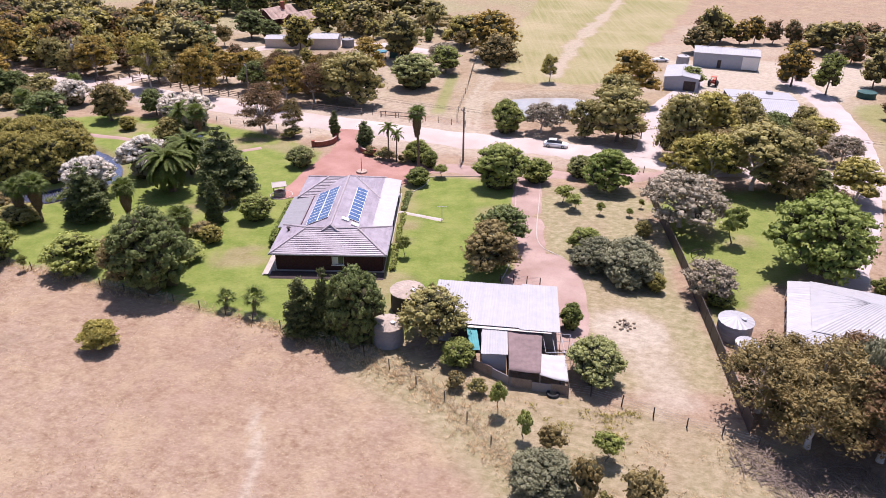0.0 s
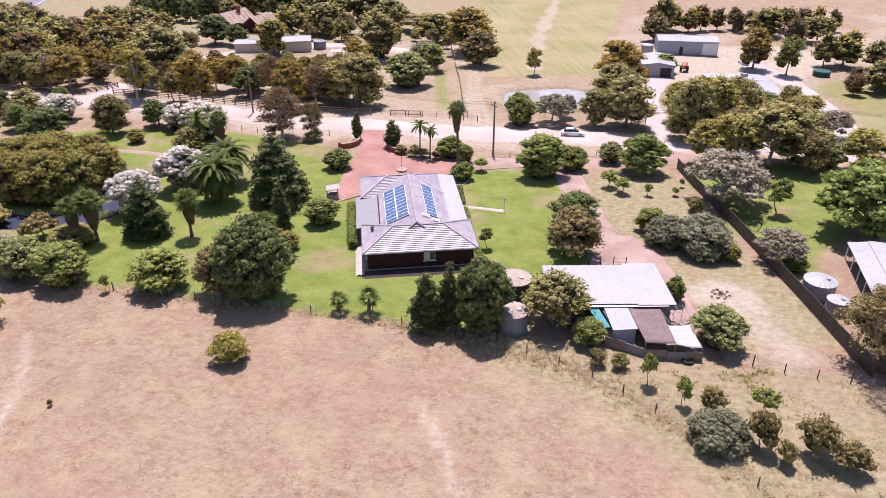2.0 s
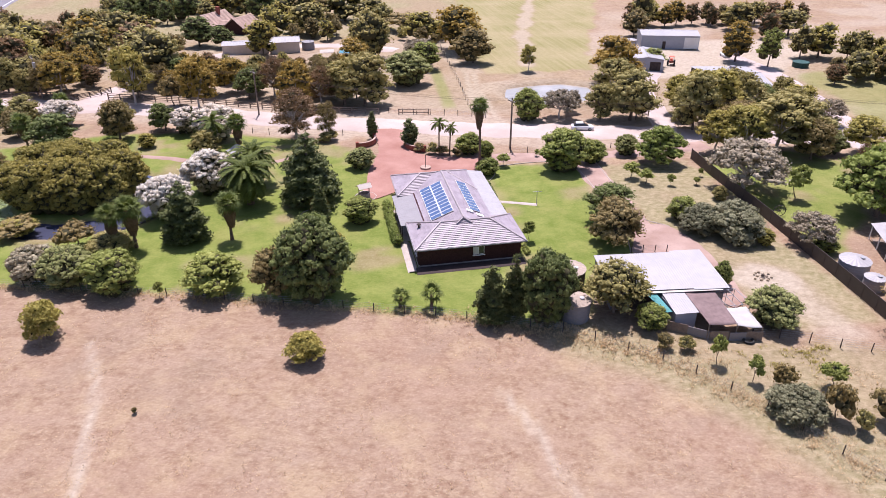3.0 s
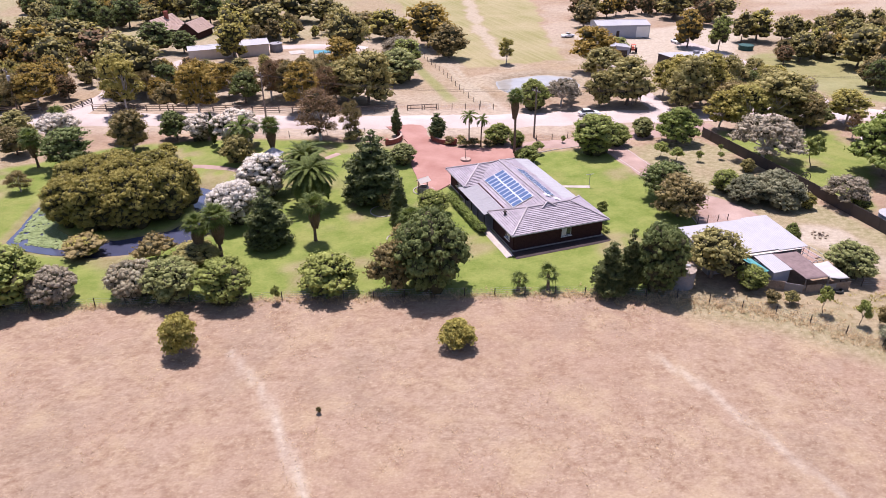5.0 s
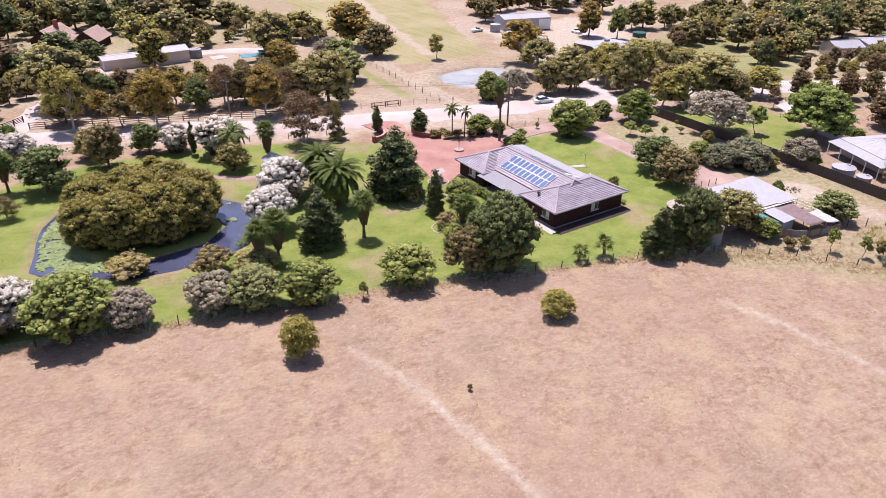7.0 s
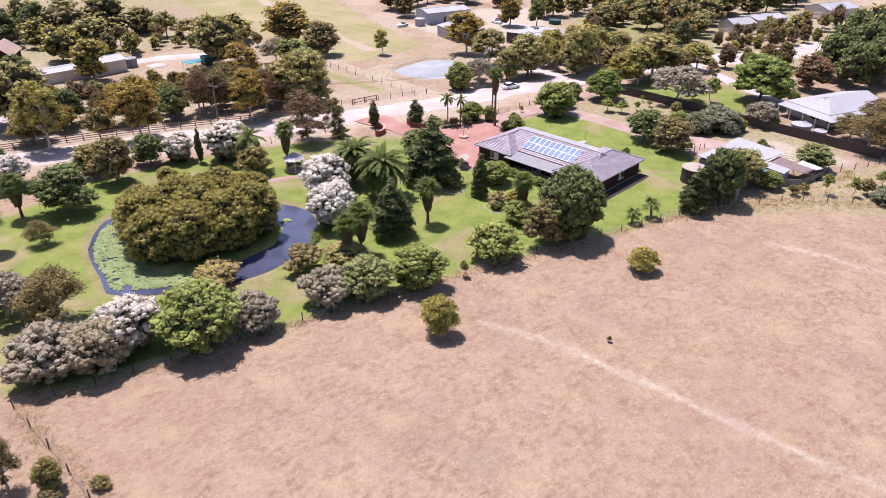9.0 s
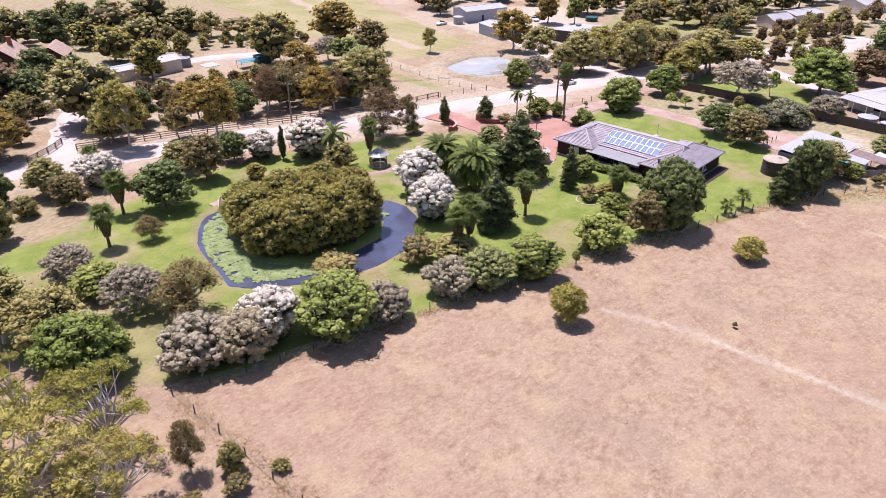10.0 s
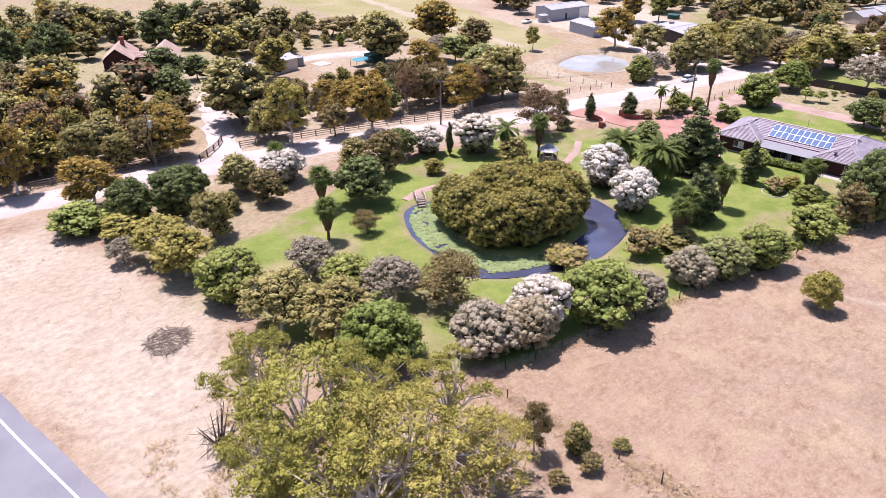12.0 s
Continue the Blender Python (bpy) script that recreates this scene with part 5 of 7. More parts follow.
def slope(parent, name, a, b, c, d, mat, course=0.42, lift=0.075, label=""):
    """A roof slope from the eave a-b up to the top d-c, laid in overlapping courses."""
    a, b, c, d = (Vector(p) for p in (a, b, c, d))
    n = (b - a).cross(d - a).normalized()
    if n.z < 0:
        n = -n
    rows = max(1, round(((d - a).length + (c - b).length) / 2 / course))
    bm = bmesh.new()
    for i in range(rows):
        u, w = i / rows, (i + 1) / rows
        p = [a.lerp(d, u), b.lerp(c, u), b.lerp(c, w), a.lerp(d, w)]
        cut = max(1, int((p[1] - p[0]).length / 1.1))
        for k in range(cut):
            s, t = k / cut, (k + 1) / cut
            q = [p[0].lerp(p[1], s), p[0].lerp(p[1], t), p[3].lerp(p[2], t), p[3].lerp(p[2], s)]
            up = n * (lift + 0.012 * ((k * 7 + i * 3) % 5) / 5)
            v = [bm.verts.new(x) for x in (q[0] + up, q[1] + up, q[2] + n * 0.012, q[3] + n * 0.012, q[0] - n * 0.02, q[1] - n * 0.02)]
            bm.faces.new(v[:4])
            bm.faces.new((v[4], v[5], v[1], v[0]))
    bmesh.ops.recalc_face_normals(bm, faces=bm.faces)
    return part(name, bm, mat, parent, label)


def cap(parent, a, b, mat, r=0.13, name="ridge_cap"):
    bm = bmesh.new()
    tube(bm, [a, b], [r, r], 6)
    return part(name, bm, mat, parent)


def hip_roof(parent, x0, x1, y0, y1, z, pitch, mat, capmat, along="x", sides="NESW"):
    """A hip roof over a rectangle, with ridge and hip caps."""
    if along == "x":
        k = (y1 - y0) / 2
        e, f = Vector((x0 + k, (y0 + y1) / 2, z + k * pitch)), Vector((x1 - k, (y0 + y1) / 2, z + k * pitch))
    else:
        k = (x1 - x0) / 2
        e, f = Vector(((x0 + x1) / 2, y0 + k, z + k * pitch)), Vector(((x0 + x1) / 2, y1 - k, z + k * pitch))
    sw, se, ne, nw = (Vector((x, y, z)) for x, y in ((x0, y0), (x1, y0), (x1, y1), (x0, y1)))
    if along == "x":
        todo = {"S": (sw, se, f, e), "N": (ne, nw, e, f), "W": (nw, sw, e, e), "E": (se, ne, f, f)}
        hips = ((sw, e), (nw, e), (se, f), (ne, f))
    else:
        todo = {"W": (nw, sw, e, f), "E": (se, ne, f, e), "S": (sw, se, e, e), "N": (ne, nw, f, f)}
        hips = ((sw, e), (se, e), (nw, f), (ne, f))
    for s in sides:
        slope(parent, "roof_slope", *todo[s], mat)
    up = Vector((0, 0, 0.06))
    for a, b in hips + ((e, f),):
        if (a - b).length > 0.2:
            cap(parent, a + up, b + up, capmat)


def solid_grid(xs, zs, y0, y1, filled):
    """One closed slab made of the filled cells of a grid in x and z."""
    bm = bmesh.new()
    made = {}

    def vert(i, j, y):
        if (i, j, y) not in made:
            made[i, j, y] = bm.verts.new((xs[i], y, zs[j]))
        return made[i, j, y]

    nx, nz = len(xs) - 1, len(zs) - 1
    ok = [[filled((xs[i] + xs[i + 1]) / 2, (zs[j] + zs[j + 1]) / 2) for j in range(nz)] for i in range(nx)]
    for i in range(nx):
        for j in range(nz):
            if not ok[i][j]:
                continue
            bm.faces.new([vert(*k, y0) for k in ((i, j), (i + 1, j), (i + 1, j + 1), (i, j + 1))])
            bm.faces.new([vert(*k, y1) for k in ((i, j + 1), (i + 1, j + 1), (i + 1, j), (i, j))])
            for (di, dj), (a, c) in {(-1, 0): ((i, j), (i, j + 1)), (1, 0): ((i + 1, j + 1), (i + 1, j)), (0, -1): ((i + 1, j), (i, j)), (0, 1): ((i, j + 1), (i + 1, j + 1))}.items():
                p, q = i + di, j + dj
                if not (0 <= p < nx and 0 <= q < nz and ok[p][q]):
                    bm.faces.new((vert(*a, y0), vert(*c, y0), vert(*c, y1), vert(*a, y1)))
    bmesh.ops.recalc_face_normals(bm, faces=bm.faces)
    return bm


def wall(parent, a, b, z0, z1, mat, openings=(), thick=0.24, name="wall"):
    """A straight wall from a to b with openings (from, to, sill, head) cut through it."""
    a, b = Vector((*a, 0)), Vector((*b, 0))
    length = (b - a).length
    m = Matrix.Translation(a) @ Matrix.Rotation(math.atan2(b.y - a.y, b.x - a.x), 4, "Z")
    xs = sorted({0.0, length, *(v for o in openings for v in o[:2])})
    zs = sorted({z0, z1, *(v for o in openings for v in o[2:])})
    bm = solid_grid(xs, zs, -thick / 2, thick / 2, lambda x, z: not any(o[0] < x < o[1] and o[2] < z < o[3] for o in openings))
    return part(name, bm, mat, parent, m=m), m


def window(parent, m, s, e, lo, hi, blind=0.0, side=-1):
    """A framed window in a wall's opening; side: which way it faces along the wall's own y."""
    xs = [s, s + 0.06, (s + e) / 2 - 0.03, (s + e) / 2 + 0.03, e - 0.06, e]
    zs = [lo, lo + 0.06, hi - 0.06, hi]
    w = part("window", solid_grid(xs, zs, -0.03, 0.03, lambda x, z: x < xs[1] or xs[2] < x < xs[3] or x > xs[4] or z < zs[1] or z > zs[2]), M_FRAMEWHITE, parent, "white window frame", m)
    part("pane", boxes((s + 0.06, e - 0.06, -0.008, 0.008, lo + 0.06, hi - 0.06)), M_GLASS, w)
    part("sill", boxes((s - 0.08, e + 0.08, side * 0.12, side * 0.26, lo - 0.08, lo)), M_FRAMEWHITE, w)
    if blind:
        part("blind", boxes((s + 0.07, s + 0.07 + (e - s - 0.14) * blind, side * 0.012, side * 0.02, lo + 0.08, hi - 0.08)), M_BLIND, w, "pale closed blind")


def walls_round(parent, x0, x1, y0, y1, z0, z1, mat, south=(), north=(), west=(), east=()):
    out = {}
    out["S"] = wall(parent, (x0, y0), (x1, y0), z0, z1, mat, south)[1]
    out["N"] = wall(parent, (x0, y1), (x1, y1), z0, z1, mat, north)[1]
    out["W"] = wall(parent, (x0, y0 + 0.12), (x0, y1 - 0.12), z0, z1, mat, west)[1]
    out["E"] = wall(parent, (x1, y0 + 0.12), (x1, y1 - 0.12), z0, z1, mat, east)[1]
    return out


def main_house():
    """The long brick homestead: two hipped wings joined by a ridge, with verandahs between."""
    h = thing("house", "dark brick homestead with grey tiled hip roof and solar panels", "house", pose(0, 0, 0))
    z, p = 2.62, 0.42
    part("slab", boxes((-23.2, -9.5, 75.4, 82.6, -0.2, 0.12), (-21.4, -11.9, 82.6, 92.4, -0.2, 0.12), (-23.2, -11.9, 92.4, 99.3, -0.2, 0.12)), M_CONCRETE, h)
    s_open = [(7.0, 8.5, 0.95, 2.1)]
    w_open = [(1.0, 2.5, 0.95, 2.1)]
    m = walls_round(h, -23.0, -9.7, 75.6, 82.4, 0.12, z + 0.05, M_BRICK, s_open, [], w_open, [(2.5, 4.3, 0.95, 2.1)])
    window(h, m["S"], *s_open[0], 0.5)
    window(h, m["W"], *w_open[0], 0.5, 1)
    window(h, m["E"], 2.5, 4.3, 0.95, 2.1, 0.3, -1)
    m = wall(h, (-21.2, 82.5), (-21.2, 92.3), 0.12, z + 0.2, M_BRICK, [(1.5, 3.0, 0.9, 2.1), (4.5, 6.3, 0.14, 2.2), (7.5, 9.0, 0.9, 2.1)])[1]
    for o in ((1.5, 3.0, 0.9, 2.1), (4.5, 6.3, 0.14, 2.2), (7.5, 9.0, 0.9, 2.1)):
        window(h, m, *o, 0.4, 1)
    wall(h, (-12.1, 82.5), (-12.1, 92.3), 0.12, z + 0.2, M_BRICK)
    m = walls_round(h, -23.0, -12.1, 92.4, 99.1, 0.12, z + 0.05, M_BRICK, [], [], [(2.2, 4.0, 0.95, 2.1)], [])
    window(h, m["W"], 2.2, 4.0, 0.95, 2.1, 0.6, 1)
    # solid dark blocks in place of rooms, their shade put into the colour
    part("dim_interior", boxes((-22.6, -10.1, 76.0, 82.0, 0.13, 2.5), (-20.8, -12.5, 82.0, 92.8, 0.13, 2.5), (-22.6, -12.5, 92.8, 98.7, 0.13, 2.5)), M_ROOMDARK, h)
    hip_roof(h, -23.6, -9.1, 75.0, 83.0, z, p, M_TILE, M_RIDGE)
    hip_roof(h, -23.6, -11.6, 91.9, 99.8, z, p, M_TILE, M_RIDGE)
    zr = z + 4.95 * p
    slope(h, "roof_slope", (-21.5, 96.5, z), (-21.5, 79.0, z), (-16.55, 79.0, zr), (-16.55, 95.2, zr), M_TILE)
    slope(h, "roof_slope", (-11.6, 79.0, z), (-11.6, 99.6, z), (-16.55, 95.2, zr), (-16.55, 79.0, zr), M_TILE)
    slope(h, "roof_slope", (-17.6, 78.45, z + 3.45 * p), (-15.5, 78.45, z + 3.45 * p), (-16.55, 79.0, zr), (-16.55, 79.0, zr), M_TILE)
    slope(h, "roof_slope", (-11.6, 99.7, z), (-21.0, 99.7, z), (-16.55, 95.2, zr), (-16.55, 95.2, zr), M_TILE)
    up = Vector((0, 0, 0.06))
    for a, b in (((-16.55, 79.0, zr), (-16.55, 95.2, zr)), ((-17.6, 78.45, z + 3.45 * p), (-16.55, 79.0, zr)), ((-15.5, 78.45, z + 3.45 * p), (-16.55, 79.0, zr)), ((-11.6, 99.7, z), (-16.55, 95.2, zr))):
        cap(h, Vector(a) + up, Vector(b) + up, M_RIDGE)
    for x0, x1, y0, y1 in ((-23.65, -9.05, 74.86, 74.96), (-23.74, -23.64, 74.86, 83.1), (-9.06, -8.96, 74.86, 83.1), (-23.74, -23.64, 91.8, 99.9)):
        part("gutter", boxes((x0, x1, y0, y1, z - 0.12, z + 0.02)), M_ZINC, h)
    verandah(h, "west_verandah", -24.4, -21.45, 82.6, 92.6, 2.4, 2.72, M_ZINC, -24.2)
    verandah(h, "east_verandah", -9.2, -11.75, 83.0, 99.7, 2.3, 2.72, M_WHITE, -9.4)
    for x, y in ((-15.1, 80.6), (-13.8, 80.1)):
        bm = bmesh.new()
        box(bm, -0.5, 0.5, -0.36, 0.36, -0.02, 0.14, Matrix.Translation((x, y + 1.2, z + (-11.6 - x) * p + 0.1)) @ Matrix.Rotation(math.atan(p), 4, "Y"), 0.02)
        part("skylight", bm, M_FRAMEWHITE, h, "pale skylight dome on the tiles")
    bm = bmesh.new()
    tube(bm, [(-22.3, 80.2, z + 0.4), (-22.3, 80.2, z + 1.0)], [0.14, 0.14], 8)
    tube(bm, [(-22.3, 80.2, z + 1.0), (-22.3, 80.2, z + 1.12)], [0.3, 0.22], 8)
    part("roof_vent", bm, M_DARKWOOD, h, "dark round roof vent")
    return h


def corrugated(parent, name, a, b, c, d, mat, pitch=0.25, deep=0.025, label="", sheet=0.9):
    """A ribbed sheet roof on the quad a b c d, ribs running from a-b up to d-c, in lapped sheets."""
    a, b, c, d = (Vector(p) for p in (a, b, c, d))
    n = (b - a).cross(d - a).normalized()
    if n.z < 0:
        n = -n
    k = max(4, int((b - a).length / pitch) * 2)
    v, f = [], []
    for i in range(k + 1):
        u = i / k
        lap = 0.012 * (int(u * (b - a).length / sheet) % 2)
        o = n * (deep * (i % 2) + lap)
        v += [a.lerp(b, u) + o, d.lerp(c, u) + o, a.lerp(b, u) - n * 0.03, d.lerp(c, u) - n * 0.03]
    for i in range(k):
        p, q = i * 4, i * 4 + 4
        f += [(p, q, q + 1, p + 1), (p + 2, p + 3, q + 3, q + 2), (p, p + 2, q + 2, q), (p + 1, q + 1, q + 3, p + 3)]
    f += [(0, 1, 3, 2), (k * 4, k * 4 + 2, k * 4 + 3, k * 4 + 1)]
    return part(name, mesh_of(name, v, f, mat), None, parent, label)


def verandah(parent, name, x_low, x_high, y0, y1, z_low, z_high, mat, post_x):
    corrugated(parent, "verandah_roof", (x_low, y0, z_low), (x_low, y1, z_low), (x_high, y1, z_high), (x_high, y0, z_high), mat, 0.2, 0.02)
    k = 5
    for i in range(k):
        y = y0 + 0.2 + (y1 - y0 - 0.4) * i / (k - 1)
        part("verandah_post", boxes((post_x - 0.05, post_x + 0.05, y - 0.05, y + 0.05, -0.1, z_low + 0.02)), M_DARKWOOD, parent)
    lo, hi = sorted((x_low, x_high))
    part("verandah_floor", boxes((lo, hi, y0, y1, -0.15, 0.09)), M_CONCRETE, parent)


def solar_array(label, origin, tilt_axis_sign, columns, rows, wide, deep, gap):
    """Panels on rails: columns up the slope, rows along the ridge."""
    arr = thing("solar_array", label, "solar panels", origin)
    glass = bm_mesh("glass", boxes((0.06, deep - 0.06, 0.06, wide - 0.06, 0.03, 0.05)), M_SOLAR)
    bm = bmesh.new()
    box(bm, 0, deep, 0, wide, 0, 0.034)
    frame_me = bm_mesh("solar_panel", bm, M_FRAMEWHITE)
    for i in range(columns):
        for j in range(rows):
            p = part("solar_panel", frame_me, None, arr, m=Matrix.Translation((i * (deep + gap), j * (wide + 0.02), 0.1)))
            part("glass", glass, None, p, "blue solar cells")
        part("rail", boxes((i * (deep + gap) + 0.3, i * (deep + gap) + 0.36, -0.1, rows * (wide + 0.02), 0.03, 0.1)), M_GREYMETAL, arr)


main_house()
_t = math.atan(0.42)
solar_array("large blue rooftop solar array in two columns", Matrix.Translation((-20.35, 81.7, 2.62 + 1.15 * 0.42 + 0.06)) @ Matrix.Rotation(-_t, 4, "Y"), 1, 2, 10, 1.0, 1.63, 0.06)
solar_array("narrow blue rooftop solar array of single column", Matrix.Translation((-14.95, 82.3, 2.62 + 3.35 * 0.42 + 0.06)) @ Matrix.Rotation(_t, 4, "Y"), 1, 1, 10, 1.0, 1.6, 0.06)


def sheet_wall(parent, a, b, z0, z1, mat, name="wall", rib=0.3):
    """A ribbed steel wall."""
    a, b = Vector((*a, 0)), Vector((*b, 0))
    d = (b - a).normalized()
    s = Vector((-d.y, d.x, 0))
    k = max(2, int((b - a).length / rib) * 2)
    v, f = [], []
    for i in range(k + 1):
        p = a.lerp(b, i / k)
        o = s * (0.035 * (i % 2) + 0.02)
        for q in (p + o, p - s * 0.02):
            v += [(q.x, q.y, z0), (q.x, q.y, z1)]
    for i in range(k):
        p, q = i * 4, i * 4 + 4
        f += [(p, q, q + 1, p + 1), (p + 2, p + 3, q + 3, q + 2), (p + 1, q + 1, q + 3, p + 3)]
    f += [(0, 1, 3, 2), (k * 4, k * 4 + 2, k * 4 + 3, k * 4 + 1)]
    return part(name, mesh_of(name, v, f, mat), None, parent)


def gable_shed(name, label, m, lx, ly, eave, ridge, wallmat, roofmat, along="x", doors=()):
    """A steel shed with two roof slopes; doors: (from, to, height, material) on its -y wall."""
    s = thing(name, label, "shed", m)
    x = 0.0
    for a, b, hh, mat in doors:
        if a > x:
            sheet_wall(s, (x, 0), (a, 0), -0.1, eave, wallmat)
        sheet_wall(s, (a, 0), (b, 0), hh, eave, wallmat) if hh < eave - 0.05 else None
        part("door", boxes((a, b, 0.04, 0.1, 0, hh)), mat, s)
        x = b
    if x < lx:
        sheet_wall(s, (x, 0), (lx, 0), -0.1, eave, wallmat)
    sheet_wall(s, (lx, ly), (0, ly), -0.1, eave, wallmat)
    sheet_wall(s, (0, ly), (0, 0), -0.1, eave, wallmat)
    sheet_wall(s, (lx, 0), (lx, ly), -0.1, eave, wallmat)
    o = 0.25
    if along == "x":
        corrugated(s, "roof_sheet", (-o, -o, eave), (lx + o, -o, eave), (lx + o, ly / 2, ridge), (-o, ly / 2, ridge), roofmat, 0.4)
        corrugated(s, "roof_sheet", (lx + o, ly + o, eave), (-o, ly + o, eave), (-o, ly / 2, ridge), (lx + o, ly / 2, ridge), roofmat, 0.4)
        cap(s, (-o, ly / 2, ridge), (lx + o, ly / 2, ridge), roofmat, 0.12)
        for xx in (0, lx):
            part("gable", mesh_of("gable", [(xx - 0.03, 0, eave), (xx - 0.03, ly, eave), (xx - 0.03, ly / 2, ridge - 0.04), (xx + 0.03, 0, eave), (xx + 0.03, ly, eave), (xx + 0.03, ly / 2, ridge - 0.04)], [(0, 1, 2), (3, 5, 4), (0, 2, 5, 3), (1, 4, 5, 2), (0, 3, 4, 1)], wallmat), None, s)
    else:
        corrugated(s, "roof_sheet", (-o, ly + o, eave), (-o, -o, eave), (lx / 2, -o, ridge), (lx / 2, ly + o, ridge), roofmat, 0.4)
        corrugated(s, "roof_sheet", (lx + o, -o, eave), (lx + o, ly + o, eave), (lx / 2, ly + o, ridge), (lx / 2, -o, ridge), roofmat, 0.4)
        cap(s, (lx / 2, -o, ridge), (lx / 2, ly + o, ridge), roofmat, 0.12)
        for yy in (0, ly):
            part("gable", mesh_of("gable", [(0, yy - 0.03, eave), (lx, yy - 0.03, eave), (lx / 2, yy - 0.03, ridge - 0.04), (0, yy + 0.03, eave), (lx, yy + 0.03, eave), (lx / 2, yy + 0.03, ridge - 0.04)], [(0, 1, 2), (3, 5, 4), (0, 2, 5, 3), (1, 4, 5, 2), (0, 3, 4, 1)], wallmat), None, s)
    return s


# the white-roofed shed and the pens behind it
_m = Matrix.Translation((-2.4, 68.8, 0)) @ Matrix.Rotation(radians(-6), 4, "Z")
_shed = thing("shed", "long low shed with a bright white sheet roof", "shed", _m)
for _a, _b in (((0.2, -7.4), (13.4, -7.4)), ((13.4, -7.4), (13.4, -0.2)), ((13.4, -0.2), (0.2, -0.2)), ((0.2, -0.2), (0.2, -7.4))):
    sheet_wall(_shed, _a, _b, -0.1, 2.55, M_ZINC)
corrugated(_shed, "roof_sheet", (0, -7.7, 2.62), (9.6, -7.7, 2.62), (9.6, 0.1, 3.05), (0, 0.1, 3.05), M_WHITE, 0.3)
corrugated(_shed, "roof_sheet", (9.55, -7.9, 2.58), (13.8, -7.9, 2.58), (13.5, 0.35, 3.1), (9.55, 0.35, 3.1), M_WHITE, 0.3, label="lapped end sheet of white roof")
# no opening here: a dark board imitates the shaded doorway
part("door", boxes((2.4, 5.4, -7.5, -7.44, 0, 2.2)), M_DARKWOOD, _shed, "dark panel standing in for the shade of an open doorway")
part("flashing", boxes((4.2, 12.9, -8.1, -7.72, 2.44, 2.5)), M_CREAM, _shed)
_pens = thing("lean_to", "patchwork lean-to with white and teal sheet roofs", "lean-to", Matrix.Identity(4))
corrugated(_pens, "teal_roof", (1.3, 57.0, 2.0), (2.2, 57.0, 2.0), (1.9, 60.4, 2.25), (0.8, 60.4, 2.25), M_TEAL, 0.2, label="small teal sheet roof")
corrugated(_pens, "white_roof", (2.25, 56.3, 2.1), (4.95, 56.2, 2.1), (5.1, 60.5, 2.4), (2.5, 60.6, 2.4), M_WHITE, 0.25, label="pale white sheet roof")
for _a, _b in (((2.4, 56.5), (4.8, 56.4)), ((2.4, 60.2), (2.4, 56.5)), ((4.8, 56.4), (4.9, 60.2))):
    sheet_wall(_pens, _a, _b, -0.1, 2.08, M_STEELBLUE)
for _x, _y in ((1.35, 57.1), (1.4, 60.2)):
    part("post", boxes((_x - 0.05, _x + 0.05, _y - 0.05, _y + 0.05, -0.1, 2.05)), M_WOOD, _pens)


def cloth(name, label, corners, sag, mat, posts=True, n=14):
    """A stretched cloth roof that sags between its corners, on posts."""
    t = thing(name, label, "shade sail", Matrix.Identity(4))
    a, b, c, d = (Vector(p) for p in corners)
    v, f = [], []
    for i in range(n + 1):
        for j in range(n + 1):
            u, w = i / n, j / n
            p = a.lerp(b, u).lerp(d.lerp(c, u), w)
            p.z -= sag * 4 * u * (1 - u) * (0.4 + 0.6 * math.sin(math.pi * w)) + 0.06 * noise.noise((p.x, p.y, 2)) + 0.05 * (j % 5 == 0)
            v.append(p)
    for i in range(n):
        for j in range(n):
            k = i * (n + 1) + j
            f.append((k, k + n + 1, k + n + 2, k + 1))
    ob = part("cloth", mesh_of("cloth", v, f, mat, True), None, t)
    ob.modifiers.new("thick", "SOLIDIFY").thickness = 0.02
    if posts:
        for p in (a, b, c, d):
            part("post", boxes((p.x - 0.04, p.x + 0.04, p.y - 0.04, p.y + 0.04, -0.1, p.z + 0.03)), M_WOOD, t)


cloth("shade_cover", "brown shade cloth stretched over the animal pens", [(4.95, 54.0, 2.0), (8.0, 53.6, 1.95), (8.7, 60.0, 2.3), (5.15, 60.3, 2.35)], 0.12, M_SHADECLOTH)
cloth("canvas_cover", "white canvas cover sagging over a pen", [(7.9, 53.4, 1.9), (10.6, 52.9, 1.6), (10.7, 56.4, 2.0), (8.2, 56.6, 2.05)], 0.18, M_CANVAS)
_cage = thing("stock_pen", "open grey pipe frame of a pen", "pen", Matrix.Identity(4))
for _i in range(4):
    _x = 8.8 + _i * 0.95
    for _p in (((_x, 57.0, -0.1), (_x, 57.0, 1.9)), ((_x, 60.2, -0.1), (_x, 60.2, 1.9)), ((_x, 57.0, 1.9), (_x, 60.2, 1.9))):
        _bm = bmesh.new()
        tube(_bm, _p, [0.035, 0.035], 6)
        part("pipe", _bm, M_GREYMETAL, _cage)
for _y, _z in ((57.0, 1.9), (60.2, 1.9), (57.0, 1.0), (60.2, 1.0)):
    _bm = bmesh.new()
    tube(_bm, [(8.8, _y, _z), (11.65, _y, _z)], [0.03, 0.03], 6)
    part("pipe", _bm, M_GREYMETAL, _cage)
_fen = thing("pen_fence", "low fence of grey sheets round the pens", "fence", Matrix.Identity(4))
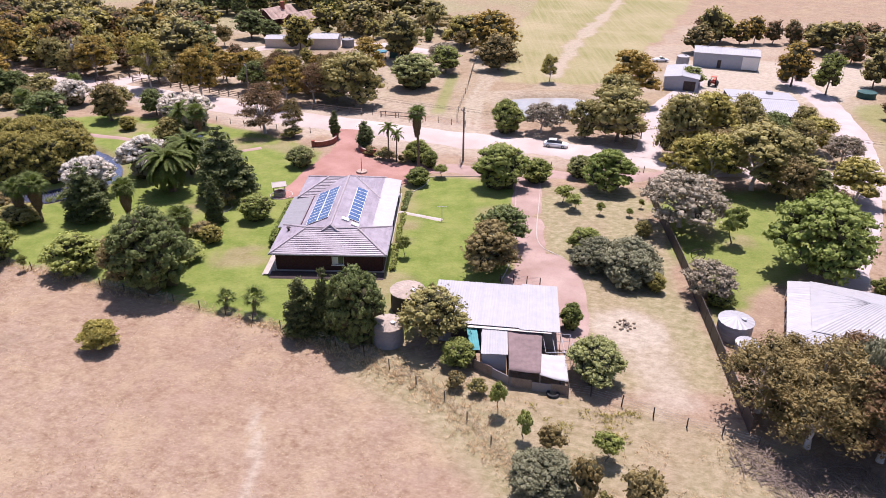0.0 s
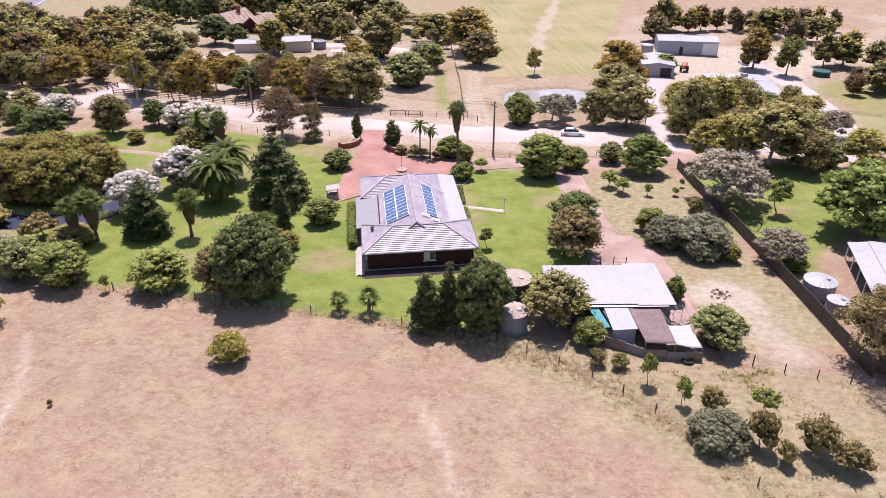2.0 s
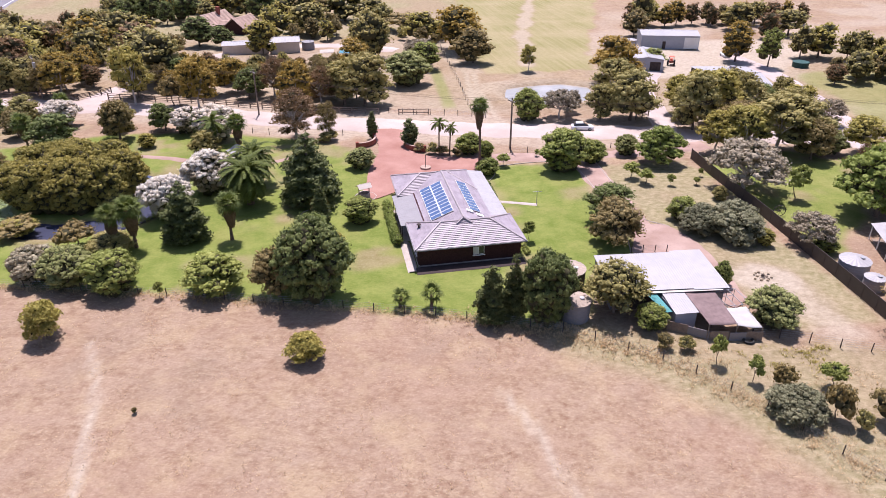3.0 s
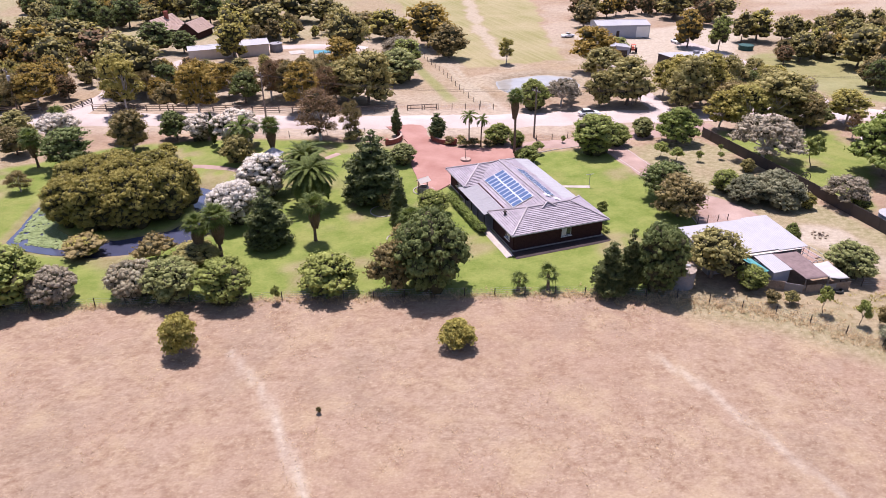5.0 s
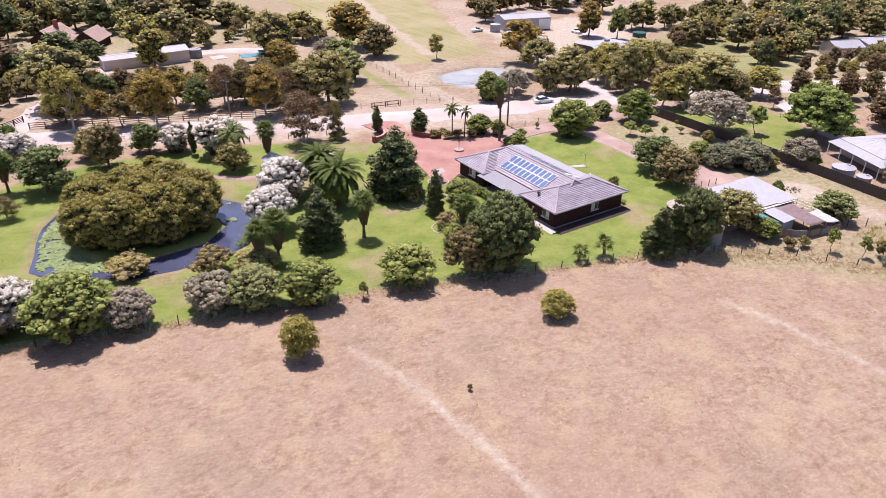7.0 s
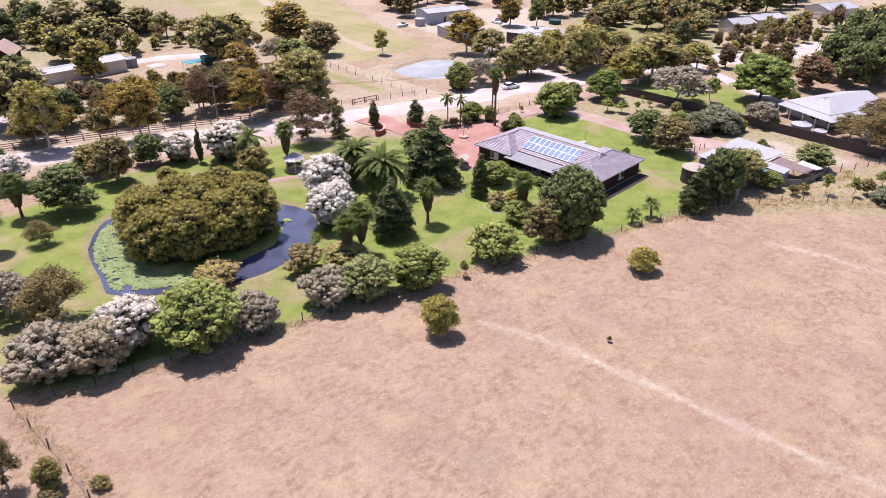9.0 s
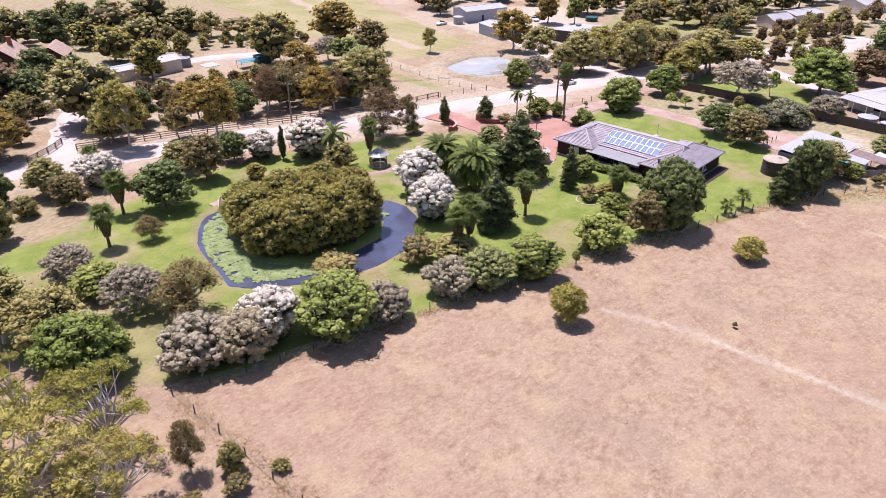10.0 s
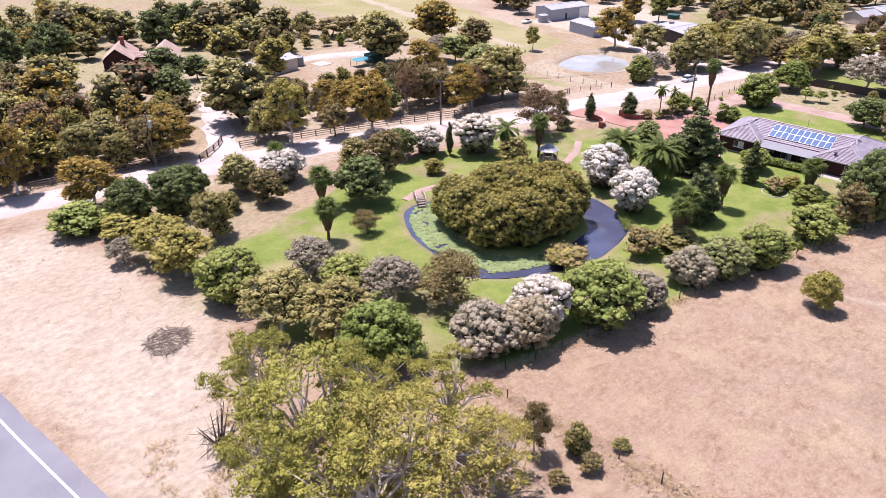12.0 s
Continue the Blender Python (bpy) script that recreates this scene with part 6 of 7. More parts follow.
for _k, (_a, _b) in enumerate((((1.6, 56.6), (3.4, 55.4)), ((3.4, 55.4), (5.2, 54.0)), ((5.2, 53.9), (7.2, 53.5)), ((7.2, 53.4), (9.0, 53.1)), ((9.0, 53.1), (10.7, 52.7)))):
    sheet_wall(_fen, _a, _b, -0.1, 1.15 - 0.12 * (_k % 2), M_ZINC if _k % 2 else M_WOOD, "panel")


def water_tank(name, label, x, y, r, h, wallmat, roofmat, cone, ribs=0, lid=True):
    t = thing(name, label, "water tank", Matrix.Translation((x, y, 0)))
    bm = bmesh.new()
    rows = max(2, int(h / 0.16)) if ribs else 2
    tube(bm, [(0, 0, -0.1 + (h + 0.1) * k / rows) for k in range(rows + 1)], [r + (0.03 if ribs and k % 2 else 0) for k in range(rows + 1)], 36)
    part("tank_wall", bm, wallmat, t)
    bm = bmesh.new()
    n = 18
    top = bm.verts.new((0, 0, h + cone + 0.03))
    rim = [bm.verts.new(((r + 0.08) * math.cos(2 * math.pi * k / (2 * n)), (r + 0.08) * math.sin(2 * math.pi * k / (2 * n)), h + (0.05 if k % 2 else 0.0))) for k in range(2 * n)]
    low = [bm.verts.new((v.co.x, v.co.y, h - 0.06)) for v in rim]
    for k in range(2 * n):
        bm.faces.new((rim[k - 1], rim[k], top))
        bm.faces.new((low[k - 1], low[k], rim[k], rim[k - 1]))
    part("tank_roof", bm, roofmat, t)
    if lid:
        bm = bmesh.new()
        tube(bm, [(0.35 * r, -0.2 * r, h + 0.4 * cone), (0.35 * r, -0.2 * r, h + cone * 0.7 + 0.15)], [0.28, 0.28], 10)
        part("hatch", bm, M_GREYMETAL, t)
    return t


M_TANKTOP = plain("dusty_concrete_lid", (0.31, 0.25, 0.205), 0.9, grain=2.5, vary=0.3)
water_tank("water_tank", "round dark concrete tank with dusty flat lid", -5.9, 67.6, 1.95, 2.4, M_DARKWOOD, M_TANKTOP, 0.18)
water_tank("water_tank", "corrugated grey tank with shallow cone roof", -7.5, 61.0, 1.65, 2.3, M_ZINC, M_TANKTOP, 0.35, 1)
water_tank("water_tank", "large pale corrugated tank by the dark fence", 29.9, 63.4, 1.8, 2.0, M_WHITE, M_WHITE, 0.45, 1)
water_tank("water_tank", "small pale round tank beside a larger one", 30.0, 59.9, 1.15, 1.5, M_WHITE, M_WHITE, 0.2, 1)
water_tank("water_tank", "round white tank beside the farm shed", 52.4, 186.2, 1.7, 2.4, M_WHITE, M_WHITE, 0.4, 1)
water_tank("water_tank", "low dark green tank by the farm yard", 85.5, 157.5, 2.1, 1.4, M_DKGREEN, M_DKGREEN, 0.1, 1, False)
water_tank("water_tank", "corrugated tank beside the cream shed", -36.0, 202.0, 1.8, 2.3, M_ZINC, M_ZINC, 0.3, 1)


def neighbour_house():
    """A low white-roofed house with an open verandah round it."""
    m = Matrix.Translation((34.3, 59.6, 0)) @ Matrix.Rotation(radians(-22), 4, "Z")
    h = thing("house", "white-roofed house with an open white verandah", "house", m)
    walls_round(h, 2.2, 18, 2.2, 12.0, -0.1, 2.75, M_CREAM, [(2, 4, 0.9, 2.1), (7, 9, 0.1, 2.2)], [], [(2, 4, 0.9, 2.1)], [])
    part("dim_interior", boxes((2.6, 17.6, 2.6, 11.6, -0.05, 2.6)), M_ROOMDARK, h)
    part("porch_floor", boxes((0, 18.2, 0, 12.2, -0.15, 0.08)), M_WOOD, h)
    p = 0.3
    corrugated(h, "roof_sheet", (1.7, 1.7, 2.8), (18.5, 1.7, 2.8), (18.5, 7.1, 4.4), (7.1, 7.1, 4.4), M_WHITE, 0.4)
    corrugated(h, "roof_sheet", (18.5, 12.5, 2.8), (1.7, 12.5, 2.8), (7.1, 7.1, 4.4), (18.5, 7.1, 4.4), M_WHITE, 0.4)
    corrugated(h, "roof_hip", (1.7, 12.5, 2.8), (1.7, 1.7, 2.8), (7.1, 7.08, 4.4), (7.1, 7.12, 4.4), M_WHITE, 0.9)
    corrugated(h, "verandah_roof", (-0.6, -0.6, 2.3), (18.5, -0.6, 2.3), (18.5, 1.75, 2.72), (1.75, 1.75, 2.72), M_WHITE, 0.4)
    corrugated(h, "verandah_roof", (-0.6, 12.5, 2.3), (-0.6, -0.6, 2.3), (1.75, 1.75, 2.72), (1.75, 12.5, 2.72), M_WHITE, 0.4)
    for x, y in [(-0.35, 12.2 * k / 4) for k in range(5)] + [(18 * k / 5, -0.35) for k in range(1, 6)]:
        part("verandah_post", boxes((x - 0.06, x + 0.06, y - 0.06, y + 0.06, -0.1, 2.36)), M_FRAMEWHITE, h)
    for a, b in (((-0.35, 0), (-0.35, 12.2)), ((0, -0.35), (18, -0.35))):
        part("beam", boxes((min(a[0], b[0]) - 0.05, max(a[0], b[0]) + 0.05, min(a[1], b[1]) - 0.05, max(a[1], b[1]) + 0.05, 2.2, 2.3)), M_FRAMEWHITE, h)


neighbour_house()
# the farm yard beyond the dam
gable_shed("farm_shed", "long grey-blue steel farm shed with white roof", Matrix.Translation((54.8, 184.7, 0)) @ Matrix.Rotation(radians(-16), 4, "Z"), 16.8, 9.0, 3.9, 4.7, M_STEELBLUE, M_WHITE, doors=((6.2, 7.2, 2.2, M_DARKWOOD), (12.6, 17.0, 3.4, M_FRAMEWHITE)))
gable_shed("farm_shed", "smaller white-roofed open farm shed", Matrix.Translation((42.6, 162.4, 0)) @ Matrix.Rotation(radians(-18), 4, "Z"), 8.0, 12.0, 3.1, 3.7, M_STEELBLUE, M_WHITE, "y", doors=((4.6, 7.4, 2.4, M_DARKWOOD),))
gable_shed("farm_house", "low farm building with broad white roof", Matrix.Translation((50.2, 136.0, 0)) @ Matrix.Rotation(radians(-12), 4, "Z"), 13.5, 18.5, 2.8, 3.7, M_DARKWOOD, M_WHITE, "x")
_box = thing("rooftop_cooler", "grey air cooler on the white roof", "air cooler", pose(60.4, 147.0, 3.3))
part("case", boxes((-0.6, 0.6, -0.6, 0.6, 0, 1.0), bevel=0.06), M_ZINC, _box)
part("feet", boxes((-0.5, -0.4, -0.5, 0.5, -0.25, 0.0), (0.4, 0.5, -0.5, 0.5, -0.25, 0.0)), M_GREYMETAL, _box)
# across the road: the cream sheds and the brown-roofed house
gable_shed("garden_shed", "cream steel shed with white gable roof", Matrix.Translation((-46.0, 198.5, 0)) @ Matrix.Rotation(radians(1), 4, "Z"), 8.0, 7.0, 3.1, 3.9, M_CREAM, M_WHITE)
gable_shed("garden_shed", "long low cream shed with white roof", Matrix.Translation((-59.0, 199.5, 0)), 12.6, 6.0, 2.6, 3.1, M_CREAM, M_WHITE)
gable_shed("garden_shed", "dark green garden shed with pale roof", Matrix.Translation((-22.6, 189.5, 0)) @ Matrix.Rotation(radians(-8), 4, "Z"), 4.6, 3.0, 2.1, 2.4, M_DKGREEN, M_TEAL)
gable_shed("garden_shed", "dark shed beside the woodland clearing", Matrix.Translation((-16.5, 236.5, 0)), 6.4, 3.6, 2.0, 2.3, M_DARKWOOD, M_ZINC)
cloth("carport_cover", "blue-green tarpaulin roof on low posts", [(-28.0, 188.6, 1.7), (-23.4, 187.8, 1.7), (-23.0, 190.6, 1.9), (-27.6, 191.4, 1.9)], 0.05, M_BLUETARP)
part("slab", boxes((-33.0, -29.0, 196.5, 200.5, -0.1, 0.1)), M_CONCRETE, thing("concrete_slab", "pale concrete slab beside the cream shed", "slab", Matrix.Identity(4)))


def brown_house():
    h = thing("house", "steep brown-roofed house with a brick chimney among trees", "house", Matrix.Translation((-65, 236, 0)) @ Matrix.Rotation(radians(58), 4, "Z"))
    walls_round(h, -6, 6, -3.5, 3.5, -0.1, 2.6, M_BRICK)
    for sgn in (-1, 1):
        slope(h, "roof_slope", (-6.6 * -sgn, sgn * 4.2, 2.4), (6.6 * -sgn, sgn * 4.2, 2.4), (6.6 * -sgn, 0, 5.6), (-6.6 * -sgn, 0, 5.6), M_BROWNTILE, 0.5)
    for xx in (-6, 6):
        part("gable", mesh_of("gable", [(xx - 0.1, -3.5, 2.5), (xx - 0.1, 3.5, 2.5), (xx - 0.1, 0, 5.3), (xx + 0.1, -3.5, 2.5), (xx + 0.1, 3.5, 2.5), (xx + 0.1, 0, 5.3)], [(0, 1, 2), (3, 5, 4), (0, 2, 5, 3), (1, 4, 5, 2), (0, 3, 4, 1)], M_BRICK), None, h)
    walls_round(h, -5, 4, -15, -8.5, -0.1, 2.5, M_BRICK)
    for sgn in (-1, 1):
        slope(h, "roof_slope", (-0.5 + 5.2 * sgn, -11.75 + sgn * 3.9, 2.3), (-0.5 - 5.2 * sgn, -11.75 + sgn * 3.9, 2.3), (-0.5 - 5.2 * sgn, -11.75, 5.2), (-0.5 + 5.2 * sgn, -11.75, 5.2), M_BROWNTILE, 0.5)
    for xx in (-5, 4):
        part("gable", mesh_of("gable", [(xx - 0.1, -15, 2.4), (xx - 0.1, -8.5, 2.4), (xx - 0.1, -11.75, 5.0), (xx + 0.1, -15, 2.4), (xx + 0.1, -8.5, 2.4), (xx + 0.1, -11.75, 5.0)], [(0, 1, 2), (3, 5, 4), (0, 2, 5, 3), (1, 4, 5, 2), (0, 3, 4, 1)], M_BRICK), None, h)
    walls_round(h, -3, 3, -8.4, -3.6, -0.1, 2.3, M_BRICK)
    slope(h, "link_roof", (-3.3, -8.4, 2.4), (-3.3, -3.5, 2.4), (0, -3.5, 3.2), (0, -8.4, 3.2), M_BROWNTILE, 0.5)
    slope(h, "link_roof", (3.3, -3.5, 2.4), (3.3, -8.4, 2.4), (0, -8.4, 3.2), (0, -3.5, 3.2), M_BROWNTILE, 0.5)
    part("chimney", boxes((1.2, 2.2, -1.4, -0.4, 2.5, 6.9), (1.1, 2.3, -1.5, -0.3, 6.9, 7.1)), M_REDBRICK, h, "red brick chimney")


brown_house()
for _row in ((111, 111, -22, 9, 7, 2.5, 3.9), (123, 109, -22, 13, 8, 2.6, 3.4), (152, 98, -22, 14, 10, 3.2, 4.6)):
    gable_shed("farm_building", "distant white-roofed building among trees", Matrix.Translation((_row[0], _row[1], 0)) @ Matrix.Rotation(radians(_row[2]), 4, "Z"), *_row[3:], M_CREAM, M_WHITE)

# ---- fences, poles and wires ----
def run(line, each):
    """Points and headings at even steps along a polyline."""
    pts = [Vector((*p, 0)) for p in line]
    total = sum((b - a).length for a, b in zip(pts, pts[1:]))
    n = max(1, round(total / each))
    out, want, gone = [], 0.0, 0.0
    for a, b in zip(pts, pts[1:]):
        d = (b - a).length
        while want <= gone + d + 1e-6 and len(out) <= n:
            out.append((a.lerp(b, (want - gone) / d), math.atan2(b.y - a.y, b.x - a.x)))
            want += total / n
        gone += d
    return out


def steel_fence():
    f = thing("boundary_fence", "tall dark brown ribbed steel boundary fence", "fence", Matrix.Identity(4))
    pts = [p for p, _ in run([(29.2, 103.6), (28.4, 80), (27.2, 60), (26.3, 48)], 2.5)]
    for a, b in zip(pts, pts[1:]):
        sheet_wall(f, (a.x, a.y), (b.x, b.y), 0.02, 1.85, M_FENCE, "panel", 0.35)
        part("post", boxes((a.x - 0.05, a.x + 0.05, a.y - 0.05, a.y + 0.05, -0.2, 1.92)), M_FENCE, f)


def wire_fence(label, line, each=3.6, high=1.15, wires=4):
    f = thing("wire_fence", label, "fence", Matrix.Identity(4))
    rng = random.Random(len(line))
    tops = []
    for p, _ in run(line, each):
        lean = (rng.uniform(-0.06, 0.06), rng.uniform(-0.06, 0.06))
        hh = high * rng.uniform(0.9, 1.15)
        bm = bmesh.new()
        tube(bm, [(p.x, p.y, -0.2), (p.x + lean[0], p.y + lean[1], hh)], [0.065, 0.055], 6)
        part("post", bm, M_DARKWOOD, f)
        tops.append((p, lean))
    for k in range(wires):
        z = high * (0.25 + 0.7 * k / max(1, wires - 1))
        bm = bmesh.new()
        tube(bm, [(p.x + l[0] * z, p.y + l[1] * z, z) for p, l in tops], [0.008] * len(tops), 3, False)
        part("wire", bm, M_GREYMETAL, f)


def rail_fence(label, line, each=2.8, high=1.25, rails=3, mat=None):
    f = thing("rail_fence", label, "fence", Matrix.Identity(4))
    pts = run(line, each)
    for p, a in pts:
        part("post", boxes((-0.09, 0.09, -0.09, 0.09, -0.2, high + 0.08)), mat or M_WOOD, f, m=Matrix.Translation(p) @ Matrix.Rotation(a, 4, "Z"))
    for (p, _), (q, _) in zip(pts, pts[1:]):
        for k in range(rails):
            z = high * (0.3 + 0.66 * k / (rails - 1))
            m = Matrix.Translation(p) @ Matrix.Rotation(math.atan2(q.y - p.y, q.x - p.x), 4, "Z")
            part("rail", boxes((0, (q - p).length, 0.09, 0.13, z - 0.07, z + 0.07)), mat or M_WOOD, f, m=m)


def power_pole(x, y, h, turn, transformer=False):
    p = thing("power_pole", "timber power pole with crossarm and insulators" if not transformer else "power pole carrying a pale transformer", "power pole", pose(x, y, 0, 0, 0, turn))
    bm = bmesh.new()
    tube(bm, [(0, 0, -0.5), (0, 0, h)], [0.19, 0.13], 10)
    part("pole", bm, M_WOOD, p)
    arm = part("crossarm", boxes((-1.1, 1.1, -0.2, -0.08, h - 0.75, h - 0.6)), M_WOOD, p)
    for k in (-0.95, -0.35, 0.35, 0.95):
        bm = bmesh.new()
        tube(bm, [(k, -0.14, h - 0.6), (k, -0.14, h - 0.4)], [0.05, 0.035], 6)
        part("insulator", bm, M_FRAMEWHITE, arm)
    if transformer:
        bm = bmesh.new()
        tube(bm, [(0.45, 0, h - 2.6), (0.45, 0, h - 1.5)], [0.36, 0.36], 12)
        part("transformer", bm, M_GREYMETAL, p)


def power_line(poles):
    """Sagging wires between neighbouring poles."""
    f = thing("power_line", "thin dark overhead wires along the road", "power line", Matrix.Identity(4))
    for (x0, y0, h0, t0), (x1, y1, h1, t1) in zip(poles, poles[1:]):
        for k in (-0.95, 0.35, 0.95):
            a = Vector((x0 + k * math.cos(radians(t0)), y0 + k * math.sin(radians(t0)), h0 - 0.4))
            b = Vector((x1 + k * math.cos(radians(t1)), y1 + k * math.sin(radians(t1)), h1 - 0.4))
            bm = bmesh.new()
            tube(bm, [a.lerp(b, i / 14) - Vector((0, 0, 1.3 * 4 * (i / 14) * (1 - i / 14))) for i in range(15)], [0.014] * 15, 4, False)
            part("wire", bm, M_DARKWOOD, f)


steel_fence()
wire_fence("low wire fence on dark posts between lawn and paddock", SOUTH_FENCE)
wire_fence("sagging wire fence down the side of the dry paddock", [(-102.3, 88.6), (-101.8, 76), (-101.6, 66), (-101, 40)], 4.0)
wire_fence("wire fence on posts below the yard", [(9.9, 53.4), (13.1, 52.7), (19.3, 49.4), (26.5, 46.5)], 3.2, 1.2)
wire_fence("wire fence along the sandy road verge", [(-60, 138.5), (-44, 131), (-30, 127.5)], 3.5, 1.1)
wire_fence("wire fence along the front boundary", [(-1, 112.6), (10, 111.2), (20, 111.4), (29.5, 110)], 3.0, 1.1)
rail_fence("long weathered post-and-rail fence along the road", [(-113, 170.5), (-99.7, 167.2), (-90, 164.8)])
rail_fence("weathered post-and-rail fence below the gum trees", [(-80, 162.0), (-59.8, 154.4), (-38.3, 144.2), (-22, 139.4)])
rail_fence("short timber rail by the farm track", [(-18, 138.5), (-12, 137.4)], 2.8, 1.1, 2)
wire_fence("farm fence of pale posts beside the dirt track", [(0.6, 200), (-0.5, 180), (-1.5, 159), (-2.8, 142.8), (-3, 136), (-1.1, 132.6)], 3.4, 1.25, 4)
wire_fence("post fence along the road by the dam paddock", [(-19.9, 139.8), (-10.8, 136.8), (-1.1, 132.6)], 2.8, 1.2, 4)
rail_fence("dark timber gate at the woodland entrance", [(-88.5, 161.2), (-83, 164.5), (-80.5, 167)], 2.4, 1.3, 4, M_DARKWOOD)
rail_fence("rusty timber rails beside the farm gate", [(28, 125.5), (31.5, 127.5)], 1.8, 1.3, 4)
POLES = [(-180, 205, 9.5, -50), (-94.5, 165.2, 9.8, -60), (-46.5, 144.0, 9.5, -62), (-0.6, 114.5, 9.6, -70), (49.5, 107.8, 9.4, -75), (104, 92, 9.4, -62), (160, 66, 9.4, -62)]
for _k, (_x, _y, _h, _t) in enumerate(POLES):
    power_pole(_x, _y, _h, _t + 90 - 90, _k == 1)
power_line(POLES)


# ---- vehicles ----
def lofted(sections, mat, name):
    """A closed body through cross sections given as lists of (y, z) at an x."""
    bm = bmesh.new()
    rings = [[bm.verts.new((x, y, z)) for y, z in ring] for x, ring in sections]
    n = len(rings[0])
    for a, b in zip(rings, rings[1:]):
        for k in range(n):
            bm.faces.new((a[k], a[(k + 1) % n], b[(k + 1) % n], b[k]))
    bm.faces.new(rings[0][::-1])
    bm.faces.new(rings[-1])
    bmesh.ops.recalc_face_normals(bm, faces=bm.faces)
    return bm_mesh(name, bm, mat, True)


M_CARWHITE = plain("white_car_paint", (0.7, 0.7, 0.71), 0.25, grain=2.0, vary=0.04, spec=0.6, bump=0.0)
M_CARDARK = plain("dark_car_paint", (0.03, 0.03, 0.035), 0.25, grain=2.0, vary=0.1, spec=0.6, bump=0.0)


def car(name, label, x, y, turn, paint, ute=False):
    c = thing(name, label, "car", pose(x, y, 0.06, 0, 0, turn))

    def ring(w, z0, z1, tuck=0.9):
        return [(-w, z0), (w, z0), (w, z0 + (z1 - z0) * 0.6), (w * tuck, z1), (-w * tuck, z1), (-w, z0 + (z1 - z0) * 0.6)]

    part("body", lofted([(-2.25, ring(0.72, 0.38, 0.72)), (-2.1, ring(0.84, 0.25, 0.88)), (-1.2, ring(0.88, 0.22, 0.95)), (0.9, ring(0.88, 0.22, 0.93)), (1.95, ring(0.84, 0.25, 0.78)), (2.25, ring(0.7, 0.36, 0.62))], paint, "body"), None, c)
    back = -0.2 if ute else -1.75
    part("cabin", lofted([(back, ring(0.74, 0.9, 0.95)), (back + 0.4, ring(0.72, 0.9, 1.4, 0.82)), (0.05, ring(0.72, 0.9, 1.45, 0.82)), (1.15, ring(0.74, 0.88, 0.93))], M_GLASS, "cabin"), None, c, "dark tinted windows")
    part("roof", lofted([(back + 0.42, ring(0.6, 1.39, 1.43)), (-0.4, ring(0.62, 1.44, 1.5)), (0.1, ring(0.6, 1.43, 1.46))], paint, "roof"), None, c)
    for sx in (-1.35, 1.38):
        for sy in (-0.8, 0.8):
            bm = bmesh.new()
            tube(bm, [(sx, sy - 0.1, 0.32), (sx, sy + 0.1, 0.32)], [0.32, 0.32], 14)
            w = part("wheel", bm, M_TYRE, c)
            bm = bmesh.new()
            s = 1 if sy > 0 else -1
            tube(bm, [(sx, sy + s * 0.09, 0.32), (sx, sy + s * 0.115, 0.32)], [0.2, 0.18], 10)
            part("rim", bm, M_GREYMETAL, w)
    for sy in (-0.6, 0.6):
        part("headlight", boxes((2.12, 2.22, sy - 0.14, sy + 0.14, 0.58, 0.68)), M_FRAMEWHITE, c)
        part("tail_light", boxes((-2.26, -2.16, sy - 0.12, sy + 0.12, 0.66, 0.78)), M_RUST, c)


car("car", "white sedan standing on the pale gravel road", 15.6, 122.0, -14, M_CARWHITE)
car("pickup", "white utility parked by the farm sheds", 47.5, 189.0, 5, M_CARWHITE, True)
car("pickup", "pale utility parked before the farm shed", 72.5, 171.0, 80, M_CARWHITE, True)
car("car", "dark car parked beside the farm shed", 76.5, 172.5, 70, M_CARDARK)


def tractor(x, y, turn):
    t = thing("tractor", "faded red tractor in the farm yard", "tractor", pose(x, y, 0.05, 0, 0, turn))
    part("bonnet", boxes((0.2, 1.9, -0.4, 0.4, 0.8, 1.5), bevel=0.08), M_RUST, t)
    part("seat_deck", boxes((-0.8, 0.2, -0.6, 0.6, 0.7, 1.15), bevel=0.06), M_RUST, t)
    part("canopy", boxes((-0.9, 0.3, -0.7, 0.7, 2.3, 2.4), bevel=0.03), M_RUST, t)
    for px, py in ((-0.8, -0.6), (-0.8, 0.6), (0.2, -0.6), (0.2, 0.6)):
        part("canopy_post", boxes((px - 0.04, px + 0.04, py - 0.04, py + 0.04, 1.1, 2.32)), M_DARKWOOD, t)
    for px, r, w in ((-0.5, 0.8, 0.22), (1.5, 0.45, 0.14)):
        for py in (-0.85, 0.85):
            bm = bmesh.new()
            tube(bm, [(px, py - w, r), (px, py + w, r)], [r, r], 16)
            part("wheel", bm, M_TYRE, t)


tractor(54.6, 165.6, 60)


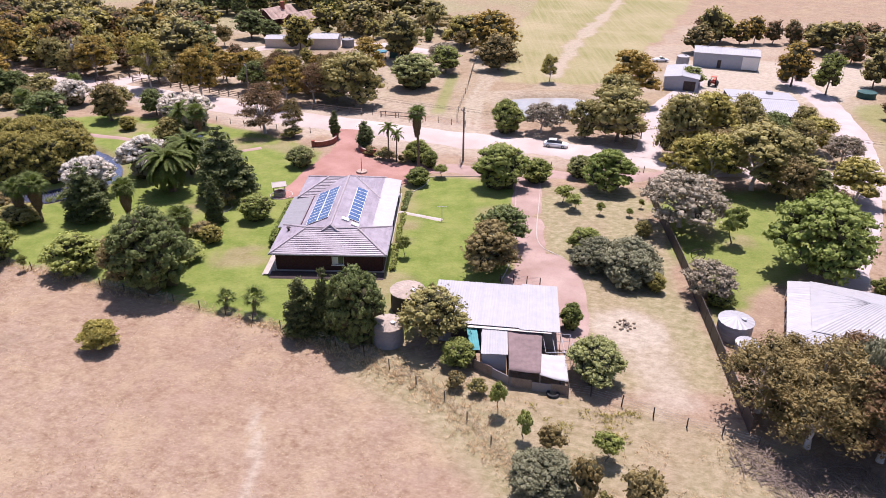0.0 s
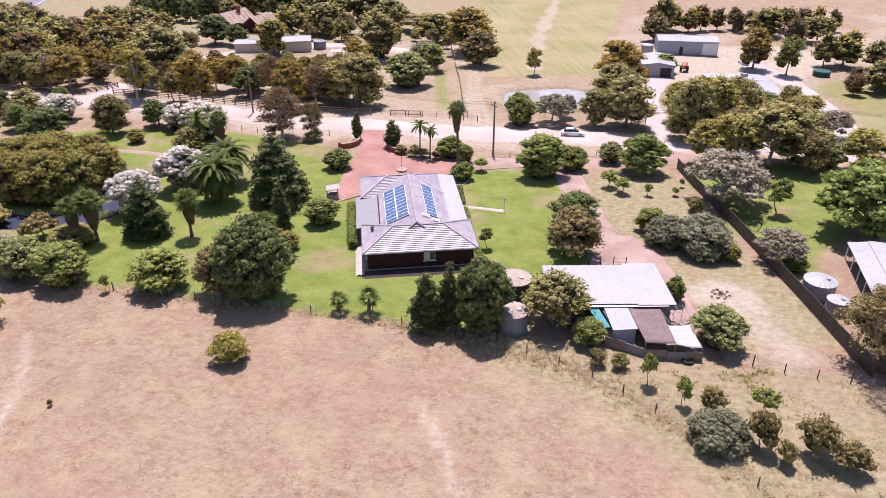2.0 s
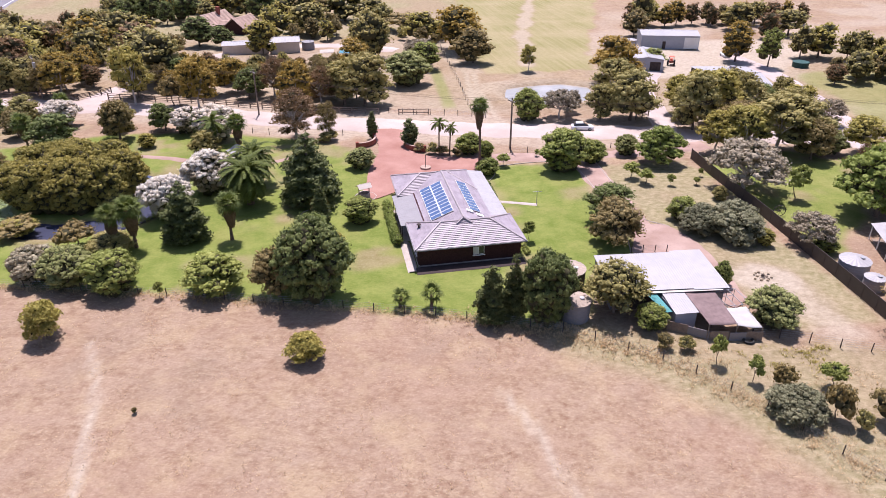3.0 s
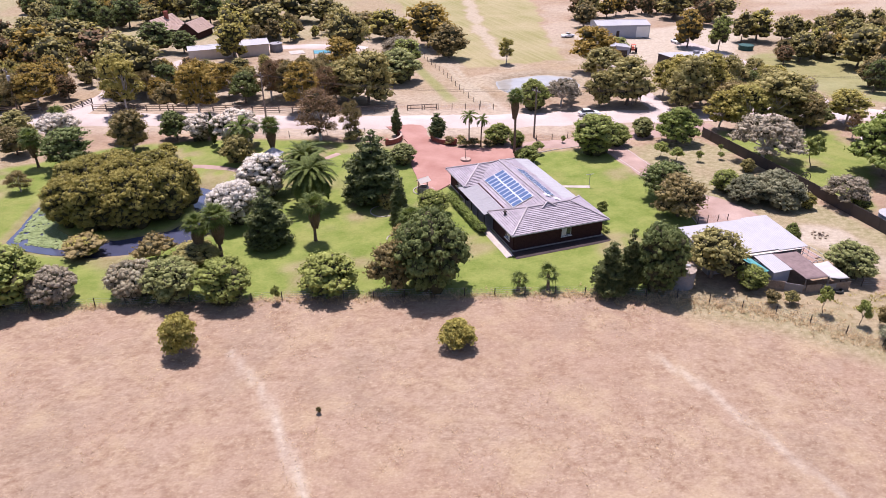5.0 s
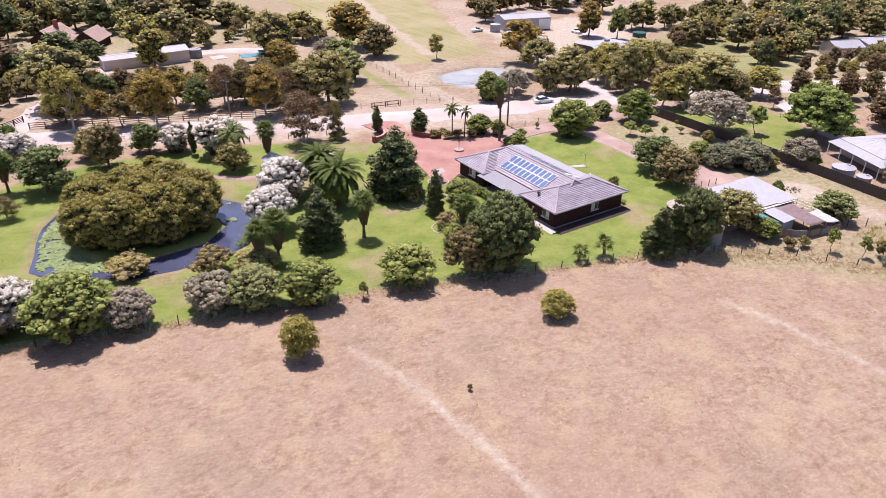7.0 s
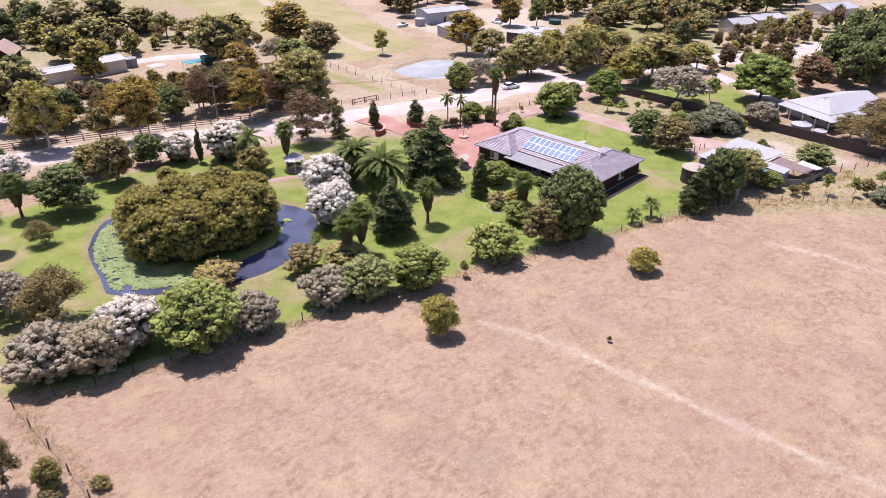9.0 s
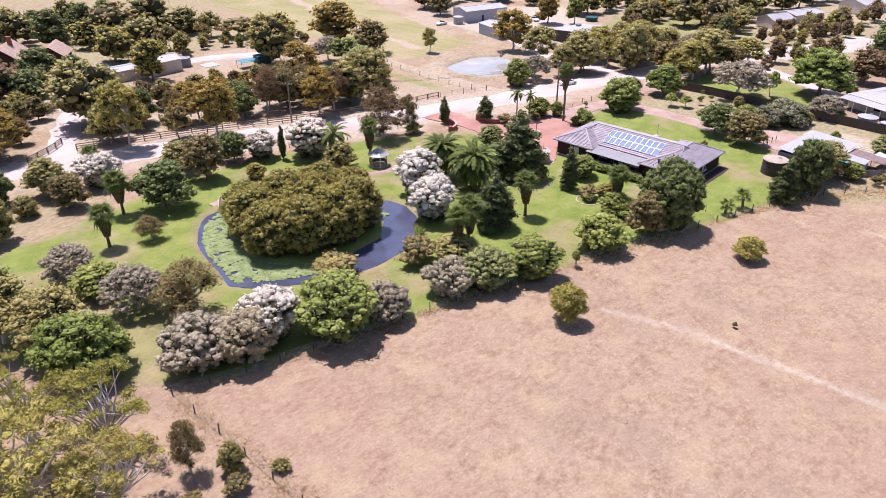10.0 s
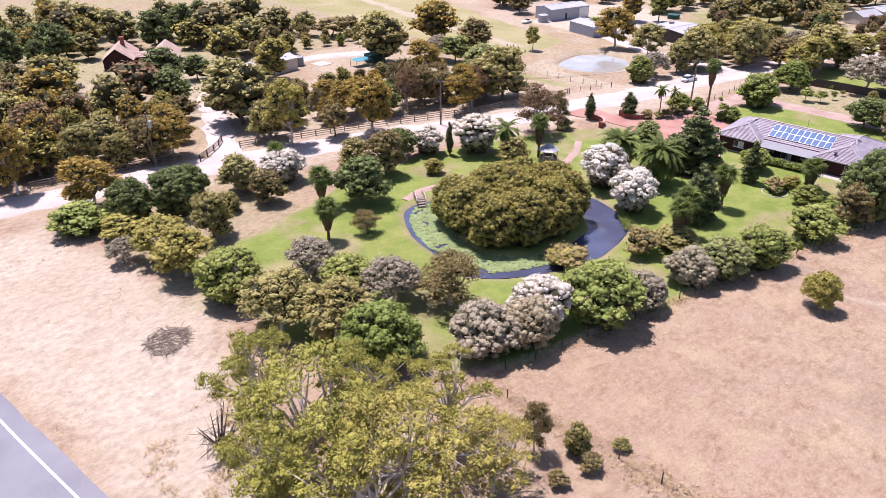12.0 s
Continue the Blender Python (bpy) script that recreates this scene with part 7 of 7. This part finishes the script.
# ---- garden things ----
def arc_wall(label, cx, cy, r, a0, a1, h):
    """A curved brick entrance wall with a coping."""
    w = thing("entrance_wall", label, "wall", pose(cx, cy, 0))
    n = 14

    def arc(r0, r1, z0, z1, mat, name):
        bm = bmesh.new()
        rings = []
        for k in range(n + 1):
            a = radians(a0 + (a1 - a0) * k / n)
            rings.append([bm.verts.new((q * math.cos(a), q * math.sin(a), z)) for q, z in ((r0, z0), (r1, z0), (r1, z1), (r0, z1))])
        for p, q in zip(rings, rings[1:]):
            for k in range(4):
                bm.faces.new((p[k], p[(k + 1) % 4], q[(k + 1) % 4], q[k]))
        bm.faces.new(rings[0])
        bm.faces.new(rings[-1][::-1])
        bmesh.ops.recalc_face_normals(bm, faces=bm.faces)
        part(name, bm, mat, w)

    arc(r, r + 0.3, -0.1, h, M_REDBRICK, "brickwork")
    arc(r - 0.04, r + 0.34, h, h + 0.08, M_BROWNTILE, "coping")
    for a in (a0, a1):
        px, py = (r + 0.15) * math.cos(radians(a)), (r + 0.15) * math.sin(radians(a))
        part("pier", boxes((px - 0.28, px + 0.28, py - 0.28, py + 0.28, -0.1, h + 0.3)), M_REDBRICK, w)


arc_wall("curved red brick entrance wall with planting behind", -15.6, 119.2, 3.4, 150, 262, 1.0)
arc_wall("low curved red brick wall at the drive entrance", -27.5, 123.2, 3.2, -95, 15, 1.0)


def gazebo(x, y):
    g = thing("gazebo", "small white-roofed garden gazebo with timber posts", "gazebo", pose(x, y, 0))
    n, r = 6, 1.5
    ring = [(r * math.cos(2 * math.pi * k / n), r * math.sin(2 * math.pi * k / n)) for k in range(n)]
    part("floor", mesh_of("floor", [(a * 1.1, b * 1.1, z) for z in (-0.1, 0.15) for a, b in ring], [tuple(range(n, 2 * n))] + [(k, (k + 1) % n, n + (k + 1) % n, n + k) for k in range(n)], M_CONCRETE), None, g)
    for k, (a, b) in enumerate(ring):
        part("post", boxes((a - 0.06, a + 0.06, b - 0.06, b + 0.06, 0.1, 2.2)), M_CREAM, g)
        if k != 4:
            c, d = ring[(k + 1) % n]
            m = Matrix.Translation((a, b, 0)) @ Matrix.Rotation(math.atan2(d - b, c - a), 4, "Z")
            part("rail_panel", boxes((0.05, r - 0.05, -0.03, 0.03, 0.3, 0.95)), M_WOOD, g, m=m)
    for lo, hi, z0, z1 in ((1.95, 0.75, 2.15, 2.75), (0.95, 0.0, 2.75, 3.25)):
        v = [(q * 1.0 / r * s, w / r * s, z) for s, z in ((lo, z0), (max(hi, 0.02), z1)) for q, w in ring]
        part("roof_tier", mesh_of("roof_tier", v, [(k, (k + 1) % n, n + (k + 1) % n, n + k) for k in range(n)] + [tuple(range(2 * n - 1, n - 1, -1)), tuple(range(n))], M_WHITE), None, g)


gazebo(-48.5, 117.6)


def wishing_well(x, y):
    w = thing("wishing_well", "stone wishing well with small pale gabled roof", "wishing well", pose(x, y, 0, 0, 0, 20))
    bm = bmesh.new()
    for k in range(16):
        for row in range(3):
            a = 2 * math.pi * (k + 0.5 * (row % 2)) / 16
            box(bm, -0.16, 0.16, -0.11, 0.11, 0.28 * row, 0.28 * row + 0.26, Matrix.Rotation(a, 4, "Z") @ Matrix.Translation((0, -0.8, 0)), 0.03)
    tagged(part("stone_ring", bm, M_CONCRETE, w), kind="stuff")
    for s in (-0.85, 0.85):
        part("post", boxes((s - 0.06, s + 0.06, -0.06, 0.06, 0, 2.0)), M_WOOD, w)
    for s in (-1, 1):
        part("roof_side", boxes((-1.1, 1.1, -0.02, 0.02, 0, 0.95)), M_CREAM, w, m=Matrix.Translation((0, s * 0.72, 1.75)) @ Matrix.Rotation(s * radians(52), 4, "X"))
    bm = bmesh.new()
    tube(bm, [(-0.85, 0, 1.45), (0.85, 0, 1.45)], [0.06, 0.06], 8)
    part("windlass", bm, M_WOOD, w)


wishing_well(-28.1, 98.2)


def foot_bridge(x, y, turn):
    b = thing("foot_bridge", "small arched timber footbridge with pale rails", "footbridge", pose(x, y, 0, 0, 0, turn))
    n = 9
    for k in range(n):
        u = -1 + 2 * k / (n - 1)
        z = 0.55 * (1 - u * u)
        part("plank", boxes((u * 1.9 - 0.2, u * 1.9 + 0.2, -0.7, 0.7, z - 0.02, z + 0.05)), M_WOOD, b)
    for s in (-0.7, 0.7):
        bm = bmesh.new()
        tube(bm, [(-1.9 + 3.8 * k / 12, s, 0.9 + 0.55 * (1 - (-1 + k / 6) ** 2)) for k in range(13)], [0.045] * 13, 6)
        part("handrail", bm, M_CREAM, b)
        for k in range(7):
            u = -1 + k / 3
            part("baluster", boxes((u * 1.9 - 0.03, u * 1.9 + 0.03, s - 0.03, s + 0.03, 0.55 * (1 - u * u), 0.9 + 0.55 * (1 - u * u))), M_CREAM, b)


foot_bridge(-75.2, 122.3, 55)


def edging(label, line, w=0.16, closed=False):
    pts = smooth_line(line + (line[:1] if closed else []), 0.6)
    bm = bmesh.new()
    tube(bm, [(p.x, p.y, 0.04) for p in pts], [w / 2] * len(pts), 6)
    tagged(new("edging", bm_mesh("edging", bm, M_CONCRETE)), label, "edging", kind="structure")


edging("pale concrete edging between lawn and drive", [(-6.5, 106.5), (1, 107.2), (7.5, 106), (8.3, 99), (7.6, 86), (6.3, 78), (5, 73.6)])
edging("pale edging along the yard side of drive", [(12.3, 105.5), (11.8, 97), (10.6, 84.5), (13.6, 79.8)])
for _x, _y, _r in ((-36.2, 84.0, 1.9), (-36.0, 93.4, 1.9), (-27.9, 98.4, 1.7)):
    edging("pale ring of edging round a flower bed", [(_x + _r * math.cos(a * 0.785), _y + _r * math.sin(a * 0.785)) for a in range(8)], 0.2, True)
edging("pale bed edging beside the house", [(-7.8, 100.5), (-6.2, 103), (-5.8, 105.5), (-7, 107)])
strip("garden_path", "narrow pale concrete path across the lawn", "path", [(-9.1, 93.0), (-5.5, 91.6), (-2.6, 90.5)], 0.55, 0.12, M_CONCRETE, 0.0)
strip("house_path", "pale concrete path beside the brick wall", "path", [(-24.0, 74.2), (-24.0, 78), (-24.0, 82.4)], 0.75, 0.12, M_CONCRETE, 0.0)
# paving strip coloured near black to carry the shadow under the south eave
strip("house_paving", "brick paving below the south wall, painted dark as the eave shadow", "paving", [(-23.6, 74.45), (-16, 74.45), (-9.4, 74.45)], 1.3, 0.1, M_PAVINGSHADE, 0.0)
_pole = thing("clothes_line", "thin steel clothes-line post on the lawn", "clothes line", pose(-2.7, 90.6, 0))
_bm = bmesh.new()
tube(_bm, [(0, 0, -0.1), (0, 0, 2.2)], [0.05, 0.04], 8)
part("post", _bm, M_GREYMETAL, _pole)
part("arm", boxes((-0.7, 0.7, -0.03, 0.03, 2.1, 2.16)), M_GREYMETAL, _pole)
_pot = thing("planter", "round stone planter with a thin pole in forecourt", "planter", pose(-17.0, 108.0, 0.08))
_bm = bmesh.new()
tube(_bm, [(0, 0, -0.05), (0, 0, 0.3), (0, 0, 0.35)], [0.95, 0.9, 0.7], 16)
part("bowl", _bm, M_BROWNTILE, _pot)
_bm = bmesh.new()
tube(_bm, [(0, 0, 0.2), (0, 0, 2.6)], [0.05, 0.04], 8)
part("pole", _bm, M_DARKWOOD, _pot)
wire_fence("rusty pipe yard gate behind the shed", [(5.0, 73.6), (9.8, 73.1)], 1.6, 1.1, 5)
_ring = thing("fire_pit", "rough heap of pale stones and dry twigs", "fire pit", pose(18.5, 64.7, 0))
_rng = random.Random(4)
for _k in range(13):
    _a = 2 * math.pi * _k / 13
    _bm = bmesh.new()
    bmesh.ops.create_icosphere(_bm, subdivisions=1, radius=_rng.uniform(0.16, 0.26))
    part("stone", _bm, M_RUBBLE, _ring, m=pose(_rng.uniform(0.5, 1.3) * math.cos(_a), _rng.uniform(0.5, 1.3) * math.sin(_a), 0.06, _rng.uniform(0, 90), 0, _rng.uniform(0, 90)))
_bm = bmesh.new()
for _k in range(26):
    _a, _q = _rng.uniform(0, 6.28), _rng.uniform(0.1, 0.7)
    tube(_bm, [(_q * math.cos(_a), _q * math.sin(_a), 0.05), (0.3 * math.cos(_a + 2.5), 0.3 * math.sin(_a + 2.5), _rng.uniform(0.2, 0.5))], [0.03, 0.015], 4, False)
tagged(part("twig_heap", _bm, M_WOOD, _ring), kind="stuff")


def wheel_ring(name, label, category, m, r, thick, spokes, mat):
    w = thing(name, label, category, m)
    bm = bmesh.new()
    n = 28
    tube(bm, [(r * math.cos(2 * math.pi * k / n), 0, r + r * math.sin(2 * math.pi * k / n)) for k in range(n + 1)], [thick] * (n + 1), 6)
    part("rim", bm, mat, w)
    for k in range(spokes):
        a = 2 * math.pi * k / spokes
        bm = bmesh.new()
        tube(bm, [(0, 0, r), (r * math.cos(a), 0, r + r * math.sin(a))], [0.03, 0.03], 5)
        part("spoke", bm, mat, w)


wheel_ring("wagon_wheel", "old dark wagon wheel standing on lawn", "wheel", pose(30.8, 80.0, 0, 0, 0, -15), 0.85, 0.055, 8, M_DARKWOOD)
wheel_ring("old_tyre", "worn rubber tyre lying by the pen fence", "tyre", pose(9.2, 52.3, 0.16, -90, 0, 0), 0.5, 0.15, 0, M_TYRE)


# ---- low planting and grass ----
def hedge(label, x0, y0, x1, y1, w, h, seed, tint="bright"):
    rng = np.random.RandomState(seed)
    n = max(3, int(math.hypot(x1 - x0, y1 - y0) / 0.6))
    lo = [(x0 + (x1 - x0) * k / n + rng.normal() * 0.06, y0 + (y1 - y0) * k / n + rng.normal() * 0.06, h * rng.uniform(0.42, 0.55), w * 0.55, w * 0.55, h * 0.5) for k in range(n + 1)]
    hd = thing("hedge", label, "hedge", Matrix.Identity(4))
    part("foliage", billow("foliage", rng, lo, LEAF[tint], clump=0.24, leaves=16, size=0.13), None, hd)


hedge("clipped green hedge along the house verandah", -25.1, 81.8, -25.1, 93.6, 1.0, 1.35, 3)
hedge("low leafy border along the house wall", -8.5, 76.0, -8.5, 82.0, 0.6, 0.5, 4, "green")
hedge("low leafy border below the white verandah", -8.5, 84.0, -8.4, 92.0, 0.5, 0.4, 5, "green")
hedge("leafy border beside the white verandah", -8.4, 93.8, -8.3, 99.5, 0.7, 0.6, 6, "dark")
plant("H", [(-16.8, 116.4, 1.6, 1.2), (-15.0, 114.8, 1.5, 1.2), (-13.0, 113.8, 1.7, 1.3), (-10.8, 112.8, 1.5, 1.1), (-14.4, 117.2, 1.3, 1.0)], "low green shrub in the entrance bed")
plant("G", [(-6.0, 110.8, 3.4, 1.5), (-8.0, 105.0, 1.8, 1.3), (-36.6, 83.6, 1.2, 1.0), (-35.8, 84.4, 1.5, 0.9)], "dark rounded shrub in a garden bed")
plant("T", [(-3.8, 106.4, 2.2, 1.2), (3.0, 109.8, 1.4, 0.6), (24.5, 92.6, 1.4, 0.6)])
plant("O", [(-37.5, 78.8, 3.6, 2.3), (-33.6, 82.6, 2.6, 1.6)])


def grass(name, label, spots, seed, high, tint, blades=9):
    """Tufts of upright blades."""
    rng = np.random.RandomState(seed)
    n = len(spots)
    c = np.repeat(spots, blades, axis=0)
    a = rng.uniform(0, 6.283, len(c))
    hh = np.repeat(high * rng.uniform(0.5, 1.4, n), blades) * rng.uniform(0.7, 1.1, len(c))
    base = c + np.stack([np.cos(a), np.sin(a)], -1) * (0.16 * rng.uniform(0, 1, len(c)))[:, None]
    tip = base + np.stack([np.cos(a), np.sin(a)], -1) * (hh * rng.uniform(0.5, 1.5, len(c)))[:, None]
    side = np.stack([-np.sin(a), np.cos(a)], -1) * (0.045 * hh ** 0.5)[:, None]
    z0, z1 = np.zeros(len(c)) - 0.03, hh
    v = np.stack([np.c_[base - side, z0], np.c_[base + side, z0], np.c_[tip + side * 0.3, z1], np.c_[tip - side * 0.3, z1]], 1).reshape(-1, 3)
    tagged(new(name, quads_mesh(name, v, LEAF[tint])), label, "grass", kind="stuff")


def spots_in(outline, n, seed, clump=3.0, keep=0.5):
    rng = np.random.RandomState(seed)
    xs, ys = [p[0] for p in outline], [p[1] for p in outline]
    p = np.stack([rng.uniform(min(xs), max(xs), n), rng.uniform(min(ys), max(ys), n)], -1)
    ok = (inside(p[:, 0], p[:, 1], outline) > 0) & (vnoise(p[:, 0], p[:, 1], clump, seed) > keep)
    return p[ok]


def spots_along(line, n, wide, seed):
    rng = np.random.RandomState(seed)
    pts = [Vector((*p, 0)) for p in line]
    out = []
    total = sum((b - a).length for a, b in zip(pts, pts[1:]))
    for a, b in zip(pts, pts[1:]):
        k = int(n * (b - a).length / total)
        u = rng.uniform(0, 1, k)
        out.append(np.stack([a.x + (b.x - a.x) * u, a.y + (b.y - a.y) * u], -1) + rng.normal(size=(k, 2)) * wide)
    return np.concatenate(out)


grass("dry_grass", "long dry straw grass along the fence bank", spots_along(SOUTH_FENCE[5:], 1300, 1.0, 11), 11, 0.24, "straw")
grass("dry_grass", "dry straw tufts on the scrubby slope", spots_in([(-4, 57), (10, 53), (27, 47), (38, 40), (38, 22), (12, 26), (4, 43)], 5200, 12, 2.2, 0.5), 12, 0.18, "straw")
grass("green_weeds", "patches of green weeds below the pens", spots_in([(6, 52.5), (16, 51), (22, 47), (10, 46)], 900, 13, 1.5, 0.6), 13, 0.2, "olive")
grass("dry_grass", "sparse dry grass at the lawn's paddock edge", spots_along(SOUTH_FENCE[:6], 1800, 0.6, 14), 14, 0.18, "straw")
grass("dry_grass", "short straw stubble tufts over the paddock", spots_in([(-101, 86), (-76, 80), (-55, 74), (-31, 66), (-10, 57), (4, 42), (10, 24), (-100, 24), (-101, 60)], 16000, 15, 2.6, 0.45), 15, 0.09, "straw", 6)
grass("dry_grass", "dry grass on the pale western verge", spots_in(WEST, 3000, 16, 3.0, 0.5), 16, 0.1, "straw", 7)
grass("dry_grass", "dry grass round the near gum clump", spots_in([(-131, 96), (-126, 92), (-116, 108), (-122, 106), (-131, 104)], 1600, 17, 2.0, 0.35), 17, 0.3, "straw")
grass("dry_grass", "dry grass along the side paddock fence", spots_along([(-102.3, 88), (-101.8, 76), (-101.6, 66), (-101, 40)], 1500, 0.9, 19), 19, 0.22, "straw")
grass("green_reeds", "green reeds at the pond's edge", spots_along([(-63, 94.5), (-60.5, 96), (-58.5, 98)], 60, 0.3, 18), 18, 0.6, "bright")


def lily_pads():
    """Floating round leaves over the western and southern water."""
    rng = np.random.RandomState(21)
    p = np.stack([rng.uniform(-88, -56, 30000), rng.uniform(92, 123, 30000)], -1)
    x, y = p[:, 0], p[:, 1]
    d, q = inside(x, y, POND), inside(x, y, ISLE)
    south = np.clip((104 - y) / 8, 0, 1)
    ok = (d > 0.5 + 1.2 * south + 0.5 * vnoise(x, y, 3, 23)) & (q < 0.3) & (x < -77 + 3 * vnoise(x, y, 2, 5)) & (vnoise(x, y, 1.1, 22) > 0.16)
    few = (d > 0.8) & (q < 0.2) & (x > -64) & (vnoise(x, y, 1.2, 24) > 0.84)
    p = p[ok | few]
    v, f = [], []
    for x, y in p:
        r, a0, t = rng.uniform(0.13, 0.32), rng.uniform(0, 6.28), rng.uniform(-0.35, 0.35)
        z = -0.3 + rng.uniform(0, 0.09)
        ring = [(x + r * math.cos(a0 + k * 0.9), y + r * math.sin(a0 + k * 0.9), z + t * r * math.cos(k * 0.9)) for k in range(7)]
        f += [(len(v), len(v) + 1, len(v) + 2, len(v) + 3), (len(v), len(v) + 3, len(v) + 4, len(v) + 6)]
        v += ring
    tagged(new("lily_pads", mesh_of("lily_pads", v, f, LEAF["lily"])), "pale green lily pads floating on the pond", "water lilies", kind="stuff")


lily_pads()


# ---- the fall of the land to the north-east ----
# below the camera midway; far things are stretched from here to fit its view
CAMERA_FOOT = np.array((-66.0, 6.0))


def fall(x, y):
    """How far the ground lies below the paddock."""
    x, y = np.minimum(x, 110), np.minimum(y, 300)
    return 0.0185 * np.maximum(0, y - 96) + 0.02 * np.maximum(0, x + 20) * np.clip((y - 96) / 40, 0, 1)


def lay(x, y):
    """A level-plan point moved out along the camera's sight line onto the slope, lower, to fit its view."""
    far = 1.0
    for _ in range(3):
        px, py = CAMERA_FOOT[0] + (x - CAMERA_FOOT[0]) * far, CAMERA_FOOT[1] + (y - CAMERA_FOOT[1]) * far
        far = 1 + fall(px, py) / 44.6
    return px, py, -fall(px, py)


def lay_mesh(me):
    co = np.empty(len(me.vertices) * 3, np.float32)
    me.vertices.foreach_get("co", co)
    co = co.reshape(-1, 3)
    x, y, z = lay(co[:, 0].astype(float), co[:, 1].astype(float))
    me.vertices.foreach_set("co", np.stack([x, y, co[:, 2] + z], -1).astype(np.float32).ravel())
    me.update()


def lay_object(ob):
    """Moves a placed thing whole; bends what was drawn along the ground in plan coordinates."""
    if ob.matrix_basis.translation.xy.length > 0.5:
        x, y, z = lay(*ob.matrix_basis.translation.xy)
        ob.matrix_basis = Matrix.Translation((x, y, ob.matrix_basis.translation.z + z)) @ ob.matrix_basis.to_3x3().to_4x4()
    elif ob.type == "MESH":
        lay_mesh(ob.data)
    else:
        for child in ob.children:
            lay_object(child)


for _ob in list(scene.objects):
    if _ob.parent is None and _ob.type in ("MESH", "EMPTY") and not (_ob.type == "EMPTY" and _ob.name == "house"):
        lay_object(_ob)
